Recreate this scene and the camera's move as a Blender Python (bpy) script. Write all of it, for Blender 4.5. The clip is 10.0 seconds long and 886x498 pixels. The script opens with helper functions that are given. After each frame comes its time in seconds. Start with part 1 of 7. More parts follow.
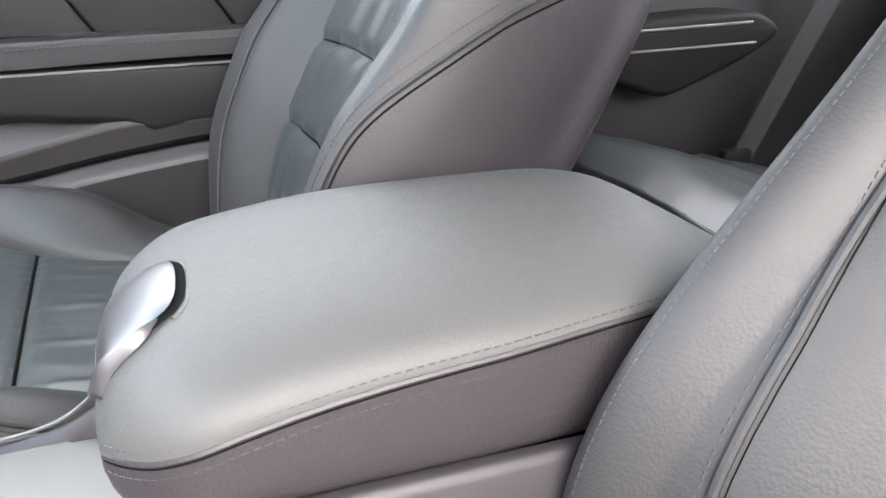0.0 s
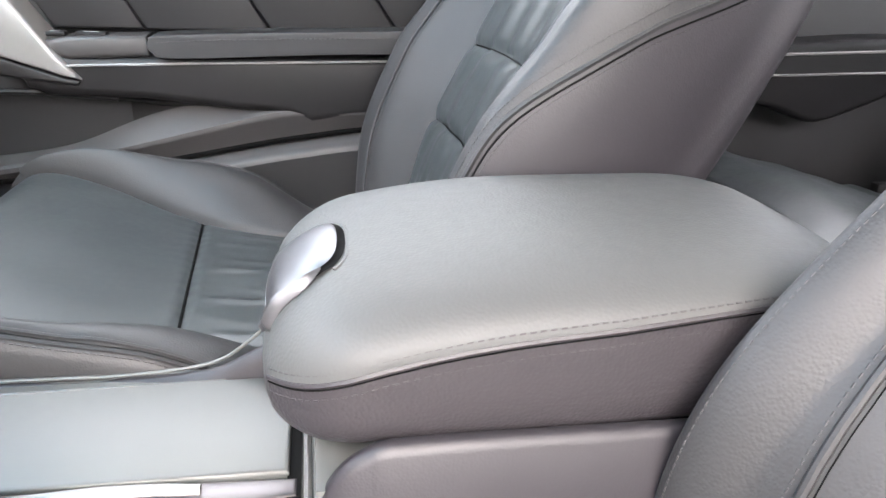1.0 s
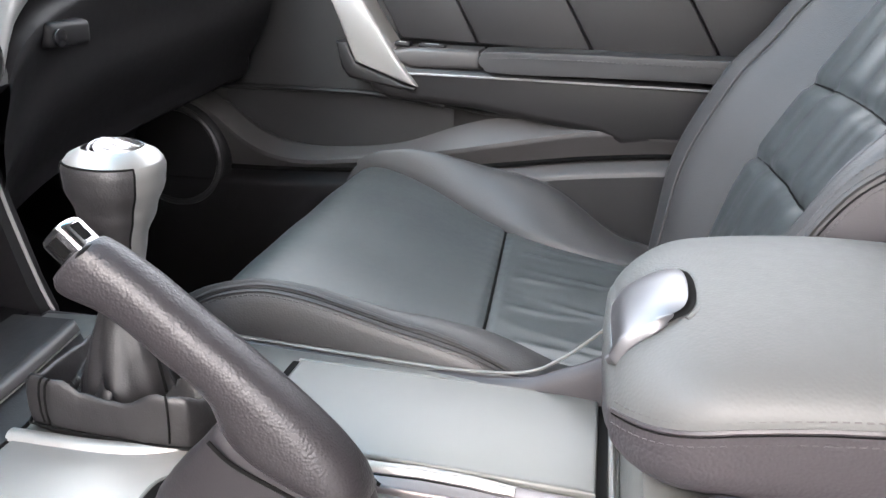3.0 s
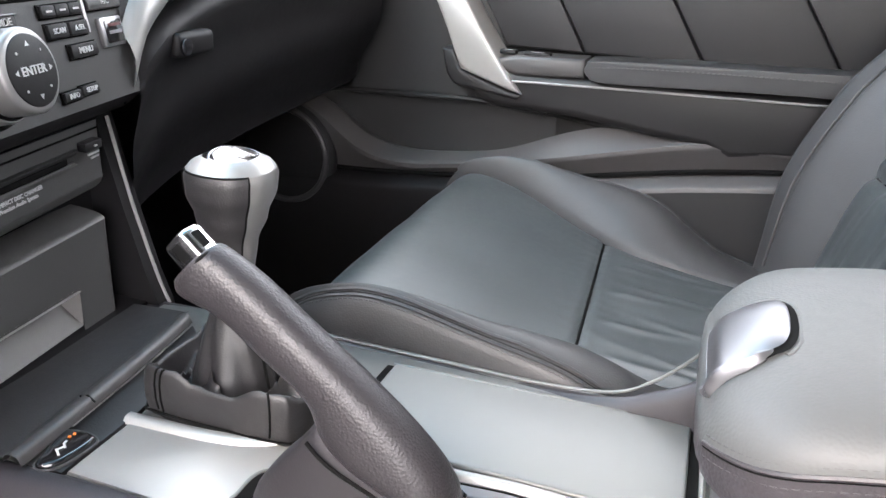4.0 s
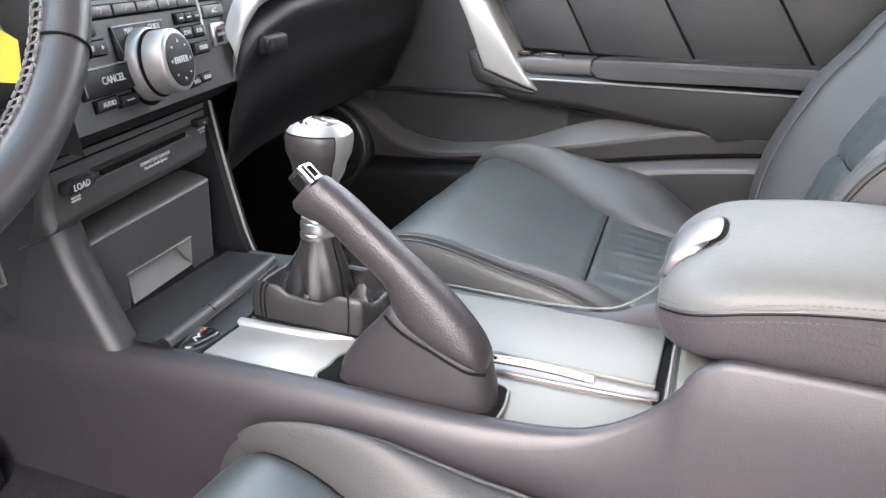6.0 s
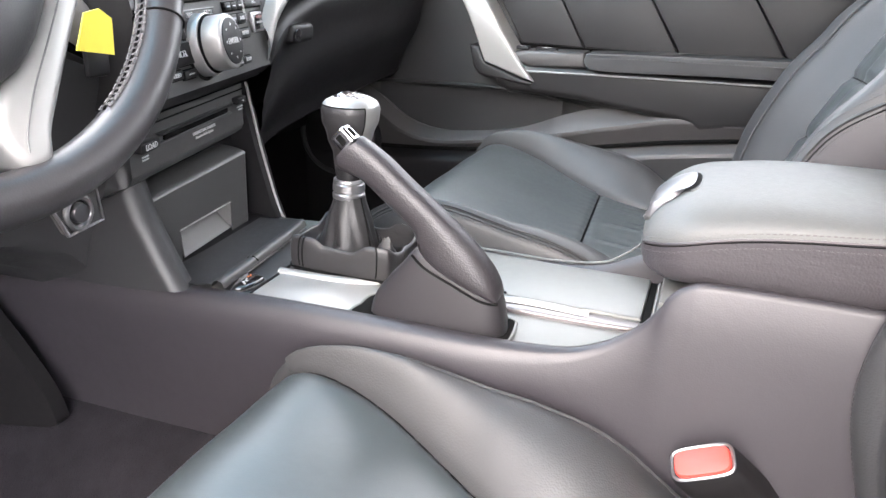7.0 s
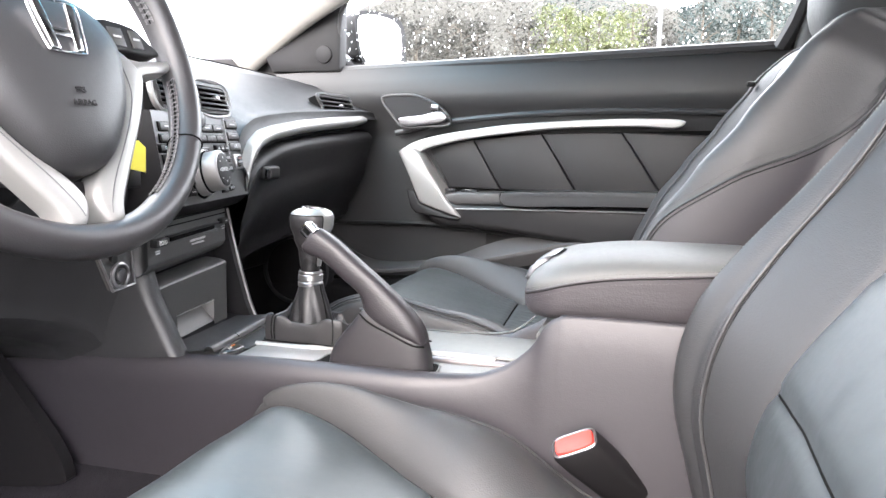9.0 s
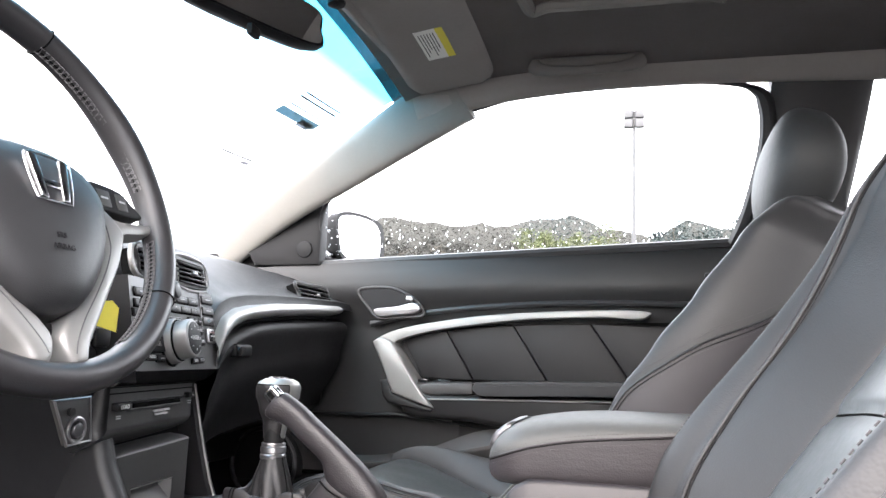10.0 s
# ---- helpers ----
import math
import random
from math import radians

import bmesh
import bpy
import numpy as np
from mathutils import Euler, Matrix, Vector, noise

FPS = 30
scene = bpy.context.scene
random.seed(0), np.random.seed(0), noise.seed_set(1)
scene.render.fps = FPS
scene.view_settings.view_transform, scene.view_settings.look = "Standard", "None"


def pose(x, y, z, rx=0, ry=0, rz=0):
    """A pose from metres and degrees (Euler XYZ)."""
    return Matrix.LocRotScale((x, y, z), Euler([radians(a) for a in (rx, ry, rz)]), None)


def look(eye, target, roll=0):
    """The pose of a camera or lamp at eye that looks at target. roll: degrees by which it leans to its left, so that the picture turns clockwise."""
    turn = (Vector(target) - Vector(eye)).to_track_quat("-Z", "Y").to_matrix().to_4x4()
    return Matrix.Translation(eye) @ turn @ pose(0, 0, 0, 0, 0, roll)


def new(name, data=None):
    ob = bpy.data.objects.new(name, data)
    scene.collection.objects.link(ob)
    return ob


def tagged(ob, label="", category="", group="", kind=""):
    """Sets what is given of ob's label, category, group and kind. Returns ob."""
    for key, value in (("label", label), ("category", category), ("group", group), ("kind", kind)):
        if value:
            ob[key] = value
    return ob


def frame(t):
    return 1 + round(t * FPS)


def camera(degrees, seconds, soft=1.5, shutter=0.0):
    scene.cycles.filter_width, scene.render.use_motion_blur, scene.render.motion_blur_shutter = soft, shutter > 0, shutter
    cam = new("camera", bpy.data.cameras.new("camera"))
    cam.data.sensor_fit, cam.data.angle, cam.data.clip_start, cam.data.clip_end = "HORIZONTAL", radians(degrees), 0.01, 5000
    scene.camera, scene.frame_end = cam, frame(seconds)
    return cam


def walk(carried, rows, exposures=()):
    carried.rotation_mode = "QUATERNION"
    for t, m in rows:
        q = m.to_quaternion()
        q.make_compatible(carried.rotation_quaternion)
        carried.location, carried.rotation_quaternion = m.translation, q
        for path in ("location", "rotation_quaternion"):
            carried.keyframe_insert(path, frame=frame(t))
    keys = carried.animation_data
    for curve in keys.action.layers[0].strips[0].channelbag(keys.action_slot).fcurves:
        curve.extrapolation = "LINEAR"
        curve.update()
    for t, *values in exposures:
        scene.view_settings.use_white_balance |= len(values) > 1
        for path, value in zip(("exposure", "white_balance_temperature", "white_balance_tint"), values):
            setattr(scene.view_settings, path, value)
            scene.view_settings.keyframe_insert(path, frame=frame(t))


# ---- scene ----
cam = camera(60.1, 10.0)
PATH = [
    (0, (-0.303, 0.018, 0.902), (1.441, -0.616, 0.155), 0.5),
    (0.5, (-0.321, 0.022, 0.903), (1.474, -0.451, 0.16), 0.9),
    (1, (-0.337, 0.031, 0.901), (1.499, -0.289, 0.175), 2.3),
    (1.5, (-0.349, 0.044, 0.903), (1.504, -0.124, 0.167), 3.6),
    (2, (-0.349, 0.052, 0.903), (1.509, 0.072, 0.165), 3.9),
    (2.5, (-0.349, 0.062, 0.91), (1.501, 0.242, 0.172), 3.3),
    (3, (-0.351, 0.076, 0.919), (1.476, 0.413, 0.179), 3.4),
    (3.2, (-0.349, 0.077, 0.922), (1.465, 0.476, 0.182), 3.6),
    (4.3, (-0.364, 0.075, 0.931), (1.381, 0.695, 0.176), 2.9),
    (4.5, (-0.374, 0.071, 0.931), (1.366, 0.71, 0.179), 2.9),
    (5, (-0.415, 0.065, 0.935), (1.33, 0.699, 0.191), 3.6),
    (5.5, (-0.462, 0.047, 0.94), (1.288, 0.678, 0.206), 2.7),
    (7, (-0.615, 0.02, 0.929), (1.152, 0.624, 0.214), 2.8),
    (7.5, (-0.672, 0.002, 0.93), (1.123, 0.559, 0.247), 2.6),
    (8, (-0.74, -0.015, 0.932), (1.101, 0.469, 0.32), 1.9),
    (8.5, (-0.791, -0.046, 0.919), (1.085, 0.456, 0.438), 1.2),
    (9, (-0.834, -0.074, 0.892), (1.073, 0.461, 0.611), 1.5),
    (9.5, (-0.845, -0.089, 0.866), (1.081, 0.451, 0.86), 1.7),
    (10, (-0.851, -0.1, 0.837), (1.063, 0.409, 1.121), 2.1),
]
EXPOSURES = [(0.0, 4.03), (1.0, 4.07), (2.0, 4.00), (5.5, 4.14), (7.5, 4.27), (8.5, 4.13), (9.0, 4.15), (9.5, 4.15), (10.0, 3.45)]
walk(cam, [(t, look(eye, target, roll)) for t, eye, target, roll in PATH], exposures=EXPOSURES)

# ---- light ----
world = bpy.data.worlds.new("overcast_sky")
scene.world = world
world.use_nodes = True
wn, wl = world.node_tree.nodes, world.node_tree.links
sky = wn.new("ShaderNodeTexSky")
sky.sky_type = 'NISHITA'
sky.sun_disc = False
sky.sun_elevation, sky.sun_rotation = radians(41), radians(275)
sky.air_density, sky.dust_density, sky.ozone_density = 1.0, 4.0, 1.0
soften = wn.new("ShaderNodeMix")
soften.data_type = 'RGBA'
soften.inputs[0].default_value = 0.72
soften.inputs[7].default_value = (7.74, 7.5, 7.78, 1)
wl.new(sky.outputs[0], soften.inputs[6])
wl.new(soften.outputs[2], wn["Background"].inputs[0])
wn["Background"].inputs[1].default_value = 0.165

sun = new("sun", bpy.data.lights.new("sun", 'SUN'))
sun.data.energy, sun.data.angle, sun.data.color = 0.20, radians(50), (1.0, 0.88, 0.93)
sun.matrix_world = look((-7.0, 0.6, 6.2), (0, 0, 0))


# ---- materials ----
def material(name, base, rough=0.5, metal=0.0, grain=0.0, grain_depth=0.2, wrinkle=0.0, wrinkle_size=25.0, vary=0.12, vary_size=9.0, coat=0.0, spec=0.5, fine=0.0, stretch=None):
    """A principled surface: tone that wanders at two scales, uneven gloss, pebble grain (cells per metre), folds."""
    m = bpy.data.materials.new(name)
    m.use_nodes = True
    nt = m.node_tree
    n, l = nt.nodes, nt.links
    b = n["Principled BSDF"]
    b.inputs["Metallic"].default_value = metal
    b.inputs["Specular IOR Level"].default_value = spec
    b.inputs["Coat Weight"].default_value = coat
    b.inputs["Coat Roughness"].default_value = 0.12
    at = n.new("ShaderNodeTexCoord").outputs["Object"]

    def noise_of(scale, detail=4.0):
        t = n.new("ShaderNodeTexNoise")
        t.inputs["Scale"].default_value, t.inputs["Detail"].default_value = scale, detail
        l.new(at, t.inputs["Vector"])
        return t.outputs[0]

    wide, tight = noise_of(vary_size), noise_of(vary_size * 17, 6.0)
    even = at
    if stretch:
        lay = n.new("ShaderNodeVectorMath")
        lay.operation = 'MULTIPLY'
        lay.inputs[1].default_value = stretch
        l.new(at, lay.inputs[0])
        at = lay.outputs[0]
    both = n.new("ShaderNodeMath")
    both.operation = 'MULTIPLY_ADD'
    both.inputs[1].default_value = 0.45
    l.new(tight, both.inputs[0])
    l.new(wide, both.inputs[2])
    ramp = n.new("ShaderNodeMapRange")
    ramp.inputs[1].default_value, ramp.inputs[2].default_value = 0.4, 1.05
    ramp.inputs[3].default_value, ramp.inputs[4].default_value = 1 - vary, 1 + vary
    l.new(both.outputs[0], ramp.inputs[0])
    tone = n.new("ShaderNodeVectorMath")
    tone.operation = 'SCALE'
    tone.inputs[0].default_value = base
    l.new(ramp.outputs[0], tone.inputs["Scale"])
    l.new(tone.outputs[0], b.inputs["Base Color"])
    gloss = n.new("ShaderNodeMapRange")
    gloss.inputs[1].default_value, gloss.inputs[2].default_value = 0.3, 0.75
    gloss.inputs[3].default_value, gloss.inputs[4].default_value = max(rough - 0.03, 0.02), min(rough + 0.03, 1)
    l.new(tight, gloss.inputs[0])
    l.new(gloss.outputs[0], b.inputs["Roughness"])
    last = None
    for size, depth, kind in ((wrinkle_size, wrinkle, "fold"), (grain, grain_depth, "cell"), (fine, 0.1, "fold")):
        if size <= 0 or depth <= 0:
            continue
        if kind == "cell":
            t = n.new("ShaderNodeTexVoronoi")
            t.feature = 'SMOOTH_F1'
            t.inputs["Scale"].default_value = size
            t.inputs["Smoothness"].default_value = 0.6
            l.new(even, t.inputs["Vector"])
            height = t.outputs["Distance"]
        else:
            height = noise_of(size, 3.0)
        bump = n.new("ShaderNodeBump")
        bump.inputs["Strength"].default_value = depth
        bump.inputs["Distance"].default_value = 0.6 / size
        bump.invert = kind == "cell"
        l.new(height, bump.inputs["Height"])
        if last:
            l.new(last, bump.inputs["Normal"])
        last = bump.outputs[0]
    if last:
        l.new(last, b.inputs["Normal"])
    return m


def glass(name, tint=(1, 1, 1), band=None):
    """Clear pane: see-through with a glossy film; band: (z low, z high, colour) of a shade strip."""
    m = bpy.data.materials.new(name)
    m.use_nodes = True
    n, l = m.node_tree.nodes, m.node_tree.links
    n.remove(n["Principled BSDF"])
    clear, film, mix = n.new("ShaderNodeBsdfTransparent"), n.new("ShaderNodeBsdfGlossy"), n.new("ShaderNodeMixShader")
    clear.inputs[0].default_value = (*tint, 1)
    film.inputs["Roughness"].default_value = 0.02
    fres = n.new("ShaderNodeFresnel")
    fres.inputs[0].default_value = 1.45
    half = n.new("ShaderNodeMath")
    half.operation = 'MULTIPLY'
    half.inputs[1].default_value = 0.6
    l.new(fres.outputs[0], half.inputs[0])
    l.new(half.outputs[0], mix.inputs[0])
    l.new(clear.outputs[0], mix.inputs[1])
    l.new(film.outputs[0], mix.inputs[2])
    l.new(mix.outputs[0], n["Material Output"].inputs[0])
    if band:
        sep, rng, col = n.new("ShaderNodeSeparateXYZ"), n.new("ShaderNodeMapRange"), n.new("ShaderNodeMix")
        l.new(n.new("ShaderNodeTexCoord").outputs["Object"], sep.inputs[0])
        l.new(sep.outputs[2], rng.inputs[0])
        rng.inputs[1].default_value, rng.inputs[2].default_value = band[0], band[1]
        col.data_type = 'RGBA'
        col.inputs[6].default_value, col.inputs[7].default_value = (*tint, 1), (*band[2], 1)
        l.new(rng.outputs[0], col.inputs[0])
        l.new(col.outputs[2], clear.inputs[0])
    return m


LEATHER = material("black_leather", (0.0235, 0.0234, 0.0243), 0.52, grain=700, grain_depth=0.16, wrinkle=0.03, wrinkle_size=38, vary=0.10, spec=0.36)
LEATHER_FOLDED = material("soft_creased_leather", (0.0272, 0.0325, 0.0345), 0.40, grain=1100, grain_depth=0.08, wrinkle=0.03, wrinkle_size=18, vary=0.10, spec=0.5)
BOOT_LEATHER = material("dull_boot_leather", (0.0125, 0.0118, 0.0125), 0.48, grain=900, grain_depth=0.15, wrinkle=0.10, wrinkle_size=45, vary=0.1, spec=0.40)
VINYL = material("grained_vinyl", (0.0185, 0.0166, 0.0195), 0.48, grain=850, grain_depth=0.10, wrinkle=0.03, wrinkle_size=30, vary=0.08, spec=0.4)
GRIP_VINYL = material("dark_grip_vinyl", (0.0165, 0.0148, 0.0165), 0.44, grain=760, grain_depth=0.30, vary=0.10, spec=0.35)
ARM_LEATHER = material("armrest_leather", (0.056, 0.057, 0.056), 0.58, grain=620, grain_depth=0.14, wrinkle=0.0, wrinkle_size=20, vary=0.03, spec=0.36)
# The armrest leather again, darker and purplish: side shade put into the colour.
ARM_SHADED = material("shaded_armrest_leather", (0.0245, 0.0218, 0.0245), 0.52, grain=620, grain_depth=0.20, wrinkle=0.09, wrinkle_size=110, vary=0.05, spec=0.45, stretch=(1, 0.28, 1.5))
BOOT_PLASTIC = material("smooth_black_foot_plastic", (0.0150, 0.0138, 0.0155), 0.46, grain=1000, grain_depth=0.10, vary=0.08, spec=0.3)
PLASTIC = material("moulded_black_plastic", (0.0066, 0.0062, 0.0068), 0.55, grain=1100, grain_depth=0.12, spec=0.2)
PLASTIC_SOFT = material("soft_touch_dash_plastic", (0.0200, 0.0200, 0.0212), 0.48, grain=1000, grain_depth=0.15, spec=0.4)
PLASTIC_GREY = material("grey_door_plastic", (0.028, 0.0265, 0.0265), 0.48, grain=1000, grain_depth=0.12, spec=0.45)
DASH_TOP = material("matt_dash_top", (0.0095, 0.0100, 0.0110), 0.52, grain=1000, grain_depth=0.2, spec=0.3)
DARK_STEEL = material("dull_dark_steel", (0.075, 0.075, 0.08), 0.35, metal=0.7, vary=0.1)
WHEEL_LEATHER = material("smooth_wheel_leather", (0.021, 0.0198, 0.0210), 0.42, grain=1100, grain_depth=0.10, vary=0.1, spec=0.5)
STACK_GREY = material("grey_control_plastic", (0.085, 0.085, 0.087), 0.42, grain=1200, grain_depth=0.08)
HEAD_LEATHER = material("matt_headrest_leather", (0.026, 0.027, 0.028), 0.62, grain=900, grain_depth=0.10, wrinkle=0.03, wrinkle_size=30, vary=0.1, spec=0.35)
DOOR_DARK = material("dark_door_vinyl", (0.0085, 0.0082, 0.0088), 0.48, grain=1000, grain_depth=0.15, vary=0.08, spec=0.27)
# Door plastic coloured darker, standing for the shade inside hollows.
DOOR_SHADED = material("shaded_door_plastic", (0.0125, 0.0120, 0.0120), 0.46, grain=1000, grain_depth=0.12, spec=0.4)
DOOR_SOFT = material("soft_touch_door_vinyl", (0.0150, 0.0150, 0.0158), 0.50, grain=1000, grain_depth=0.15, spec=0.35)
# Door plastic coloured paler, standing for faces that catch the light.
DOOR_LIT = material("lit_door_plastic", (0.052, 0.050, 0.050), 0.50, grain=1000, grain_depth=0.12, spec=0.4)
STACK_DARK = material("dark_stack_plastic", (0.037, 0.0365, 0.0360), 0.46, grain=1000, grain_depth=0.12, spec=0.35)
PULL_GREY = material("grey_pull_plastic", (0.075, 0.072, 0.070), 0.5, grain=1000, grain_depth=0.1, spec=0.4)
GLOSS_BLACK = material("gloss_black", (0.008, 0.008, 0.009), 0.12, coat=0.3)
SILVER = material("satin_silver_paint", (0.235, 0.230, 0.223), 0.40, metal=0.4, vary=0.04, fine=1800)
DECK = material("brushed_grey_trim", (0.094, 0.096, 0.092), 0.46, metal=0.22, vary=0.05, fine=1500)
# Darker silver for the grip bar's lower step.
BAR_SILVER = material("darker_bar_silver", (0.115, 0.105, 0.107), 0.34, metal=0.6, vary=0.05, fine=1500)
CHROME = material("chrome", (0.60, 0.60, 0.62), 0.20, metal=1.0, vary=0.03)
KNOB_SILVER = material("dull_knob_silver", (0.215, 0.21, 0.205), 0.42, metal=0.6, vary=0.05, fine=1700)
LATCH_METAL = material("brushed_latch_metal", (0.13, 0.13, 0.138), 0.38, metal=0.85, vary=0.03, fine=1600)
SATIN = material("satin_metal", (0.24, 0.235, 0.24), 0.36, metal=0.9, vary=0.04)
CARPET = material("dark_carpet", (0.0110, 0.0100, 0.0120), 0.95, grain=700, grain_depth=0.9, vary=0.35, vary_size=40, spec=0.1)
HEADLINER = material("grey_headliner_cloth", (0.27, 0.25, 0.235), 0.95, grain=900, grain_depth=0.4, vary=0.08, spec=0.1)
PILLAR = material("light_grey_pillar_trim", (0.22, 0.21, 0.195), 0.8, grain=900, grain_depth=0.3, vary=0.06, spec=0.25)
THREAD_PALE = material("pale_grey_thread", (0.085, 0.082, 0.084), 0.6, vary=0.2)
THREAD = material("grey_thread", (0.034, 0.031, 0.033), 0.7, vary=0.2)
# Near-black base that paints the shade in gaps, wells and seam lines.
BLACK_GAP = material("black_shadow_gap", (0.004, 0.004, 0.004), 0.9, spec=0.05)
RUBBER = material("black_rubber", (0.015, 0.015, 0.016), 0.6)
RED = material("red_buckle_button", (0.50, 0.028, 0.018), 0.45, vary=0.08)
WHITE_INK = material("pale_lettering", (0.34, 0.34, 0.34), 0.6, vary=0.05)
YELLOW = material("yellow_paper", (0.72, 0.62, 0.07), 0.8, vary=0.06)
WEBBING = material("seat_belt_webbing", (0.03, 0.03, 0.032), 0.6, grain=900, grain_depth=0.5)
WINDOW = glass("clear_side_glass", (0.93, 0.96, 0.95))
SCREEN_GLASS = glass("windscreen_glass", (0.96, 0.98, 0.98), (1.255, 1.35, (0.05, 0.36, 0.55)))


# ---- mesh helpers ----
def V(*a):
    return Vector(a)


def spline(points, count, closed=False):
    """Points spread evenly by parameter along a smooth curve through the given ones."""
    p = [Vector(q) for q in points]
    n = len(p)
    spans = n if closed else n - 1
    out = []
    for k in range(count if closed else count + 1):
        s = k / count * spans
        i = min(int(s), spans - 1)
        f = s - i
        if closed:
            a, b, c, d = p[(i - 1) % n], p[i % n], p[(i + 1) % n], p[(i + 2) % n]
        else:
            a, b, c, d = p[max(i - 1, 0)], p[i], p[i + 1], p[min(i + 2, n - 1)]
        out.append(0.5 * (2 * b + (c - a) * f + (2 * a - 5 * b + 4 * c - d) * f * f + (3 * b - a - 3 * c + d) * f ** 3))
    return out


def ramp_of(table, s):
    """A smooth value at s from a short table of (s, value)."""
    if s <= table[0][0]:
        return table[0][1]
    for (a, va), (b, vb) in zip(table, table[1:]):
        if s <= b:
            f = (s - a) / (b - a)
            f = f * f * (3 - 2 * f)
            return va + (vb - va) * f
    return table[-1][1]


def pw(table, s):
    """A straight-line value at s from a short table of (s, value)."""
    if s <= table[0][0]:
        return table[0][1]
    for (a, va), (b, vb) in zip(table, table[1:]):
        if s <= b:
            return va + (vb - va) * (s - a) / (b - a)
    return table[-1][1]


def mesh_of(verts, faces):
    bm = bmesh.new()
    made = [bm.verts.new(v) for v in verts]
    for f in faces:
        try:
            bm.faces.new([made[i] for i in f])
        except ValueError:
            pass
    return bm


def sheet(fn, nu, nv, u0=0.0, u1=1.0, v0=0.0, v1=1.0, wrap=False):
    """A grid of fn(u, v)."""
    cols = nu if wrap else nu + 1
    verts = [fn(u0 + (u1 - u0) * i / nu, v0 + (v1 - v0) * j / nv) for j in range(nv + 1) for i in range(cols)]
    faces = [(j * cols + i, j * cols + (i + 1) % cols, (j + 1) * cols + (i + 1) % cols, (j + 1) * cols + i)
             for j in range(nv) for i in range(nu)]
    return mesh_of(verts, faces)


def loft(rings, caps=True):
    """Closed loops joined into one skin, with closed ends."""
    n = len(rings[0])
    verts = [p for r in rings for p in r]
    faces = [(j * n + i, j * n + (i + 1) % n, (j + 1) * n + (i + 1) % n, (j + 1) * n + i)
             for j in range(len(rings) - 1) for i in range(n)]
    if caps:
        for j in (0, len(rings) - 1):
            mid = sum((Vector(p) for p in rings[j]), Vector()) / n
            verts.append(mid)
            faces += [(j * n + i, j * n + (i + 1) % n, len(verts) - 1) for i in range(n)]
    bm = mesh_of(verts, faces)
    bmesh.ops.recalc_face_normals(bm, faces=bm.faces)
    return bm


def oval(center, a, b, ra, rb, n=20, power=2.0):
    """A loop round center in the plane of a and b; power over 2 squares it."""
    out = []
    for k in range(n):
        t = 2 * math.pi * k / n
        c, s = math.cos(t), math.sin(t)
        out.append(Vector(center) + Vector(a) * ra * math.copysign(abs(c) ** (2 / power), c) + Vector(b) * rb * math.copysign(abs(s) ** (2 / power), s))
    return out


def tube(path, radius, n=10, closed=False, flat=1.0, caps=True):
    """A round bar along a path; radius: a number or one a point."""
    path = [Vector(p) for p in path]
    m = len(path)
    side, rings = None, []
    for i, p in enumerate(path):
        nxt = path[(i + 1) % m] if closed or i < m - 1 else p
        prv = path[i - 1] if closed or i else p
        way = (nxt - prv).normalized()
        if side is None:
            side = way.orthogonal().normalized()
        side = (side - way * side.dot(way)).normalized()
        up = way.cross(side)
        r = radius[i] if isinstance(radius, (list, tuple)) else radius
        rings.append([p + (side * math.cos(2 * math.pi * k / n) + up * flat * math.sin(2 * math.pi * k / n)) * r for k in range(n)])
    if closed:
        rings.append(rings[0])
        bm = loft(rings, False)
        bmesh.ops.remove_doubles(bm, verts=bm.verts, dist=1e-7)
        return bm
    return loft(rings, caps)


def slab(outline, axis, a, b, bevel=0.0, seg=2, back=False):
    """A plate: a 2D outline pushed from a to b along an axis, its edge at b (and a, with back) rounded.
    2D order: x -> (y, z), y -> (x, z), z -> (x, y)."""
    def at(p, d):
        return {"x": (d, p[0], p[1]), "y": (p[0], d, p[1]), "z": (p[0], p[1], d)}[axis]
    n = len(outline)
    bm = mesh_of([at(p, a) for p in outline] + [at(p, b) for p in outline],
                 [tuple(range(n)), tuple(range(n, 2 * n))] + [(i, (i + 1) % n, n + (i + 1) % n, n + i) for i in range(n)])
    bmesh.ops.recalc_face_normals(bm, faces=bm.faces)
    if bevel:
        k = "xyz".index(axis)
        rim = [e for e in bm.edges if all(abs(v.co[k] - b) < 1e-6 for v in e.verts) or (back and all(abs(v.co[k] - a) < 1e-6 for v in e.verts))]
        bmesh.ops.bevel(bm, geom=rim, offset=bevel, segments=seg, profile=0.5, affect='EDGES', clamp_overlap=True)
    return bm


def block(center, size, bevel=0.0, seg=2, turn=None):
    """A box with rounded edges, turned by a matrix."""
    bm = bmesh.new()
    bmesh.ops.create_cube(bm, size=1.0)
    for v in bm.verts:
        v.co = Vector([c * s for c, s in zip(v.co, size)])
    if bevel:
        bmesh.ops.bevel(bm, geom=list(bm.edges), offset=bevel, segments=seg, profile=0.5, affect='EDGES', clamp_overlap=True)
    bmesh.ops.transform(bm, matrix=Matrix.Translation(center) @ (turn.to_4x4() if turn else Matrix()), verts=bm.verts)
    return bm


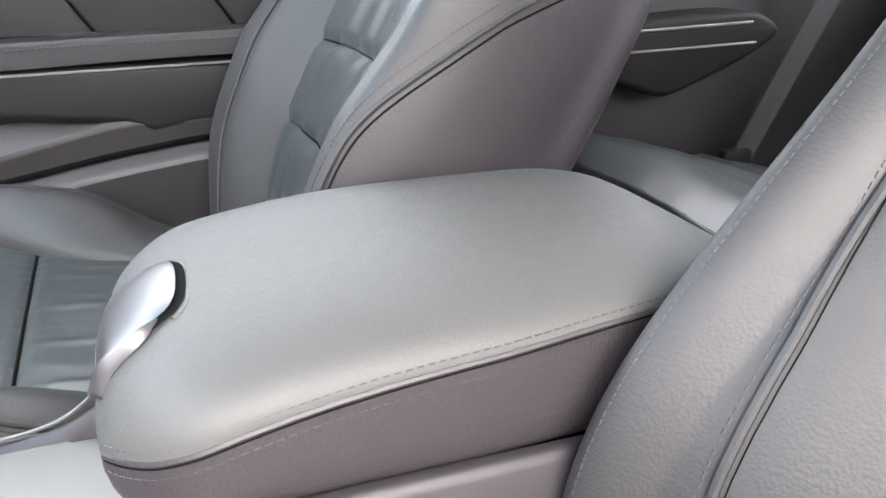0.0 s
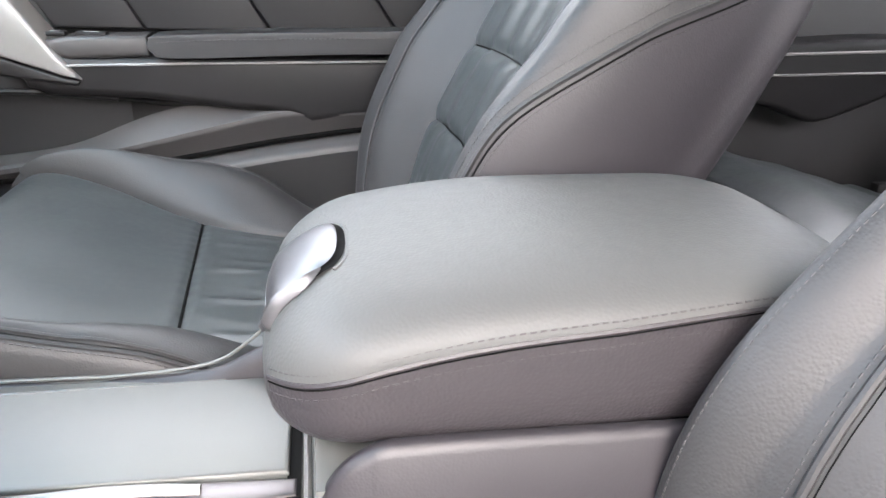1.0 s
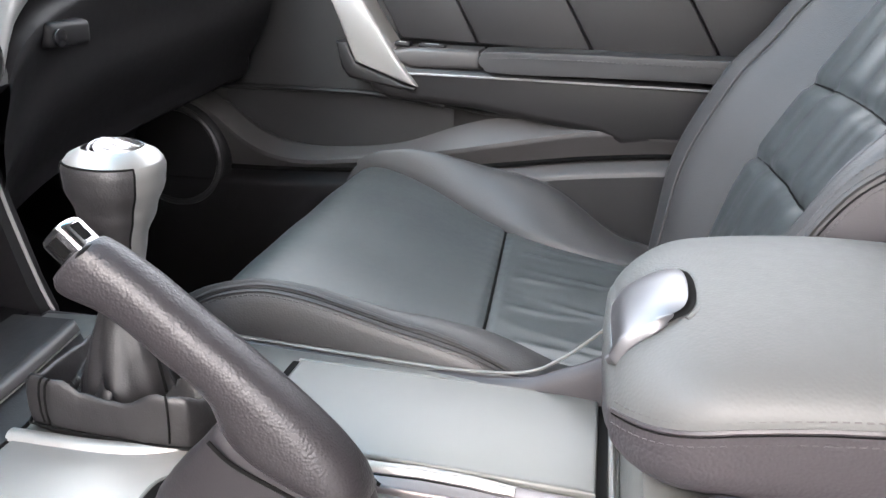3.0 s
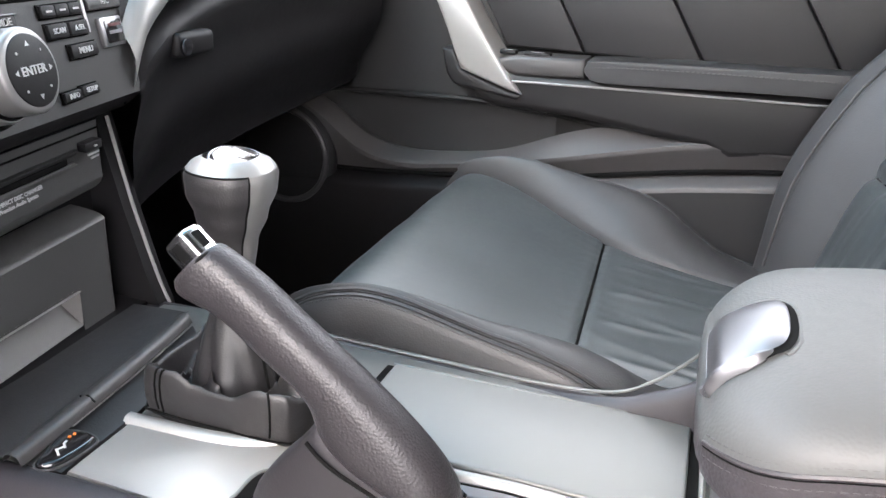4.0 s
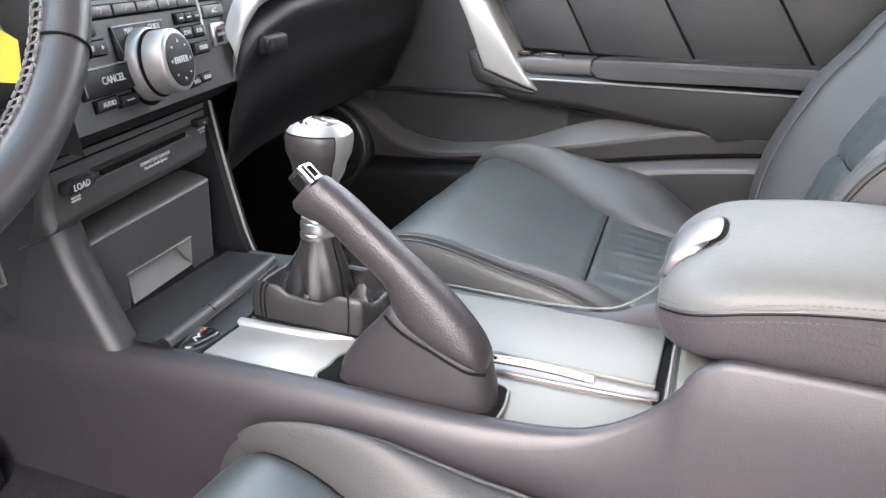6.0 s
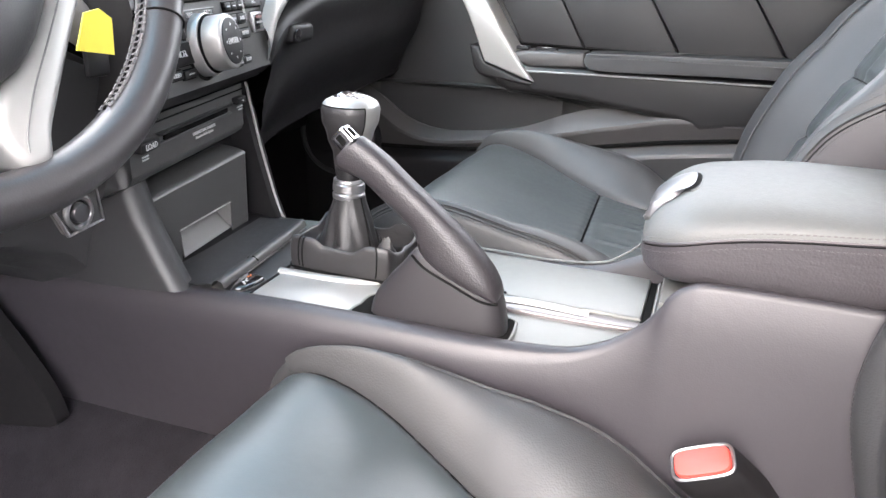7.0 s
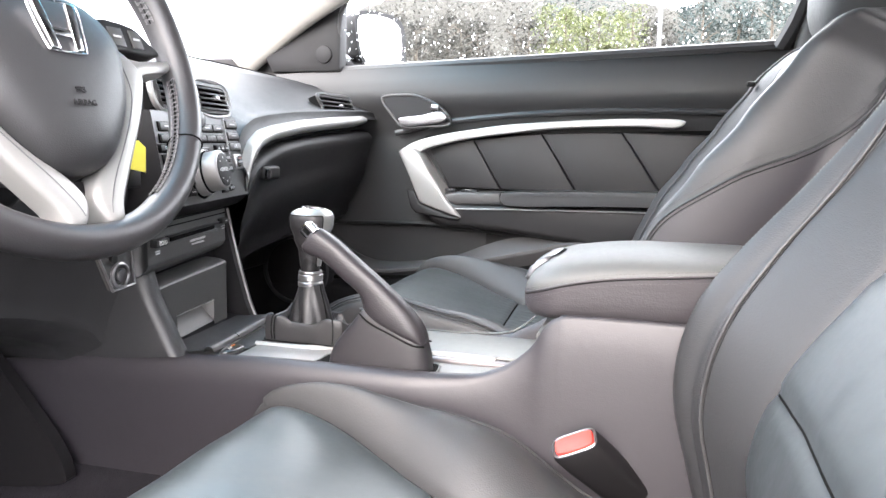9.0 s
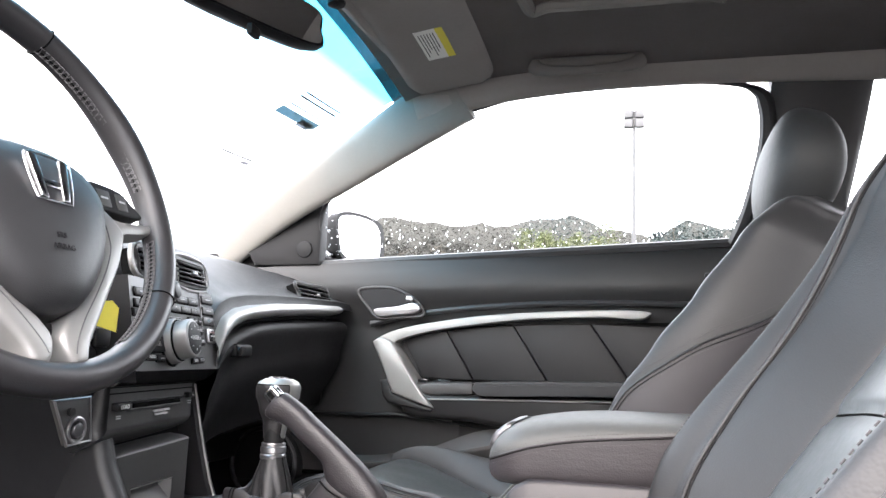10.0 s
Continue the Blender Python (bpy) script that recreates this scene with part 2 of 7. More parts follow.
def disc(center, axis, radius, depth, n=28, bevel=0.0, seg=2):
    """A short round plug from center along axis."""
    axis = Vector(axis).normalized()
    a = axis.orthogonal().normalized()
    b = axis.cross(a)
    c = Vector(center)
    rings = [oval(c, a, b, radius, radius, n)]
    for k in range(seg + 1):
        t = k / seg * math.pi / 2 if bevel else 0
        rings.append(oval(c + axis * (depth - bevel + bevel * math.sin(t)), a, b, radius - bevel * (1 - math.cos(t)), radius - bevel * (1 - math.cos(t)), n))
        if not bevel:
            break
    return loft(rings)


def joined(*parts):
    """Several shells of one piece in one bmesh."""
    out = bmesh.new()
    for p in parts:
        me = bpy.data.meshes.new("joined_shell")
        p.to_mesh(me)
        p.free()
        out.from_mesh(me)
        bpy.data.meshes.remove(me)
    return out


def finish(name, bm, mat, angle=40):
    me = bpy.data.meshes.new(name)
    bm.to_mesh(me)
    bm.free()
    me.materials.append(mat)
    me.shade_smooth()
    me.set_sharp_from_angle(angle=radians(angle))
    return me


def thing(name, label, category, base=(0, 0, 0), group="", kind=""):
    ob = new(name)
    ob.empty_display_size = 0.05
    ob.location = base
    return tagged(ob, label, category, group, kind)


def part(name, bm, mat, parent, label="", angle=40):
    """One mesh under a thing or part; its vertices are in the world (or in the thing's own space where its base is the origin)."""
    ob = new(name, finish(name, bm, mat, angle))
    ob.parent = parent
    ob.matrix_parent_inverse = Matrix.Translation(-parent.location)
    return tagged(ob, label)


def solo(name, bm, mat, label, category, group="", kind="", angle=40):
    return tagged(new(name, finish(name, bm, mat, angle)), label, category, group, kind)


def stitches(path, step=0.0055, length=0.0036, thick=0.0011, lift=None, wobble=0.0):
    """A row of short threads along a path."""
    path = [Vector(p) for p in path]
    lens = [0.0]
    for a, b in zip(path, path[1:]):
        lens.append(lens[-1] + (b - a).length)
    verts, faces, s, i = [], [], step / 2, 0
    while s < lens[-1]:
        while lens[i + 1] < s:
            i += 1
        a, b = path[i], path[i + 1]
        p, way = a.lerp(b, (s - lens[i]) / max(lens[i + 1] - lens[i], 1e-9)), (b - a).normalized()
        up = Vector(lift).normalized() if lift else way.orthogonal().normalized()
        side = way.cross(up).normalized()
        up = side.cross(way)
        base = len(verts)
        for e in (-0.5, 0.5):
            for k in range(5):
                t = 2 * math.pi * k / 5
                verts.append(p + way * e * length + side * thick * math.cos(t) + up * thick * 0.8 * math.sin(t))
        faces += [(base + k, base + (k + 1) % 5, base + 5 + (k + 1) % 5, base + 5 + k) for k in range(5)]
        faces += [tuple(base + k for k in range(5)), tuple(base + 5 + k for k in range(5))]
        s += step
    return mesh_of(verts, faces)


def ribbon(path, width, height, across=None, cols=6, power=2.0):
    """A raised band along a path: flat foot, rounded top; width: a number or one a point; across: fixed direction of its breadth."""
    path = [Vector(p) for p in path]
    m = len(path)
    rows = []
    for i, p in enumerate(path):
        way = (path[min(i + 1, m - 1)] - path[max(i - 1, 0)]).normalized()
        side = Vector(across) if across else way.cross(V(0, 0, 1)).normalized()
        up = side.cross(way).normalized()
        w = width[i] if isinstance(width, (list, tuple)) else width
        rows.append([p + side * w * (2 * k / cols - 1) + up * height * (1 - abs(2 * k / cols - 1) ** power) for k in range(cols + 1)])
    n = cols + 1
    verts = [q for r in rows for q in r]
    faces = [(j * n + i, j * n + i + 1, (j + 1) * n + i + 1, (j + 1) * n + i) for j in range(m - 1) for i in range(cols)]
    bm = mesh_of(verts, faces)
    bmesh.ops.recalc_face_normals(bm, faces=bm.faces)
    return bm


def lettering(name, text, size, m, parent, mat=WHITE_INK, depth=0.0003):
    """Raised letters, centred, in the plane of m (x along the line, y up the letters)."""
    cu = bpy.data.curves.new(name, 'FONT')
    cu.body, cu.size, cu.extrude, cu.align_x, cu.align_y, cu.resolution_u = text, size, depth, 'CENTER', 'CENTER', 3
    tmp = bpy.data.objects.new(name, cu)
    scene.collection.objects.link(tmp)
    me = bpy.data.meshes.new_from_object(tmp.evaluated_get(bpy.context.evaluated_depsgraph_get()))
    bpy.data.objects.remove(tmp)
    me.transform(m)
    bm = bmesh.new()
    bm.from_mesh(me)
    bpy.data.meshes.remove(me)
    return part(name, bm, mat, parent)


# ---- car shell: floor, sides, roof, glass ----
FLOOR = 0.36


def smooth_outline(points, count=60):
    return [(p[0], p[1]) for p in spline([(a, b, 0) for a, b in points], count, True)]


# carpeted floor with a raised tunnel and toe board
def floor_at(u, v):
    x, y = -0.74 + 1.48 * u, -1.1 + 2.35 * v
    z = FLOOR + 0.15 * math.exp(-(x / 0.20) ** 4) + 0.55 * max(0, y - 0.85) + 0.012 * noise.noise(V(x * 4, y * 4, 0))
    return V(x, y, z + (0.12 if y < -0.55 else 0) * min(1, max(0, (-0.45 - y) / 0.1)))


solo("floor", sheet(floor_at, 48, 64), CARPET, "dark grey carpet covering the car floor", "floor", kind="structure")
solo("floor_pan", block((0, 0.1, 0.26), (1.62, 3.2, 0.08), 0.02), PLASTIC, "dark underside of the car floor", "floor", kind="structure")

# roof lining with the sunroof opening
ROOF_X, ROOF_Y0, ROOF_Y1 = 0.56, -1.25, 0.36


def roof_z(x, y):
    return 1.405 - 0.028 * (abs(x) / 0.56) ** 3 - 0.035 * max(0, (y - 0.05) / 0.3) ** 2 - 0.10 * max(0, (-0.45 - y) / 0.8) ** 2


SUN_X, SUN_Y0, SUN_Y1 = 0.29, -0.235, 0.08
bm = bmesh.new()
NX, NY = 44, 60
grid_v = {}
for i in range(NX + 1):
    for j in range(NY + 1):
        x, y = -0.555 + 1.11 * i / NX, ROOF_Y0 + (ROOF_Y1 - ROOF_Y0) * j / NY
        grid_v[i, j] = bm.verts.new((x, y, roof_z(x, y)))
for i in range(NX):
    for j in range(NY):
        mx, my = -0.555 + 1.11 * (i + 0.5) / NX, ROOF_Y0 + (ROOF_Y1 - ROOF_Y0) * (j + 0.5) / NY
        if abs(mx) < SUN_X and SUN_Y0 < my < SUN_Y1:
            continue
        bm.faces.new([grid_v[i, j], grid_v[i + 1, j], grid_v[i + 1, j + 1], grid_v[i, j + 1]])
bmesh.ops.solidify(bm, geom=list(bm.faces), thickness=-0.012)
ceiling = solo("ceiling", bm, HEADLINER, "grey cloth roof lining of the car", "ceiling", kind="structure")
sunroof = thing("sunroof", "closed sunroof in the roof lining with dark glass and pale rim", "sunroof", (0, -0.17, 1.40), kind="structure")
rim_path = [(x, y, roof_z(x, y) - 0.004) for x, y in smooth_outline([(-0.285, -0.225), (-0.298, -0.19), (-0.300, -0.08), (-0.298, 0.04), (-0.285, 0.08), (0, 0.087), (0.285, 0.08), (0.298, 0.04), (0.300, -0.08), (0.298, -0.19), (0.285, -0.225), (0, -0.237)], 72)]
part("rim", tube(rim_path, 0.011, 8, True), PILLAR, sunroof, "pale rounded opening rim")
part("glass_panel", block((0, -0.09, 1.432), (0.70, 0.44, 0.006), 0.002), GLOSS_BLACK, sunroof, "dark tinted glass panel")
solo("roof_skin", sheet(lambda u, v: V(-0.66 + 1.32 * u, -1.3 + 1.72 * v, roof_z(-0.62 + 1.24 * u, -1.25 + 1.61 * v) + 0.045), 12, 16), GLOSS_BLACK, "dark painted roof of the car", "roof", kind="structure")


def pillar(name, path, widths, depth, label, mat=PILLAR, power=3.0):
    rings = []
    path = spline(path, 18)
    for k, p in enumerate(path):
        f = k / (len(path) - 1)
        way = (path[min(k + 1, len(path) - 1)] - path[max(k - 1, 0)]).normalized()
        out = V(1 if p.x > 0 else -1, 0, 0.35)
        out = (out - way * out.dot(way)).normalized()
        w = widths[0] + (widths[1] - widths[0]) * f
        rings.append(oval(p, way.cross(out).normalized(), out, w, depth, 18, power))
    return solo(name, loft(rings), mat, label, "pillar", kind="structure")


for side, word in ((1, "passenger"), (-1, "driver")):
    pillar(f"wall_pillar_{word}", [(side * 0.685, 0.82, 1.050), (side * 0.650, 0.660, 1.155), (side * 0.612, 0.49, 1.240), (side * 0.580, 0.365, 1.302), (side * 0.555, 0.25, 1.358)], (0.036, 0.060), 0.020,
           "light grey windscreen pillar trim")
    pillar(f"wall_rail_{word}", [(side * 0.566, 0.34, 1.332), (side * 0.556, 0.15, 1.366), (side * 0.550, -0.1, 1.378), (side * 0.550, -0.4, 1.372), (side * 0.55, -0.8, 1.35), (side * 0.56, -1.2, 1.26)], (0.03, 0.03), 0.022,
           "grey cloth-covered roof rail", HEADLINER)
    pillar(f"wall_post_{word}", [(side * 0.70, -0.350, 0.62), (side * 0.69, -0.352, 0.95), (side * 0.668, -0.366, 1.08), (side * 0.618, -0.392, 1.25), (side * 0.568, -0.408, 1.39)], (0.07, 0.088), 0.03,
           "dark grey pillar behind the door window", PLASTIC_GREY)
    pillar(f"wall_rear_{word}", [(side * 0.64, -1.0, 1.02), (side * 0.60, -1.0, 1.20), (side * 0.55, -1.0, 1.37)], (0.14, 0.16), 0.03, "grey rear quarter pillar")

# windscreen
windscreen = thing("window_1", "wet windscreen with a blue tinted strip along its top", "windscreen", (0, 0.9, 1.05), kind="structure")


def screen_at(u, v):
    s = -1 + 2 * u
    y0, y1 = 1.16 - 0.10 * s * s, 0.36 - 0.03 * s * s
    return V(s * (0.72 - 0.16 * v), y0 + (y1 - y0) * v - 0.03 * math.sin(v * math.pi) * -1, 1.035 + 0.345 * v)


pane = part("pane", sheet(screen_at, 24, 16), SCREEN_GLASS, windscreen, "clear curved pane")
pane.visible_shadow = False
part("header", tube([screen_at(k / 20, 1.0) + V(0, -0.015, 0.0) for k in range(21)], 0.026, 10, flat=0.7), HEADLINER, windscreen, "grey cloth header above the glass")

# rear window and tail bulkhead
rear_window = thing("window_3", "rear window behind the back seat", "window", (0, -1.5, 1.1), kind="structure")
rp = part("pane", sheet(lambda u, v: V((-1 + 2 * u) * (0.56 - 0.05 * v), -1.75 + 0.48 * v, 1.02 + 0.28 * v), 8, 6), WINDOW, rear_window)
rp.visible_shadow = False
solo("wall_rear_shelf", block((0, -1.55, 0.94), (1.30, 0.75, 0.03), 0.01), PLASTIC_SOFT, "dark rear parcel shelf", "shelf", kind="structure")
solo("wall_bulkhead", block((0, -1.30, 0.66), (1.46, 0.05, 0.60), 0.01), PLASTIC, "dark panel behind the back seat", "wall", kind="structure")
solo("wall_firewall", block((0, 1.30, 0.68), (1.50, 0.04, 0.75), 0.01), PLASTIC, "dark bulkhead ahead of the dashboard", "wall", kind="structure")
solo("wall_kick_panel", block((0.735, 0.98, 0.70), (0.07, 0.66, 0.72), 0.01), PLASTIC, "dark kick panel of the passenger footwell", "panel", kind="structure")
solo("wall_kick_driver", block((-0.735, 1.02, 0.70), (0.07, 0.58, 0.72), 0.01), PLASTIC, "dark kick panel of the driver's footwell", "panel", kind="structure")
solo("sill_driver", block((-0.72, 0.2, 0.37), (0.12, 1.7, 0.08), 0.02, 3), PLASTIC_GREY, "grey door sill plate of the driver's side", "sill", kind="structure")

# ---- passenger door ----
door = thing("door_1", "closed passenger door with black padded panels and silver trim", "door", (0.75, 0.1, 0.36), kind="structure")


def door_skin(u, v):
    """Inner skin of the door from below the pocket to the window line."""
    y = 0.80 - 1.16 * u
    z = 0.36 + v * (sill_z(y) - 0.36)
    t = ramp_of([(0.36, 0.712), (0.58, 0.712), (0.64, 0.716), (0.74, 0.712), (0.90, 0.706), (0.945, 0.694), (0.965, 0.680), (0.985, 0.673), (1.01, 0.675), (1.04, 0.682), (1.068, 0.694), (1.09, 0.715)], z + 0.02 * (y - 0.1))
    return V(t - 0.010 * ramp_of([(-0.3, 0.0), (0.3, 0.0), (0.8, 1.0)], y), y, z)


def sill_z(y):
    return 1.062 - 0.055 * y


part("upper_panel", sheet(door_skin, 60, 60), DOOR_SOFT, door, "black soft-touch upper panel")
part("outer_shell", block((0.80, 0.14, 0.70), (0.10, 1.34, 0.72), 0.04, 3), GLOSS_BLACK, door, "dark painted outer door")
trim = smooth_outline([(-0.108, 0.940), (-0.02, 0.942), (0.113, 0.935), (0.22, 0.926), (0.30, 0.914), (0.36, 0.903), (0.41, 0.889), (0.440, 0.872), (0.442, 0.858),
                       (0.428, 0.852), (0.412, 0.858), (0.400, 0.866), (0.392, 0.872), (0.355, 0.884), (0.30, 0.896), (0.20, 0.911), (0.11, 0.921), (-0.02, 0.927), (-0.092, 0.925)], 120)
part("trim_strip", slab(trim, "x", 0.715, 0.668, 0.008, 4), SILVER, door, "satin silver strip")
leg = [(0.4415, 0.868), (0.430, 0.8755), (0.414, 0.8745), (0.402, 0.868), (0.395, 0.8600), (0.3707, 0.8214), (0.3324, 0.7672), (0.3085, 0.7395), (0.330, 0.7450), (0.3952, 0.7660), (0.4060, 0.7900), (0.4162, 0.8150), (0.430, 0.8440), (0.4395, 0.8610)]
part("pull_handle", slab(leg, "x", 0.715, 0.648, 0.004, 3), SILVER, door, "satin silver pull handle")
part("pull_cup", slab([(0.4250, 0.7900), (0.4165, 0.7560), (0.4050, 0.7430), (0.3150, 0.7310), (0.3090, 0.7380), (0.3300, 0.7420), (0.3960, 0.7640), (0.4080, 0.7900)], "x", 0.715, 0.654, 0.004, 3), DOOR_DARK, door, "dark cup behind the pull handle")
# padded insert, one panel between each two slanted seams
SEAMS = [(0.395, 0.345), (0.297, 0.237), (0.158, 0.084), (0.003, -0.079), (-0.15, -0.24), (-0.30, -0.34)]


def insert_top(y):
    return 0.922 - 0.010 * (y / 0.3) ** 2 - (0.12 * max(0, y) ** 2) - 0.006


for (a_top, a_low), (b_top, b_low) in zip(SEAMS, SEAMS[1:]):
    low = 0.796
    outline = [(a_top - 0.0006, insert_top(a_top)), ((a_top + b_top) / 2, insert_top((a_top + b_top) / 2)), (b_top + 0.0006, insert_top(b_top)), (b_low + 0.0006, low), (a_low - 0.0006, low)]
    part("insert_panel", slab(outline, "x", 0.72, 0.694, 0.0030, 3), DOOR_DARK, door, "black quilted insert panel")
part("insert_backing", slab([(0.40, 0.90), (-0.33, 0.93), (-0.33, 0.78), (0.34, 0.78)], "x", 0.725, 0.7005), BLACK_GAP, door)
# armrest: dark body, switch plate, padded top
body_line = [(0.385, 0.764), (0.384, 0.750), (0.375, 0.728), (0.35, 0.7185), (0.236, 0.7150), (0.13, 0.7030), (0.066, 0.6970), (0.036, 0.6850), (-0.015, 0.6925), (-0.34, 0.712), (-0.34, 0.775), (0.2, 0.770), (0.3, 0.768), (0.37, 0.772)]
part("armrest_body", slab(body_line, "x", 0.715, 0.658, 0.012, 3), DOOR_DARK, door, "black armrest body")
part("armrest_line", tube([(0.654, 0.35, 0.7545), (0.652, 0.30, 0.757), (0.650, 0.2, 0.7605), (0.650, 0.0, 0.766), (0.652, -0.33, 0.774)], 0.0016, 6), SILVER, door, "thin bright line under the armrest")
pad = smooth_outline([(0.222, 0.774), (0.225, 0.788), (0.20, 0.795), (0.0, 0.803), (-0.32, 0.812), (-0.33, 0.786), (0.0, 0.776), (0.19, 0.768)], 60)
part("armrest_pad", slab(pad, "x", 0.71, 0.640, 0.010, 4), LEATHER, door, "padded black leather armrest top")
part("pad_stitching", stitches(spline([(0.6405, 0.218, 0.786), (0.639, 0.1, 0.7925), (0.639, -0.31, 0.803)], 50), 0.006, 0.004, 0.0008, (-1, 0, 0)), THREAD, door)
plate = [(0.352, 0.774), (0.346, 0.785), (0.32, 0.790), (0.229, 0.793), (0.227, 0.768), (0.32, 0.762)]
part("switch_plate", slab(plate, "x", 0.71, 0.656, 0.006, 3), PLASTIC_GREY, door, "grey window switch plate")
for y, w in ((0.335, 0.022), (0.295, 0.036)):
    part("window_switch", block((0.672, y, 0.7915), (0.016, w, 0.006), 0.002), PLASTIC, door, "small black window switch")
    part("switch_mark", block((0.668, y, 0.7948), (0.0015, w * 0.5, 0.0006)), WHITE_INK, door)


def on_pad(x, y, lift):
    return V(x, y, 0.7950 + (0.20 - y) * 0.040 + lift)


# Flat dark and pale quads paint the pull hollow's shade and its lit end.
recess = part("grip_shade_patch", mesh_of([on_pad(x, y, 0.0010) for x, y in ((0.654, 0.188), (0.692, 0.202), (0.692, 0.064), (0.656, 0.080))], [(0, 1, 2, 3)]), DOOR_SHADED, door, "dark patch painting the shade of the pull recess")
part("grip_lit_patch", mesh_of([on_pad(x, y, 0.0016) for x, y in ((0.670, 0.140), (0.690, 0.128), (0.690, 0.068), (0.658, 0.082))], [(0, 1, 2, 3)]), DOOR_LIT, recess, "pale patch painting the lit wall of the pull recess")
# lower panel with map pocket, speaker and a ledge coloured as if lit
RIM_Z = [(-0.34, 0.705), (0.226, 0.704), (0.30, 0.712), (0.384, 0.718), (0.557, 0.712), (0.619, 0.708), (0.66, 0.700), (0.74, 0.70)]
IN_Z = [(-0.34, 0.700), (0.06, 0.702), (0.14, 0.704), (0.20, 0.701), (0.25, 0.686), (0.332, 0.650), (0.40, 0.638), (0.474, 0.630), (0.515, 0.634), (0.556, 0.646), (0.59, 0.672), (0.62, 0.702), (0.74, 0.705)]
OUT_Z = [(-0.34, 0.704), (0.04, 0.704), (0.081, 0.7010), (0.1285, 0.6890), (0.20, 0.6715), (0.2376, 0.6620), (0.3405, 0.6390), (0.40, 0.6290), (0.474, 0.618), (0.515, 0.620), (0.556, 0.631), (0.59, 0.657), (0.63, 0.690), (0.74, 0.70)]
GAP_Z = [(-0.34, 0.690), (-0.028, 0.678), (0.084, 0.662), (0.232, 0.634), (0.40, 0.612), (0.555, 0.598), (0.74, 0.59)]


def soft(table, s):
    """The table's line with its corners eased."""
    return sum(pw(table, s + d) * w for d, w in ((-0.03, 0.15), (-0.015, 0.22), (0, 0.26), (0.015, 0.22), (0.03, 0.15)))


def lower_skin(u, v):
    """v 0 to 1: pocket back, ledge (0.5 to 0.7), outer face, down to the gap."""
    y = 0.74 - 1.08 * u
    r, i, o, g = soft(RIM_Z, y), soft(IN_Z, y), soft(OUT_Z, y), soft(GAP_Z, y)
    r = max(r, i + 0.002)
    hollow = 0.034 * min(1.0, max(0.0, (r - i) / 0.05))
    return V(pw([(0, 0.680), (0.03, 0.684), (0.10, 0.692 + hollow), (0.44, 0.694 + hollow), (0.5, 0.692), (0.53, 0.6895), (0.67, 0.663), (0.70, 0.6595), (0.74, 0.6590), (1.0, 0.668)], v), y,
             pw([(0, r + 0.004), (0.03, r + 0.001), (0.10, r - 0.004), (0.44, i - 0.006), (0.5, i + 0.0005), (0.53, i + 0.002), (0.67, o + 0.003), (0.70, o), (0.74, o - 0.006), (1.0, g)], v))


# Lit and shaded tones of one moulding: paler ledge, darker pocket back.
for name_, v0, v1, rows_, mat_, words in (("pocket_back", 0.0, 0.5, 50, DOOR_SHADED, "back of the map pocket in a shaded tone"), ("pocket_ledge", 0.5, 0.70, 20, DOOR_LIT, "map pocket ledge in a lit tone"), ("lower_panel", 0.70, 1.0, 16, PLASTIC_GREY, "dark grey moulded lower panel")):
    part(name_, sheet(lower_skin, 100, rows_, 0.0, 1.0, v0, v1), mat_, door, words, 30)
part("pocket_rim", tube([(0.679, y, soft(RIM_Z, y) + 0.003) for y in [0.625 - 0.0125 * k for k in range(29)]], 0.0036, 8), DOOR_DARK, door, "rounded upper rim of the map pocket")
part("lower_groove", tube([(0.669, y, soft(GAP_Z, y) - 0.001) for y in [0.72 - 0.02 * k for k in range(53)]], 0.0045, 6), BLACK_GAP, door)


def kick_skin(u, v):
    y = 0.74 - 1.08 * u
    g = soft(GAP_Z, y) - 0.004
    return V(pw([(0, 0.675), (0.1, 0.656), (0.14, 0.651), (0.2, 0.650), (1, 0.664)], v), y, pw([(0, g), (0.1, g - 0.010), (0.14, g - 0.014), (0.2, g - 0.020), (1, 0.37)], v))


# Light painted in: paler top, darker face, near-black towards the footwell.
part("kick_strip", sheet(kick_skin, 40, 12, 0.34, 1.0, 0.0, 0.2), DOOR_LIT, door, "top of the door foot in a lit tone")
part("kick_panel", sheet(kick_skin, 40, 20, 0.34, 1.0, 0.2, 1.0), DOOR_SOFT, door, "foot of the door in a shaded tone")
part("kick_panel", sheet(kick_skin, 24, 30, 0.0, 0.34), PLASTIC, door, "foot of the door in a shaded tone")
speaker = part("speaker", disc((0.70, 0.672, 0.607), (-1, 0, 0), 0.084, 0.048, 40, 0.012, 3), PLASTIC, door, "round black door speaker")
part("speaker_ring", tube(oval((0.652, 0.672, 0.607), (0, 1, 0), (0, 0, 1), 0.072, 0.072, 48), 0.005, 8, True), PLASTIC_SOFT, speaker, "raised ring round the grille")
# inner handle
bezel = [(0.671, y, z) for y, z in smooth_outline([(0.486, 0.974), (0.445, 0.981), (0.406, 0.978), (0.362, 0.958), (0.341, 0.932), (0.348, 0.922), (0.39, 0.919), (0.438, 0.917), (0.462, 0.938)], 64)]
handle = part("handle_bezel", tube(bezel, 0.0032, 8, True), PLASTIC_GREY, door, "grey bezel of the inner handle")
part("handle_cup", slab([(p[1], p[2]) for p in bezel], "x", 0.72, 0.6705), PLASTIC, handle)
lever = smooth_outline([(0.447, 0.930), (0.440, 0.936), (0.40, 0.941), (0.362, 0.949), (0.345, 0.938), (0.359, 0.927), (0.40, 0.922), (0.436, 0.919)], 48)
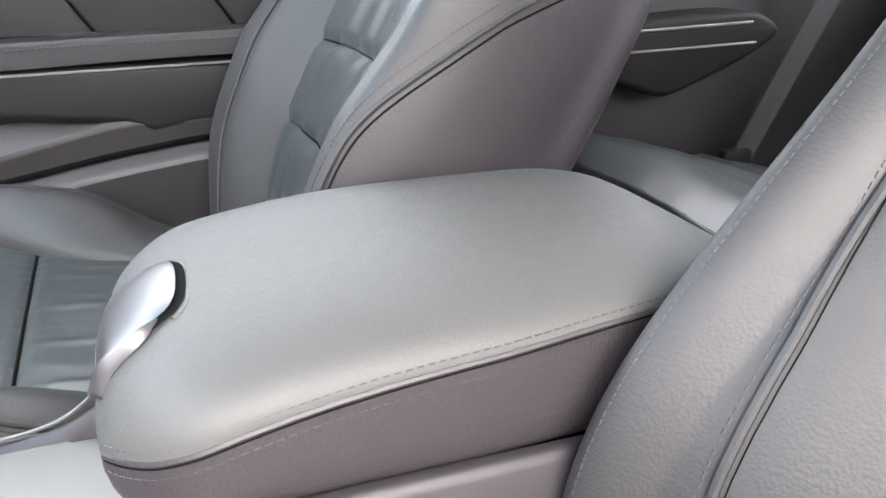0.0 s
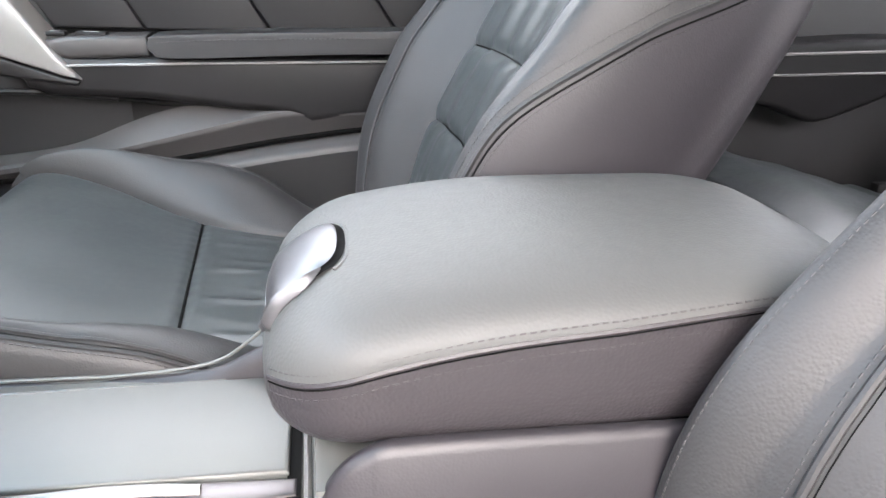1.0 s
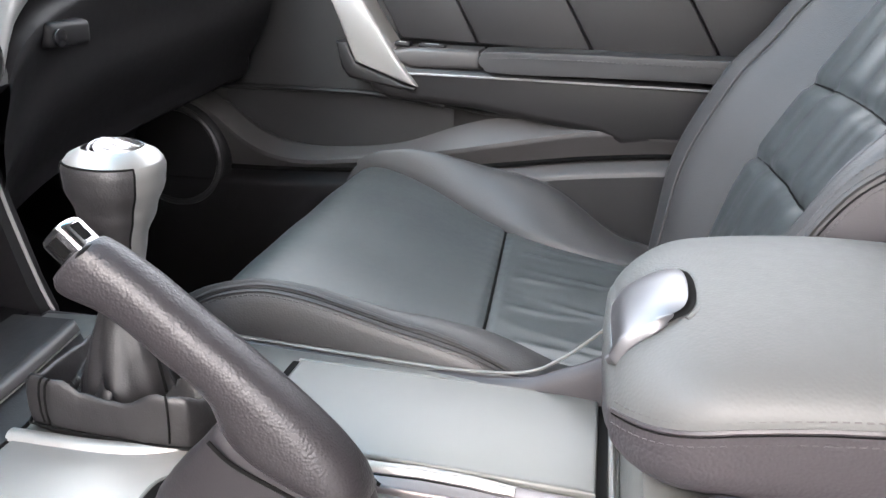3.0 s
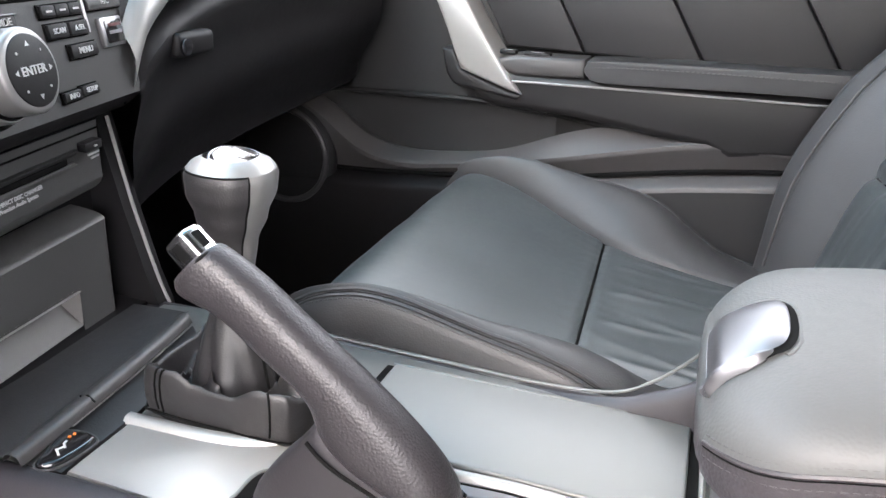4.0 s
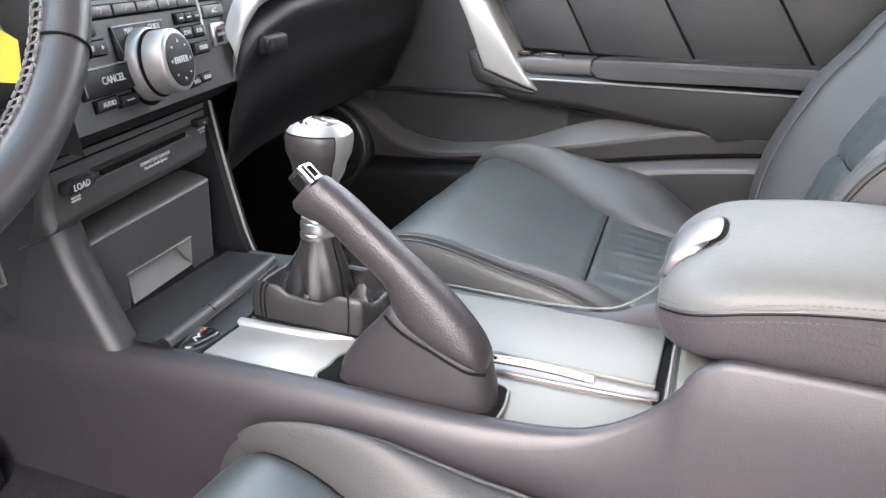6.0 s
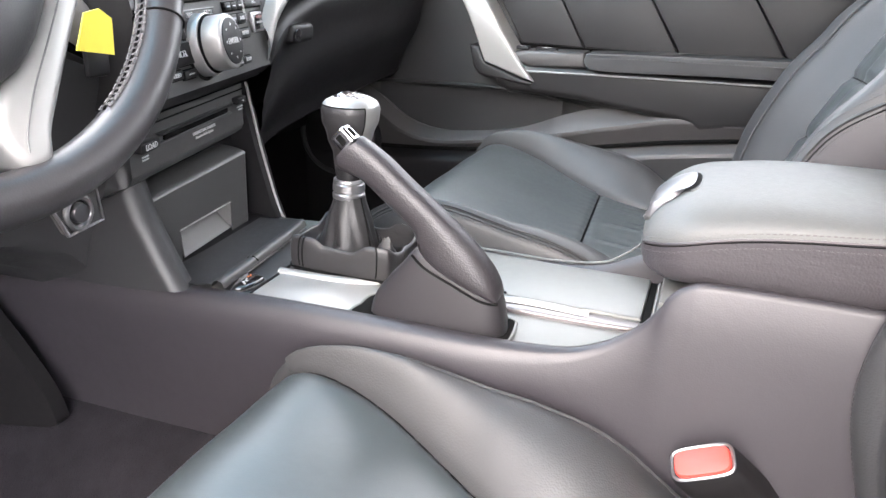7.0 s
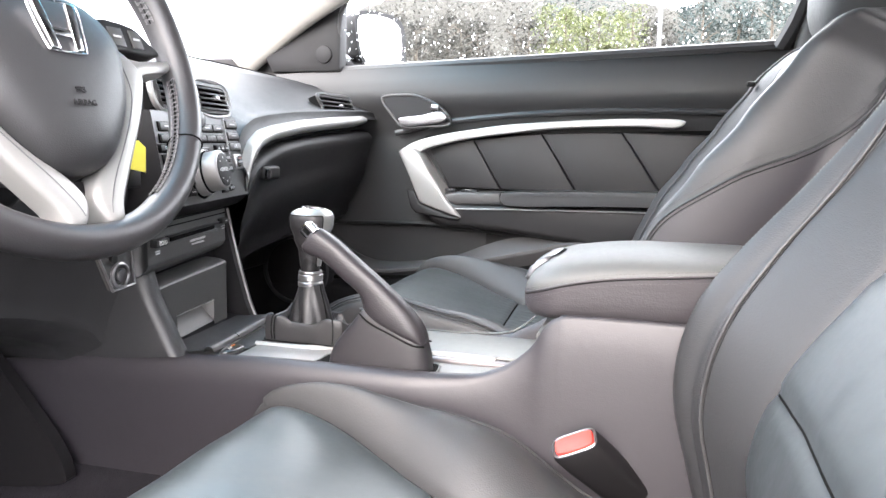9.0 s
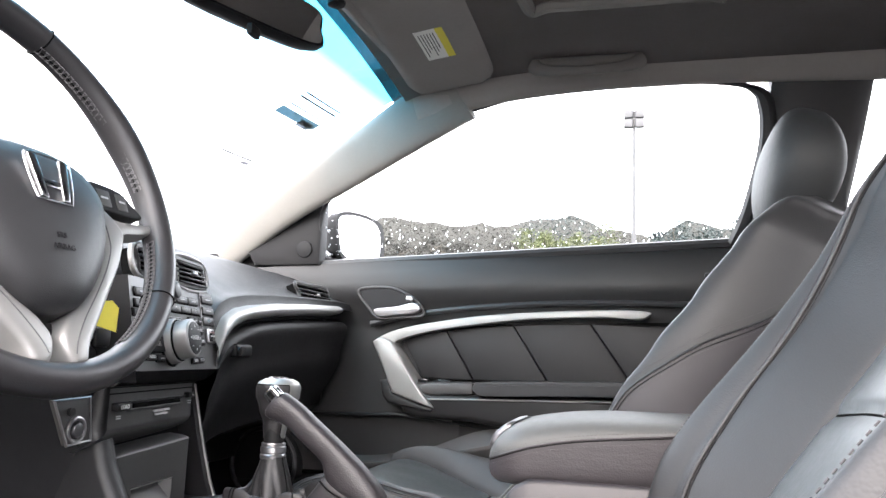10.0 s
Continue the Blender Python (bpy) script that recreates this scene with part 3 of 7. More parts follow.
part("handle_lever", slab(lever, "x", 0.684, 0.660, 0.006, 3), SATIN, handle, "satin chrome door lever")
part("lock_knob", block((0.669, 0.372, 0.958), (0.008, 0.016, 0.012), 0.003), SATIN, handle, "small lock tab")
part("upper_ridge", tube(spline([(0.684, 0.46, 0.905), (0.684, 0.33, 0.932), (0.683, 0.15, 0.950), (0.683, -0.05, 0.957), (0.685, -0.33, 0.955)], 40), 0.006, 8), PLASTIC_SOFT, door, "rounded ridge over the silver strip")
# window, its seals and the mirror sail
part("belt_seal", tube([(0.692, y, sill_z(y) + 0.001) for y in [0.62 - k * 0.045 for k in range(22)]], 0.010, 8), PLASTIC_SOFT, door, "dark seal at the window line")
window = part("window", sheet(lambda u, v: V(0.705 - 0.15 * v ** 1.1, 0.62 - 0.95 * u, 1.05 + 0.35 * v), 16, 12), WINDOW, door, "rain-spotted side window")
window.visible_shadow = False
arch = spline([(0.684, 0.585, 1.045), (0.664, 0.572, 1.155), (0.640, 0.475, 1.228), (0.602, 0.34, 1.298), (0.577, 0.18, 1.341), (0.566, 0.04, 1.358), (0.562, -0.10, 1.360), (0.562, -0.22, 1.354), (0.566, -0.285, 1.341), (0.576, -0.312, 1.312), (0.602, -0.315, 1.24), (0.650, -0.290, 1.13), (0.684, -0.268, 1.075)], 70)
part("frame_seal", tube(arch, [0.006 + 0.012 * max(0, min(1, (k - 46) / 6)) for k in range(71)], 8, flat=0.8), RUBBER, door, "black window seal")
sail = [(0.735, 1.025), (0.755, 1.060), (0.590, 1.180), (0.578, 1.165), (0.580, 1.028)]
sail_part = part("mirror_sail", slab(sail, "x", 0.70, 0.668, 0.006, 2), PLASTIC, door, "black triangular mirror cover")
part("tweeter", disc((0.668, 0.615, 1.062), (-1, 0, 0), 0.018, 0.005, 24, 0.002), PLASTIC, sail_part, "small tweeter grille")

# ---- seats ----
def front_seat(back_shift=0.0, ridge=None, narrow=1.0):
    seat = thing("front_seat", "black leather bucket seat beside the centre console", "car seat", group="front seats")

    CP = spline([(0, 0.352, 0.43), (0, 0.372, 0.52), (0, 0.377, 0.590), (0, 0.368, 0.630), (0, 0.338, 0.648), (0, 0.27, 0.636), (0, 0.19, 0.612), (0, 0.10, 0.598), (0, 0.0, 0.590), (0, -0.10, 0.598), (0, -0.17, 0.595)], 120)
    RISE = [(-0.17, -0.022), (-0.01, -0.016), (0.05, 0.004), (0.085, 0.028), (0.125, 0.046), (0.20, 0.044), (0.267, 0.033), (0.30, 0.028), (0.325, 0.018), (0.345, 0.006), (0.37, 0.0)]
    RISE_NEAR = [(-0.17, -0.022), (-0.01, -0.016), (0.05, 0.004), (0.085, 0.030), (0.125, 0.050), (0.175, 0.054), (0.22, 0.050), (0.267, 0.044), (0.30, 0.041), (0.325, 0.030), (0.345, 0.010), (0.37, 0.0)]
    WIDE = [(-0.17, 0.120), (0.0, 0.126), (0.10, 0.138), (0.16, 0.156), (0.19, 0.176), (0.273, 0.216), (0.33, 0.226), (0.37, 0.230)]

    def eased(table, s):
        return sum(pw(table, s + d) * w for d, w in ((-0.03, 0.15), (-0.015, 0.22), (0, 0.26), (0.015, 0.22), (0.03, 0.15)))

    def side_of(u):
        return 1 if u > 0 else -1

    def cushion(u, v):
        """u: -1 to 1 across, v: 0 front foot to 1 back. Centre panel to 0.5, bolster to 0.85, then the side."""
        k = v * (len(CP) - 1)
        i = min(int(k), len(CP) - 2)
        p, q = CP[i], CP[i + 1]
        mid = p.lerp(q, k - i)
        way = (CP[min(i + 3, len(CP) - 1)] - CP[max(i - 2, 0)]).normalized()
        n = V(0, way.z, -way.y)
        a = abs(u)
        top = v > 0.33
        wi = eased(WIDE, mid.y) if top else 0.230
        rise = eased(RISE_NEAR if u < 0 and ridge is None else RISE, mid.y) if top else 0.0
        if a <= 0.5:
            f = a / 0.5
            x = f * wi
            d = 0.003 * (1 - f * f) - 0.005 * math.exp(-((1 - f) / 0.022) ** 2)
            d += 0.0003 * math.sin(mid.y * 480 + 3 * noise.noise(V(x * 9, mid.y * 30, 4))) * math.exp(-((1 - f) / 0.10)) * max(0.0, noise.noise(V(side_of(u) * 3, mid.y * 12, 9)) + 0.35)
            side = 1 if u > 0 else -1
            d -= 0.0035 * math.exp(-((mid.y - 0.151 - 0.05 * x * side) / 0.0045) ** 2)
            d += 0.0005 * math.sin(x * side * 330 + 4 * noise.noise(V(x * side * 20, mid.y * 20, 1))) * math.exp(-abs(mid.y - 0.151 - 0.05 * x * side) / 0.014) * max(0.0, noise.noise(V(x * side * 11, 4, 2)) + 0.4) if top else 0.0
            if mid.y < 0.139 and top:
                behind = min(1, (0.139 - mid.y) / 0.02)
                d += 0.0030 * noise.noise(V(x * side * 16, mid.y * 9, 3)) * behind
                for xc, bend, tall in ((-0.120, 0.10, 0.0018), (-0.085, -0.12, 0.0026), (-0.052, 0.16, 0.0020), (-0.020, -0.08, 0.0016), (0.015, 0.14, 0.0022), (0.050, -0.10, 0.0018), (0.085, 0.12, 0.0022), (0.118, -0.06, 0.0016)):
                    lie = xc + bend * (0.139 - mid.y) + 0.006 * noise.noise(V(mid.y * 22, xc * 90, 2))
                    d += tall * behind * math.exp(-((x * side - lie) / 0.0055) ** 2) * (0.55 + 0.45 * math.cos(mid.y * 38 + xc * 80))
            else:
                d += 0.0014 * noise.noise(V(x * side * 14, mid.y * 14, 8))
        elif a <= 0.85:
            f = (a - 0.5) / 0.35
            x = wi + (0.236 - wi) * f
            d = -0.005 * math.exp(-(f / 0.028) ** 2) + rise * math.sin(f * math.pi / 2) ** 0.85 + 0.009 * math.sin(f * math.pi) ** 0.8 + 0.0012 * noise.noise(V(x * 20, mid.y * 30, 5))
            d += 0.0004 * math.sin(mid.y * 430 + 4 * noise.noise(V(x * 7, mid.y * 25, 6))) * math.exp(-f / 0.22) * max(0.0, noise.noise(V(side_of(u) * 5, mid.y * 14, 3)) + 0.3)
        else:
            f = (a - 0.85) / 0.15
            x = 0.236 + pw([(0, 0), (0.15, 0.009), (0.35, 0.014), (1, 0.010)], f)
            d = rise - pw([(0, 0), (0.15, 0.006), (0.35, 0.030), (1, 0.165)], f)
        flare = pw([(0, 0.95), (0.33, 0.99), (0.7, 1.02), (1, 1.0)], v)
        return V(math.copysign(x * flare * narrow, u), mid.y, mid.z - FLOOR) + n * d

    part("cushion_insert", sheet(cushion, 90, 230, -0.5, 0.5), LEATHER_FOLDED, seat, "smooth dark leather seat centre with a cross seam")
    for s in (-1, 1):
        part("cushion_bolster", sheet(lambda u, v: cushion(s * (0.5 + 0.35 * u ** 1.5), v), 30, 200), LEATHER, seat, "raised leather side bolster")
        part("cushion_side", sheet(cushion, 16, 120, s * 0.85, s * 1.0), LEATHER, seat, "grained vinyl cushion side")
        part("piping", tube([cushion(s * 0.850, 0.12 + 0.86 * k / 90) + V(0, 0, 0.0006) for k in range(91)], 0.0018, 6), LEATHER, seat, "thin leather piping")
        part("piping", tube([cushion(s * 0.861, 0.12 + 0.86 * k / 90) + V(s * 0.0004, 0, 0.0002) for k in range(91)], 0.0016, 6), LEATHER, seat, "thin leather piping")
        part("seam", tube([cushion(s * 0.8555, 0.14 + 0.82 * k / 90) + V(s * 0.0004, 0, 0.0004) for k in range(91)], 0.0003, 5), BLACK_GAP, seat)
        part("stitching", stitches([cushion(s * 0.8685, 0.20 + 0.76 * k / 90) + V(s * 0.0006, 0, 0.0005) for k in range(91)], 0.0044, 0.0026, 0.0006, (s, 0, 0.6)), THREAD, seat)

    def row_at(f_of_v, want, lo, hi):
        """v at which a rising or falling quantity takes the wanted value."""
        sign = 1 if f_of_v(hi) > f_of_v(lo) else -1
        for _ in range(30):
            m = (lo + hi) / 2
            lo, hi = (m, hi) if (want - f_of_v(m)) * sign > 0 else (lo, m)
        return lo

    def cushion_y(v):
        k = v * (len(CP) - 1)
        i = min(int(k), len(CP) - 2)
        return CP[i].lerp(CP[i + 1], k - i).y

    def cross_point(u):
        v = 0.6
        for _ in range(4):
            v = row_at(cushion_y, 0.151 + 0.05 * cushion(u, v).x, 0.36, 0.98)
        return cushion(u, v) + V(0, 0, 0.0012)

    part("seam", tube([cross_point(-0.49 + 0.98 * k / 40) for k in range(41)], 0.0015, 6), BLACK_GAP, seat)
    for s in (-1, 1):
        part("seam", tube([cushion(s * 0.5, 0.30 + 0.66 * k / 60) + V(0, 0, 0.0006) for k in range(61)], 0.0009, 5), BLACK_GAP, seat)

    # backrest: closed rings climbing a reclined line; the driver's has taller bolsters over a deep centre
    deep = ridge is not None
    BC = spline([(0, -0.045, 0.545), (0, -0.062, 0.62), (0, -0.085, 0.70), (0, -0.118, 0.775), (0, -0.155, 0.845), (0, -0.192, 0.915), (0, -0.226, 0.98), (0, -0.252, 1.025), (0, -0.285, 1.050), (0, -0.325, 1.058)], 100)
    if deep:
        A_ = [0, 0.50, 0.56, 0.585, 0.61, 0.70, 0.745, 0.76, 0.78, 0.80, 0.825, 0.86, 0.90, 0.94, 1.0]
        X_ = [0, 0.125, 0.151, 0.159, 0.166, 0.200, 0.222, 0.228, 0.236, 0.248, 0.257, 0.262, 0.258, 0.235, 0.0]
        D_ = [-0.002, -0.004, -0.007, -0.013, -0.004, 0.027, 0.043, 0.046, 0.057, 0.066, 0.061, 0.028, -0.030, -0.080, -0.10]
    else:
        A_ = [0, 0.50, 0.56, 0.585, 0.61, 0.70, 0.775, 0.80, 0.825, 0.86, 0.90, 0.94, 1.0]
        X_ = [0, 0.125, 0.143, 0.150, 0.160, 0.190, 0.222, 0.232, 0.243, 0.252, 0.248, 0.222, 0.0]
        D_ = [0.0, 0.0, -0.003, -0.010, 0.000, 0.036, 0.055, 0.056, 0.050, 0.005, -0.060, -0.098, -0.115]
    dense = spline(list(zip(A_, X_, D_)), 240)
    DX, DD = [(p.x, p.y) for p in dense], [(p.x, p.z) for p in dense]
    CROSS = (0.745, 0.845) if deep else (0.815, 0.735)

    def back(u, v):
        k = min(v, 0.9999) * (len(BC) - 1)
        i = int(k)
        mid = BC[i].lerp(BC[i + 1], k - i)
        n = V(0, 0.90, 0.43)
        a = abs(u)
        x, d = pw(DX, a), pw(DD, a)
        wide = ramp_of([(0, 0.90), (0.25, 1.02), (0.5, 1.04), (0.72, 0.98), (0.86, 0.86), (0.95, 0.70), (1, 0.52)], v)
        bold = ramp_of([(0, 0.7), (0.2, 1.02), (0.33, 1.02), (0.44, 0.84), (0.55, 0.6), (0.67, 0.38), (0.8, 0.18), (1, 0.05)], v)
        thick = ramp_of([(0, 0.9), (0.3, 1.0), (0.85, 0.8), (0.95, 0.55), (1, 0.18)], v)
        if deep:
            wide = ramp_of([(0, 0.94), (0.2, 1.0), (0.5, 1.0), (0.72, 0.97), (0.86, 0.88), (0.95, 0.72), (1, 0.52)], v)
            bold = ramp_of([(0, 0.5), (0.15, 0.85), (0.35, 1.0), (0.5, 0.9), (0.65, 0.7), (0.8, 0.42), (0.92, 0.2), (1, 0.05)], v)
            top = 0.066 * bold
            mid = V(0, ridge_y(mid.z + 0.43 * top) - 0.90 * top, mid.z)
        side = 1 if u > 0 else -1
        fold = 0.0040 * noise.noise(V(x * 30 * side, mid.z * 5, 1)) + 0.0022 * noise.noise(V(x * 75 * side, mid.z * 11, 6)) if a < 0.56 else 0
        if deep and a < 0.56:
            fold = 0.0016 * noise.noise(V(x * 14 * side, mid.z * 12, 1)) + 0.0005 * noise.noise(V(x * 45 * side, mid.z * 40, 6))
        for zc in CROSS:
            if a < 0.585:
                fold -= (0.0038 if deep else 0.006) * math.exp(-((mid.z - zc + 0.3 * x * x) / 0.0055) ** 2)
        return V(math.copysign(x * wide, u), mid.y + back_shift, mid.z - FLOOR) + n * ((d * bold if d > 0 else d * thick) + fold)

    def ridge_y(z):
        return sum(pw(ridge, z + e) * w for e, w in ((-0.03, 0.15), (-0.015, 0.22), (0, 0.26), (0.015, 0.22), (0.03, 0.15)))

    def edge(v):
        if deep:
            return 0.834
        return ramp_of([(0.30, 0.822), (0.76, 0.945)], v)

    def inner_at(v):
        return pw([(0.10, 0.716), (0.29, 0.731), (0.37, 0.742), (0.445, 0.757), (0.70, 0.785)], v) if deep else 0.735
    part("backrest_insert", sheet(back, 40, 110, -0.585, 0.585), LEATHER_FOLDED, seat, "creased leather backrest centre with cross seams")
    for s in (-1, 1):
        part("backrest_bolster", sheet(lambda u, v: back(s * (0.585 + (edge(v) - 0.585) * u), v), 36, 90), LEATHER, seat, "raised leather backrest bolster")
        part("backrest_side", sheet(lambda u, v: back(s * (edge(v) + (0.94 - edge(v)) * u), v), 16, 90), VINYL, seat, "grained vinyl backrest side")
        part("piping", tube([back(s * edge(k / 80 * 0.72), k / 80 * 0.72) for k in range(81)], 0.0020, 6), LEATHER, seat, "thin leather piping")
        part("piping", tube([back(s * inner_at(0.06 + k / 80 * 0.88), 0.06 + k / 80 * 0.88) + V(0, 0.0010 if deep else 0.0006, 0.0006) for k in range(81)], 0.0021 if deep else 0.0022, 8), LEATHER, seat, "thin leather piping")
        part("seam", tube([back(s * (edge(k / 80 * 0.70) + 0.005), k / 80 * 0.70) + V(0, 0.0004, 0) for k in range(81)], 0.0004 if deep else 0.0007, 5), BLACK_GAP, seat)
        if deep:
            part("seam", tube([back(s * (inner_at(0.06 + k / 80 * 0.88) - 0.0050), 0.06 + k / 80 * 0.88) + V(0, 0.0002, 0) for k in range(81)], 0.0003, 5), BLACK_GAP, seat)
        else:
            part("seam", tube([back(s * (inner_at(0) + 0.006), 0.06 + k / 80 * 0.88) + V(0, 0.0003, 0) for k in range(81)], 0.0006, 5), BLACK_GAP, seat)
        for off in ((-0.034, 0.008) if deep else (-0.008, 0.008)):
            part("stitching", stitches([back(s * (edge(0.02 + k / 80 * 0.69) + off), 0.02 + k / 80 * 0.69) + V(0, 0.0005, 0.0002) for k in range(81)], 0.0036, 0.0021, 0.00045, (0, 0.9, 0.4)), THREAD, seat)
        part("stitching", stitches([back(s * (inner_at(0.1 + k / 80 * 0.84) + (0.008 if deep else -0.012)), 0.1 + k / 80 * 0.84) + V(0, 0.0006, 0.0002) for k in range(81)], 0.0040, 0.0023, 0.00048, (0, 0.9, 0.4)), THREAD, seat)
    for zc in CROSS:
        path = []
        for k in range(31):
            u = -0.57 + 1.14 * k / 30
            x = pw(DX, abs(u))
            path.append(back(u, row_at(lambda v: BC[min(int(v * 100), 99)].lerp(BC[min(int(v * 100), 99) + 1], v * 100 - int(v * 100)).z, zc - 0.3 * x * x, 0.05, 0.95)) + V(0, 0.001, 0.0004))
        part("seam", tube(path, 0.0009, 5), BLACK_GAP, seat)
    bk = joined(sheet(back, 8, 60, 0.94, 1.0), sheet(back, 8, 60, -1.0, -0.94))
    part("backrest_rear", bk, VINYL, seat, "vinyl backrest rear")
    # headrest
    rings = []
    for k in range(17):
        f = k / 16
        z = 1.045 + 0.168 * f
        r = max(0.03, math.sin(math.pi * min(max(f * 0.90 + 0.07, 0), 1)) ** 0.42)
        rings.append(oval((0, back_shift - 0.298 - 0.03 * f - 0.006 * math.sin(math.pi * f), z - FLOOR), (1, 0, 0), (0, 0.95, 0.2), 0.130 * r, 0.056 * r, 36, 3.2))
    head = part("headrest", loft(rings), HEAD_LEATHER, seat, "padded leather headrest")
    for s in (-1, 1):
        part("headrest_post", tube([(s * 0.06, back_shift - 0.315, 1.0 - FLOOR), (s * 0.06, back_shift - 0.318, 1.08 - FLOOR)], 0.006, 10), SATIN, head, "metal headrest post")
        part("seat_rail", block((s * 0.20, 0.08, 0.035), (0.035, 0.42, 0.07), 0.008), PLASTIC, seat, "black seat rail")
    part("seat_pan", block((0, 0.08, 0.105), (0.46, 0.44, 0.09), 0.02), PLASTIC, seat, "black seat base")
    return seat


passenger_seat = front_seat(narrow=0.975)
passenger_seat.location = (0.355, 0.0, FLOOR)
# line of the driver's bolster ridge: height, distance ahead (in the seat's own frame)
RIDGE = [(0.50, -0.140), (0.54, -0.129), (0.606, -0.112), (0.647, -0.098), (0.68, -0.096), (0.705, -0.100), (0.73, -0.104), (0.753, -0.112), (0.783, -0.131), (0.813, -0.155), (0.842, -0.180), (0.875, -0.207), (0.907, -0.230), (0.934, -0.250), (0.995, -0.280), (1.044, -0.312), (1.10, -0.36)]
driver_seat = front_seat(0.0, [(z + 0.030, y + 0.055) for z, y in RIDGE], 0.955)
driver_seat.location = (-0.358, -0.055, FLOOR - 0.030)
tagged(passenger_seat, "black leather front passenger seat with raised bolsters and headrest")
tagged(driver_seat, "black leather driver's seat with raised bolsters next to console")

# ---- rear seat and side panel ----
rear = thing("bench_seat", "black leather bench seat behind the front seats", "car seat", (0, -0.85, 0.48))


def rear_cushion(u, v):
    x = -0.60 + 1.20 * u
    y = -0.44 - 0.52 * v
    z = 0.694 - 0.140 * v - 0.030 * (1 - math.sin(min(1, v * 7) * math.pi / 2)) + 0.008 * math.cos((abs(x) - 0.33) * 9) + 0.004 * noise.noise(V(x * 9, y * 14, 0)) + 0.0030 * noise.noise(V(x * 34, y * 26, 5))
    z -= 0.007 * math.exp(-((v - 0.42 - 0.25 * (abs(x) - 0.35)) / 0.02) ** 2)
    return V(x, y + 0.02 * math.cos(v * 3), z)


part("cushion", sheet(rear_cushion, 60, 40), LEATHER_FOLDED, rear, "creased dark leather bench cushion")


def rear_lip(u, v):
    top = rear_cushion(u, 0.0)
    a = v * 1.571
    return top + V(0, 0.022 * math.sin(a) + 0.001, -0.150 * (1 - math.cos(a)) + 0.0005)


part("cushion_lip", sheet(rear_lip, 40, 16), LEATHER_FOLDED, rear, "rounded leather front of the bench")
part("cushion_front", slab([(-0.424, 0.668), (-0.430, 0.650), (-0.445, 0.42), (-0.60, 0.42), (-0.60, 0.600)], "x", -0.60, 0.60), VINYL, rear)


def rear_back(u, v):
    x = -0.58 + 1.16 * u
    z = 0.55 + 0.42 * v
    y = -0.93 - 0.20 * v + 0.03 * math.cos((abs(x) - 0.33) * 8) + 0.006 * noise.noise(V(x * 7, z * 15, 4)) + 0.03 * math.sin(v * math.pi)
    return V(x, y - (0.10 * max(0, (v - 0.85) / 0.15) ** 2), z)


part("backrest", sheet(rear_back, 60, 50), LEATHER, rear, "black leather bench backrest")
for x in (0.16, 0.50, -0.16, -0.50):
    part("seam", tube([rear_back((x + 0.58) / 1.16, k / 30) + V(0, 0.002, 0) for k in range(31)], 0.003, 6), BLACK_GAP, rear)

for side, word in ((1, "passenger"), (-1, "driver")):
    q = thing(f"wall_quarter_{word}", "grey moulded rear side panel with a dark armrest", "side panel", (side * 0.7, -0.8, 0.5), kind="structure")
    sgn = side
    part("panel", slab([(-0.34, 0.40), (-0.34, 1.06), (-0.7, 1.09), (-1.3, 1.08), (-1.3, 0.40)], "x", sgn * 0.80, sgn * 0.665, 0.02, 3), PLASTIC_SOFT, q, "dark grey moulded panel")
    part("armrest", slab(smooth_outline([(-0.42, 0.775), (-0.55, 0.80), (-0.74, 0.815), (-0.80, 0.805), (-0.82, 0.78), (-0.76, 0.745), (-0.66, 0.706), (-0.62, 0.704), (-0.56, 0.722), (-0.42, 0.735)], 60), "x", sgn * 0.70, sgn * 0.600, 0.014, 4), PLASTIC, q, "dark rear armrest")
    part("armrest_line", tube([(sgn * 0.599, -0.43, 0.762), (sgn * 0.597, -0.6, 0.766), (sgn * 0.599, -0.78, 0.772)], 0.0018, 6), SILVER, q, "thin bright line")
    part("upper_line", tube([(sgn * 0.600, -0.43, 0.786), (sgn * 0.598, -0.6, 0.793), (sgn * 0.600, -0.77, 0.800)], 0.002, 6), SILVER, q, "thin bright line")

# ---- centre console ----
console = thing("centre_console", "dark grey centre console with silver deck and padded armrest", "console", (0, 0.15, 0.40))
RAIL = [(0.80, 0.600), (0.667, 0.620), (0.512, 0.639), (0.372, 0.650), (0.243, 0.654), (0.148, 0.655), (0.10, 0.657), (0.075, 0.664), (0.055, 0.676), (0.0387, 0.692), (0.0268, 0.7125), (0.0144, 0.7225), (-0.006, 0.7262), (-0.12, 0.7265), (-0.24, 0.7260), (-0.42, 0.7215)]
FAR_RAIL = [(0.0268, 0.716), (0.0387, 0.708), (0.055, 0.688), (0.075, 0.667), (0.10, 0.6515), (0.148, 0.6450), (0.80, 0.6445)]


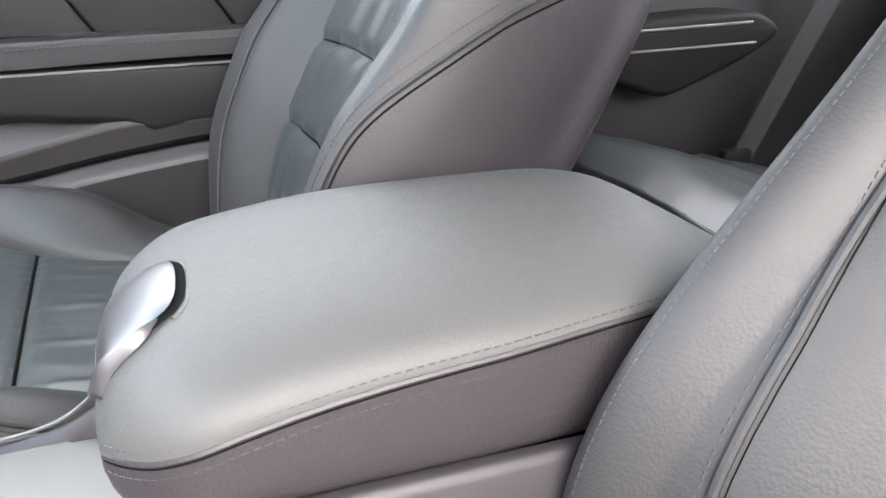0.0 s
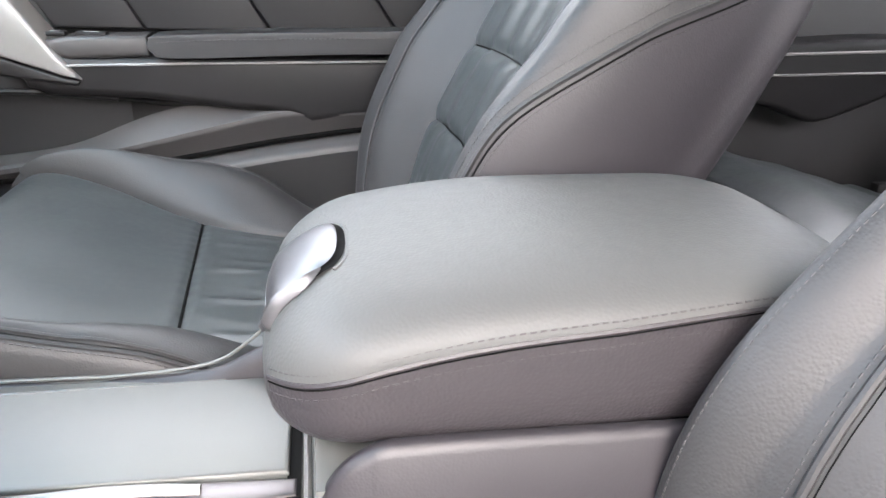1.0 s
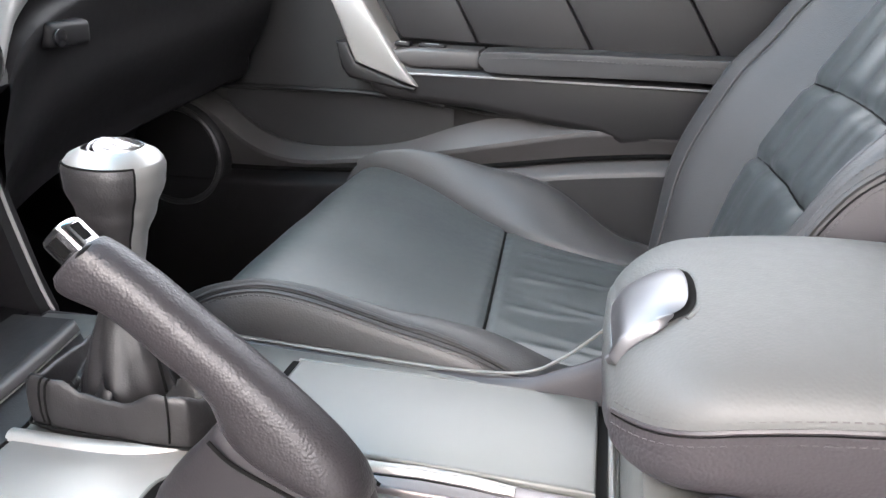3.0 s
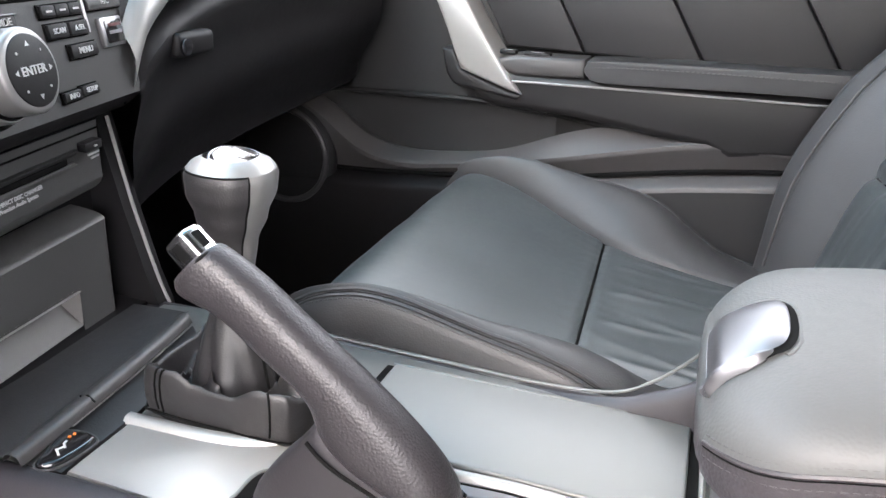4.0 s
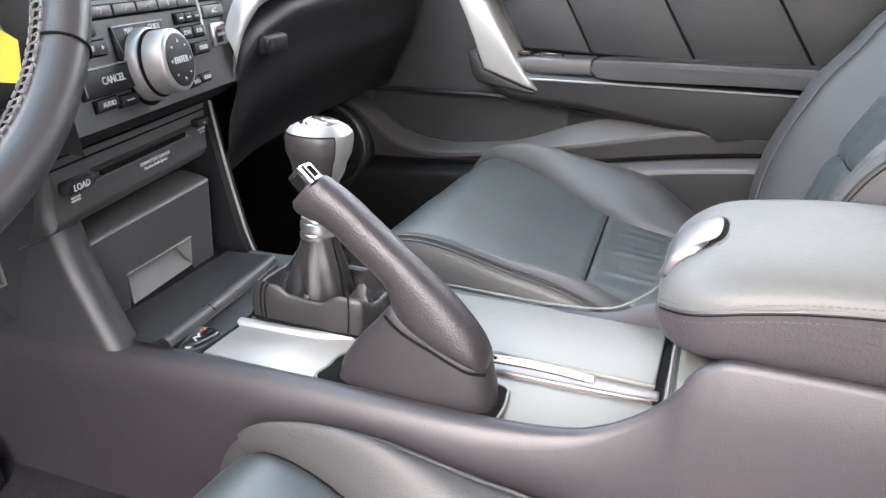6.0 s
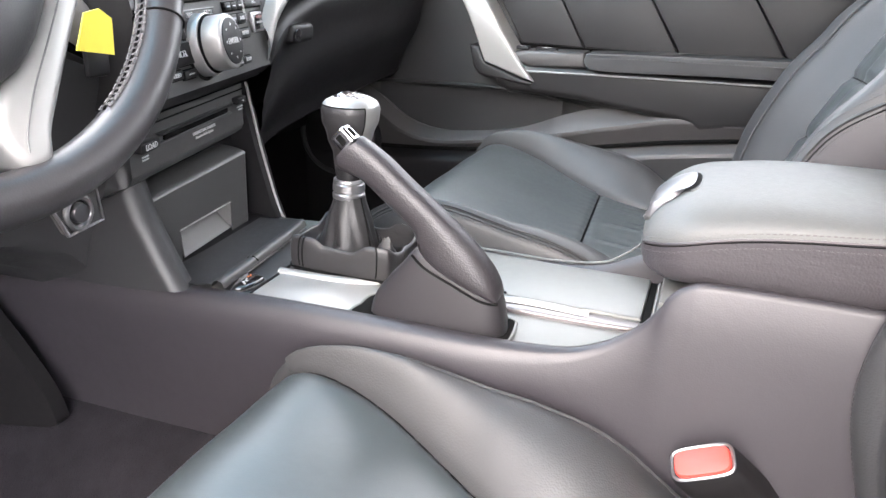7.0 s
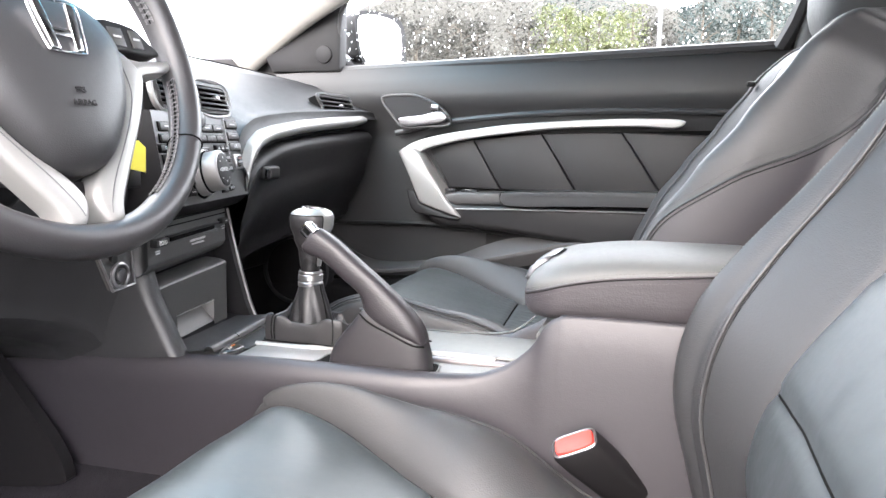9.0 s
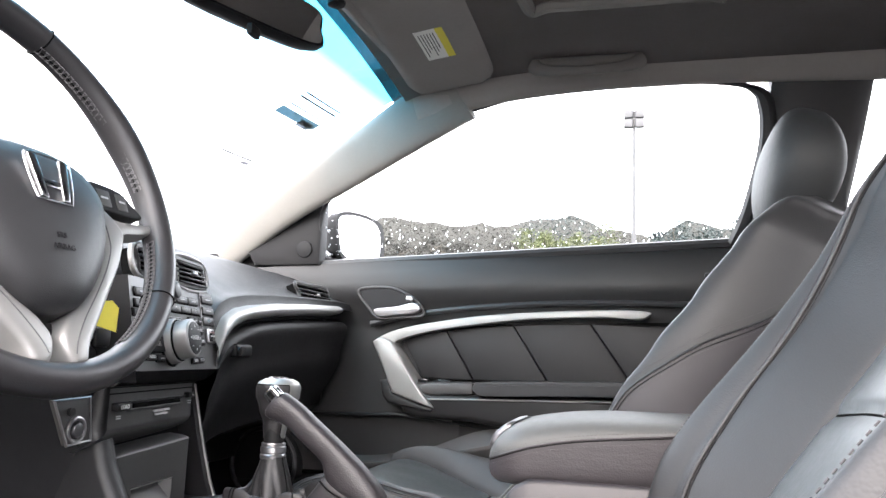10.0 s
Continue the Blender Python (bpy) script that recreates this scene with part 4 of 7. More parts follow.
def rail_ring(y, z, s):
    """Cross-section of a console flank at y whose top stands at z."""
    w = min(1.0, max(0.0, (y - 0.02) / 0.16))
    w = w * w * (3 - 2 * w)
    tall = [(0.084, z - 0.020), (0.0865, z - 0.010), (0.0890, z - 0.0008), (0.0925, z), (0.0952, z - 0.0010), (0.0970, z - 0.005), (0.1030, z - 0.030), (0.1055, z - 0.05), (0.1120, z - 0.11), (0.119, 0.44), (0.120, 0.38), (0.09, 0.38), (0.086, 0.5)]
    rail = [(0.094, z - 0.012), (0.096, z - 0.004), (0.101, z), (0.108, z - 0.0005), (0.114, z - 0.005), (0.118, z - 0.016), (0.119, z - 0.030), (0.115, z - 0.05), (0.110, z - 0.11), (0.108, 0.44), (0.106, 0.38), (0.09, 0.38), (0.090, 0.5)]
    pts = [(a[0] + (b[0] - a[0]) * w, a[1] + (b[1] - a[1]) * w) for a, b in zip(tall, rail)]
    return [V(s * x, y, max(h, 0.38)) for x, h in pts]


for s in (-1, 1):
    line = spline([(0, y, min(z, pw(FAR_RAIL, y)) if s > 0 else z) for y, z in RAIL], 60)
    part("flank", loft([rail_ring(p.y, p.z, s) for p in line]), VINYL, console, "grained dark vinyl flank with a rounded rail", 60)
part("scratch", tube([(-0.0982, -0.0385, 0.7140), (-0.1006, -0.0180, 0.6990)], 0.0002, 5), THREAD_PALE, console, "fine pale scratch")
part("box", block((0, -0.115, 0.54), (0.19, 0.24, 0.31), 0.01), VINYL, console, "armrest box")
part("box_rear", block((0, -0.325, 0.545), (0.186, 0.20, 0.30), 0.02, 3), VINYL, console, "rear body of the console behind the armrest")
part("box_face", slab([(-0.094, 0.60), (0.094, 0.60), (0.094, 0.706), (-0.094, 0.706)], "y", 0.0, 0.035, 0.003), DECK, console, "front face of the armrest box")
deck_out = [(-0.096, 0.035), (0.090, 0.035), (0.100, 0.075), (0.112, 0.105), (0.112, 0.40), (0.10, 0.46), (-0.096, 0.46)]
part("deck", slab(deck_out, "z", 0.58, 0.6445, 0.002), DECK, console, "brushed grey deck plate")
# sliding lid in its frame
lid = part("lid", slab([(-0.007, 0.0485), (0.0885, 0.0485), (0.0805, 0.2495), (-0.008, 0.2515)], "z", 0.640, 0.6510, 0.0025, 3), DECK, console, "sliding grey cup holder lid")
part("gap", slab([(-0.024, 0.0425), (0.0915, 0.0425), (0.0915, 0.0495), (-0.024, 0.0495)], "z", 0.640, 0.6478), BLACK_GAP, lid)
part("gap", slab([(0.0815, 0.2495), (0.0815, 0.2555), (0.010, 0.2575), (-0.006, 0.2560), (-0.006, 0.2510)], "z", 0.640, 0.6478), BLACK_GAP, lid)
part("rim_strip", ribbon([(0.0925, 0.043, 0.6462), (0.0905, 0.10, 0.6462), (0.0868, 0.20, 0.6462), (0.0846, 0.252, 0.6462)], 0.0018, 0.0024, cols=4), DECK, console, "thin grey edge strip")
part("cross_strip", ribbon([(0.094, 0.0405, 0.6462), (0.03, 0.0398, 0.6462), (-0.030, 0.0390, 0.6462)], 0.0020, 0.0032, cols=4), SILVER, console, "thin bright edge strip")
part("rail_strip", tube(spline([(0.1035, y, z) for y, z in ((0.40, 0.6465), (0.30, 0.6466), (0.20, 0.6466), (0.148, 0.6470), (0.10, 0.6530), (0.075, 0.6683), (0.055, 0.6890), (0.040, 0.7075))], 40), 0.0012, 6), DECK, console, "fine bright line along the far rail")
# finger bar along the lid: two silver steps over a dark groove, tapering towards the armrest
low = [(-0.0105, 0.2560), (-0.0230, 0.2450), (-0.0295, 0.2000), (-0.0300, 0.1500), (-0.0285, 0.1050), (-0.0262, 0.0650), (-0.0235, 0.0445), (-0.0100, 0.0445), (-0.0085, 0.0900), (-0.0080, 0.1700), (-0.0080, 0.2500)]
bar = part("edge_bar", slab(low, "z", 0.640, 0.6490, 0.0022, 3), BAR_SILVER, console, "silver grip bar along the lid")
def bar_x(y):
    return pw([(0.09, -0.0150), (0.115, -0.0125), (0.142, -0.0122), (0.184, -0.0160), (0.25, -0.0200)], y)


bar_ys = [0.2480 - 0.1570 * k / 30 for k in range(31)]
part("upper_bar", ribbon([(bar_x(y) - 0.0012, y, 0.6486) for y in bar_ys], [0.0036 if k < 29 else 0.0030 for k in range(31)], 0.0042, cols=6, power=4.0), SILVER, bar, "raised bright strip")
part("bar_groove", ribbon([(bar_x(y) - 0.0064, y, 0.6488) for y in bar_ys[:30]], [0.0017 * min(1.0, (31 - k) / 9) for k in range(30)], 0.0004, cols=2), BLACK_GAP, bar)
# silver plate beside the gear lever and its arched bezel
part("lever_plate", slab([(-0.0940, 0.2620), (-0.012, 0.2620), (-0.030, 0.300), (-0.0375, 0.3725), (-0.0938, 0.3725)], "z", 0.640, 0.6472, 0.0015), SILVER, console, "bright silver plate beside the gear lever")
bezel_line = spline([(-0.0405, 0.3760, 0.6466), (-0.0392, 0.350, 0.6466), (-0.0370, 0.32, 0.6466), (-0.0315, 0.296, 0.6466), (-0.0205, 0.2770, 0.6466), (-0.004, 0.2660, 0.6466), (0.03, 0.2610, 0.6466), (0.052, 0.2660, 0.6466), (0.060, 0.285, 0.6466)], 50)
part("lever_bezel", ribbon(bezel_line, 0.0056, 0.0038, cols=8, power=3.0), SILVER, console, "raised silver bezel round the gear lever")
# black switch panel, shallow tray ahead with its lip
part("switch_panel", slab([(-0.0965, 0.3735), (-0.0345, 0.3740), (0.010, 0.3800), (0.062, 0.3990), (0.074, 0.4130), (-0.0985, 0.3965)], "z", 0.640, 0.6478, 0.001), DOOR_DARK, console, "black switch panel")
part("panel_line", tube([(-0.062, 0.3985, 0.6482), (0.0, 0.4035, 0.6484), (0.068, 0.4120, 0.6484)], 0.0007, 5), SILVER, console, "fine bright line")
part("tray", sheet(lambda u, v: V(-0.104 + (0.186 + 0.012 * v) * u, 0.4030 + 0.016 * u + (0.080 - 0.004 * u) * v, 0.6560 - 0.012 * v - 0.0030 * math.sin(min(1, v * 12) * math.pi / 2)), 16, 24), PLASTIC_SOFT, console, "black rubber-lined tray")
part("tray_lip", ribbon(spline([(-0.1045, 0.3990, 0.6510), (-0.042, 0.4035, 0.6515), (0.04, 0.4120, 0.6520), (0.0740, 0.4175, 0.6515)], 30), [0.0062] * 29 + [0.004, 0.001], 0.0060, cols=8, power=4.0), PLASTIC_GREY, console, "grey front lip of the tray")
part("lip_joint", tube([(-0.0440, 0.3970, 0.6550), (-0.0432, 0.4025, 0.6578), (-0.0425, 0.4095, 0.6550)], 0.0007, 5), BLACK_GAP, console)
switch = part("heater_switch", slab(smooth_outline([(-0.0978, 0.3895), (-0.0850, 0.3935), (-0.0705, 0.3968), (-0.0655, 0.3915), (-0.0662, 0.3790), (-0.0720, 0.3745), (-0.0915, 0.3770), (-0.0990, 0.3830)], 48), "z", 0.642, 0.6518, 0.0022, 3), GLOSS_BLACK, console, "rounded black seat heater switch")
part("switch_rim", tube([(x, y, 0.6486) for x, y in smooth_outline([(-0.0986, 0.3900), (-0.0850, 0.3943), (-0.0700, 0.3977), (-0.0646, 0.3918), (-0.0653, 0.3784), (-0.0716, 0.3736), (-0.0918, 0.3761), (-0.0999, 0.3826)], 48)], 0.0009, 5, True), PLASTIC_GREY, switch)
for x, y, w, turn in ((-0.0880, 0.3835, 0.0055, 0.9), (-0.0845, 0.3855, 0.0050, -0.5), (-0.0815, 0.3850, 0.0050, 0.9), (-0.0790, 0.3870, 0.0030, 0.2)):
    part("symbol", block((x, y, 0.6519), (w, 0.0013, 0.0005), turn=Matrix.Rotation(turn, 3, 'Z')), WHITE_INK, switch)
AMBER = material("amber_light_dot", (0.8, 0.18, 0.02), 0.4)
for x, y in ((-0.0740, 0.3885), (-0.0708, 0.3880)):
    part("light_dot", disc((x, y, 0.6515), (0, 0, 1), 0.0010, 0.0008, 10), AMBER, switch, "small amber dot")

# padded armrest lid
ARM_Y0, ARM_Y1 = 0.052, -0.215


SEAM_Z = [(-0.22, 0.7765), (-0.14, 0.773), (-0.11, 0.770), (-0.07, 0.767), (-0.025, 0.762), (0.008, 0.755), (0.03, 0.748), (0.052, 0.742)]


def arm_section(y):
    """Half width, bottom, seam and crown of the lid at y."""
    f = (ARM_Y0 - y) / (ARM_Y0 - ARM_Y1)
    half = 0.0905 + 0.002 * math.sin(f * math.pi) - 0.009 * max(0, (f - 0.5) / 0.5)
    seam = soft(SEAM_Z, y)
    top = 0.7715 + 0.015 * math.sin(min(1, f * 2.2) * math.pi / 2) + 0.002 * f
    return half, 0.7165, seam, max(top, seam + 0.009)


def arm_scale(y):
    end = max(0.0, min((ARM_Y0 - y) / 0.042, 1.0))
    tail = max(0.0, min((y - ARM_Y1) / 0.060, 1.0))
    g = (1 - (1 - end) ** 2.6) ** 0.5 * 0.50 + 0.50 if end < 1 else 1.0
    g2 = (1 - (1 - tail) ** 2.2) ** 0.5 * 0.5 + 0.5 if tail < 1 else 1.0
    return min(g, g2), 1 - 0.30 * (1 - end) ** 2.6 - 0.12 * (1 - tail) ** 2, 0.006 * (1 - end) ** 2


def arm_ring(y, upper, shrink=1.0, ahead=0.0):
    half, low, seam, top = arm_section(y)
    g, wide, drop = arm_scale(y)
    ctr = (top + low) / 2
    pts = []
    for k in range(41):
        t = math.pi * k / 40
        c, s_ = math.cos(t), math.sin(t)
        if upper:
            x, z = math.copysign(abs(c) ** 0.62, c), seam + (top - seam) * s_ ** 0.80
        else:
            x, z = math.copysign(abs(c) ** 0.15, c) * (1 - 0.04 * s_), seam - (seam - low) * s_ ** 0.34
        pts.append(V(half * wide * shrink * x, y + ahead, ctr - drop + (z - ctr) * g * shrink))
    return pts


arm_ys = [ARM_Y0 - 0.267 * ((k / 55) ** 1.5 if k < 40 else (40 / 55) ** 1.5 + (1 - (40 / 55) ** 1.5) * (k - 40) / 15) for k in range(56)]


def strip_of(upper):
    rings = [arm_ring(ARM_Y0, upper, g, a) for g, a in ((0.05, 0.0042), (0.45, 0.0040), (0.80, 0.0030), (0.93, 0.0016))] + [arm_ring(y, upper) for y in arm_ys]
    n = 41
    verts = [p for r in rings for p in r]
    faces = [(j * n + i, j * n + i + 1, (j + 1) * n + i + 1, (j + 1) * n + i) for j in range(len(rings) - 1) for i in range(n - 1)]
    faces.append(tuple((len(rings) - 1) * n + i for i in range(n)))
    return mesh_of(verts, faces)


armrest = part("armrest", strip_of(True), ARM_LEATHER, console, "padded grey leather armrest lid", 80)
# Same leather as the top; its shaded look is in the base colour.
part("armrest_side", strip_of(False), ARM_SHADED, armrest, "stitched side of the lid in a shaded tone", 80)


def arm_edge(s, lift=0.0):
    out = []
    for y in arm_ys[:52]:
        p = arm_ring(y, True)[0 if s > 0 else -1]
        out.append(V(p.x - s * (0.0002 + max(0, lift) * 0.13), y, p.z + lift))
    return out


for s in (-1, 1):
    part("piping", tube(arm_edge(s, 0.0012), 0.0013, 6), ARM_SHADED, armrest, "raised seam along the lid")
    part("seam_shadow", tube(arm_edge(s, -0.0004), 0.0006, 5), BLACK_GAP, armrest)
    part("stitching", stitches(arm_edge(s, 0.0052), 0.0040, 0.0024, 0.00042, (s, 0, 0.6)), THREAD, armrest)
    part("stitching", stitches(arm_edge(s, -0.0050), 0.0040, 0.0024, 0.00042, (s, 0, -0.1)), THREAD, armrest)
# Black block: painted shade in the gap under the armrest lid.
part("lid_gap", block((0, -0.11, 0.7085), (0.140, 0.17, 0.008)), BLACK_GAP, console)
# push latch in the lid's front edge, over a black sheet painting its well's shade
LATCH_X = -0.007


def arm_at(x, y):
    """Height of the lid's padded top at a place."""
    half, low, seam, top = arm_section(y)
    g, wide, drop = arm_scale(y)
    c = min(1.0, abs(x) / (half * wide)) ** (1 / 0.62)
    ctr = (top + low) / 2
    return ctr - drop + (seam + (top - seam) * math.sqrt(max(0.0, 1 - c * c)) ** 0.80 - ctr) * g


LATCH_LINE = spline([(0, y, arm_at(LATCH_X, y)) for y in (0.0222, 0.025, 0.029, 0.033, 0.038, 0.044, 0.048)] + [(0, 0.0512, arm_at(LATCH_X, 0.0505) - 0.004), (0, 0.0545, 0.750), (0, 0.0562, 0.741), (0, 0.0558, 0.731)], 40)
LATCH_NEAR = [(0, 0.003), (0.02, 0.012), (0.05, 0.018), (0.10, 0.0240), (0.16, 0.0270), (0.25, 0.0292), (0.4, 0.0310), (0.7, 0.0310), (1, 0.027)]
LATCH_FAR = [(0, 0.003), (0.02, 0.010), (0.05, 0.0145), (0.10, 0.0185), (0.16, 0.0205), (0.25, 0.0220), (0.4, 0.0225), (1, 0.0220)]


def latch_at(x, v, lift):
    """A point over the lid, x beside the latch's middle, v from its rear edge down the lid's front."""
    k = min(v, 0.9999) * 40
    i = int(k)
    p = LATCH_LINE[i].lerp(LATCH_LINE[i + 1], k - i)
    way = (LATCH_LINE[min(i + 2, 40)] - LATCH_LINE[max(i - 1, 0)]).normalized()
    fall = arm_at(LATCH_X + x, min(p.y, 0.049)) - arm_at(LATCH_X, min(p.y, 0.049))
    return V(LATCH_X + x, p.y, p.z + fall) + V(0, -way.z, way.y) * lift


def latch_pad(near, far, grow, lift, dome):
    def at(u, v):
        t = 2 * u - 1
        w = (pw(near, v) + grow) if t < 0 else (pw(far, v) + grow * 0.45)
        h = lift + dome * (1 - abs(t) ** 3) * (1 - max(0.0, 1 - v / 0.30) ** 2)
        return latch_at(t * w, v, h) - V(0, grow * max(0.0, 1 - v / 0.18) * 0.8, 0)
    return sheet(at, 30, 56, 0.0, 1.0, 0.0, 0.74)


latch = part("latch", latch_pad(LATCH_NEAR, LATCH_FAR, 0.0, 0.0022, 0.0024), LATCH_METAL, armrest, "satin chrome push latch", 80)
part("latch_well", latch_pad(LATCH_NEAR, LATCH_FAR, 0.0042, 0.0013, 0.0002), BLACK_GAP, armrest)
lip_line = [latch_at(-pw(LATCH_NEAR, v) - pw([(0.22, 0.0008), (0.4, 0.0042), (1, 0.0046)], v), v, 0.0022) for v in [0.22 + 0.56 * k / 24 for k in range(25)]]
part("latch_lip", tube(lip_line, [pw([(0, 0.0006), (5, 0.0030), (20, 0.0040), (24, 0.0022)], k) for k in range(25)], 8, flat=0.6), LATCH_METAL, latch, "bright curled finger lip")
part("leather_lip", tube([latch_at(pw(LATCH_FAR, v) + 0.0036 if e > 0 else -pw(LATCH_NEAR, v) - 0.0062, v, 0.0) - V(0, 0.0046 * max(0, 1 - v / 0.18), 0) for e, v in [(1, 0.34 - 0.34 * k / 12) for k in range(13)] + [(-1, 0.2 * k / 6) for k in range(1, 5)]], 0.0016, 8), ARM_LEATHER, armrest, "rolled leather edge of the latch cut-out")

# ---- hand brake ----
brake = thing("hand_brake", "raised black hand brake lever with a chrome release button", "hand brake", (-0.074, 0.2, 0.645))
HX0 = -0.074
grip_top = spline([(0.2775, 0.7935, 0.0098), (0.2725, 0.7940, 0.0122), (0.2535, 0.7820, 0.0130), (0.2317, 0.7645, 0.0134), (0.2054, 0.7437, 0.0142), (0.179, 0.721, 0.0162), (0.1628, 0.703, 0.0176), (0.1552, 0.6886, 0.0172), (0.1540, 0.679, 0.0130)], 64)
grip_low = spline([(0.2945, 0.7745, 0), (0.2915, 0.7675, 0), (0.2705, 0.7600, 0), (0.2483, 0.7425, 0), (0.2285, 0.7262, 0), (0.2225, 0.7090, 0), (0.2110, 0.6970, 0), (0.185, 0.6850, 0), (0.1575, 0.676, 0)], 64)
rings = []
for k, (a, b) in enumerate(zip(grip_top, grip_low)):
    tip = 1 - k / 64
    up_ = V(0, a.x - b.x, a.y - b.y)
    rings.append(oval((HX0 - 0.009 * tip, (a.x + b.x) / 2, (a.y + b.y) / 2), (1, 0, 0), up_.normalized(), a.z, up_.length / 2, 28, 2.5))
part("grip", loft(rings), GRIP_VINYL, brake, "grained black grip flaring over its foot", 70)
axis = V(0, 0.74, 0.67)
bx = axis.cross(V(1, 0, 0)).normalized()
base_b = V(HX0 - 0.009, 0.2805, 0.7862)
rings = [oval(base_b + axis * d, (1, 0, 0), bx, 0.0076 * g, 0.0080 * g, 32, 5.0) for d, g in ((-0.006, 1.0), (0.0130, 0.99), (0.0148, 0.95), (0.0158, 0.85), (0.0161, 0.6))]
button = part("release_button", loft(rings), CHROME, brake, "chrome release button")
slot_turn = Matrix((V(1, 0, 0), bx, axis)).transposed()
for across in (1, -1):
    part("button_slot", block(base_b + axis * 0.0085 + bx * (0.0080 * across), (0.0050, 0.0006, 0.0085), turn=slot_turn), BLACK_GAP, button)
part("button_slot", block(base_b + axis * 0.0085 - V(0.0076, 0, 0), (0.0006, 0.0050, 0.0085), turn=slot_turn), BLACK_GAP, button)
part("button_mouth", tube(oval(base_b + axis * 0.0005, (1, 0, 0), bx, 0.0086, 0.0090, 28, 3.0), 0.0012, 6, True), BLACK_GAP, brake)
rings = []
for z, y0, y1, half in ((0.636, 0.1470, 0.2660, 0.0220), (0.648, 0.1475, 0.2645, 0.0218), (0.658, 0.1485, 0.2625, 0.0214), (0.667, 0.1500, 0.2590, 0.0208), (0.676, 0.1525, 0.2530, 0.0200), (0.684, 0.156, 0.2470, 0.0190), (0.693, 0.164, 0.2390, 0.0178), (0.701, 0.180, 0.2330, 0.0160), (0.707, 0.196, 0.2285, 0.0130), (0.711, 0.208, 0.2250, 0.0080)):
    rings.append(oval((HX0, (y0 + y1) / 2, z), (1, 0, 0), (0, 1, 0), half, (y1 - y0) / 2, 36, 3.0))
part("boot", loft(rings), BOOT_PLASTIC, brake, "smooth black plastic foot of the brake lever", 70)
for s in (-1, 1):
    line = spline([(0.0172, 0.2250, 0.7075), (0.0184, 0.2132, 0.6985), (0.0186, 0.1906, 0.6888), (0.0180, 0.1660, 0.6788), (0.0125, 0.1535, 0.6765)], 24)
    part("foot_joint", tube([(HX0 + s * p.x, p.y, p.z) for p in line], 0.0010, 6), BLACK_GAP, brake)
slot = smooth_outline([(HX0 - 0.022, 0.272), (HX0, 0.2765), (HX0 + 0.020, 0.2740), (HX0 + 0.0265, 0.255), (HX0 + 0.0265, 0.2), (HX0 + 0.026, 0.152), (HX0 + 0.012, 0.1435), (HX0 - 0.014, 0.1425), (HX0 - 0.0235, 0.150), (HX0 - 0.0245, 0.2)], 56)
part("slot_edge", tube([(x, y, 0.6478) for x, y in slot], 0.0013, 6, True), DECK, brake, "thin rim of the slot in the deck")
# Flat black slab on the deck, painting the slot's shaded depth.
part("slot", slab(slot, "z", 0.642, 0.6482), BLACK_GAP, brake)

# ---- gear lever ----
gear = thing("gear_lever", "gear lever with a silver and black leather knob and leather boot", "gear lever", (0.012, 0.34, 0.648))
GX, GY = 0.010, 0.331
# cuff round the boot's foot: a soft padded roll
CX, CY = 0.006, 0.320
cuff = [(CX + x, CY + y) for x, y in smooth_outline([(-0.0335, 0.050), (-0.010, 0.0545), (0.030, 0.052), (0.0375, 0.044), (0.0395, 0.0), (0.036, -0.046), (0.020, -0.053), (-0.012, -0.0535), (-0.030, -0.050), (-0.0355, -0.040), (-0.0375, 0.0), (-0.037, 0.040)], 96)]
cuff_rings = []
for h, g in ((0.646, 0.985), (0.652, 1.010), (0.660, 1.030), (0.668, 1.030), (0.6735, 1.012), (0.6762, 0.985), (0.6765, 0.955), (0.6745, 0.930), (0.668, 0.915), (0.655, 0.90)):
    ring = []
    for x, y in cuff:
        a = math.atan2(y - CY, x - CX)
        sag = 0.0011 * noise.noise(V(x * 55, y * 55, h * 25)) + 0.0010 * noise.noise(V(x * 140, y * 140, h * 60))
        corner = math.exp(-((abs(math.sin(2 * a)) - 1) / 0.16) ** 2)
        rise = max(0.0, (h - 0.660) / 0.0155)
        ring.append(V(CX + (x - CX) * g + sag, CY + (y - CY) * g + sag, h + 0.0055 * corner * rise - 0.0022 * (1 - corner) * rise + sag * 0.8))
    cuff_rings.append(ring)
part("cuff", loft(cuff_rings, False), BOOT_LEATHER, gear, "padded leather cuff", 80)
seam_c = [V(CX + (x - CX) * 1.034, CY + (y - CY) * 1.034, 0.6505) for x, y in cuff]
part("cuff_seam", tube(seam_c, 0.0008, 5, True), BLACK_GAP, gear)
for k in range(96):
    x, y = cuff[k]
    if abs(abs(math.sin(2 * math.atan2(y - CY, x - CX))) - 1) < 0.004 and x < CX:
        part("corner_seam", tube([r[k] + V(-0.0003, -0.0003, 0.0002) for r in cuff_rings[1:7]], 0.0007, 5), BLACK_GAP, gear)
boot = []
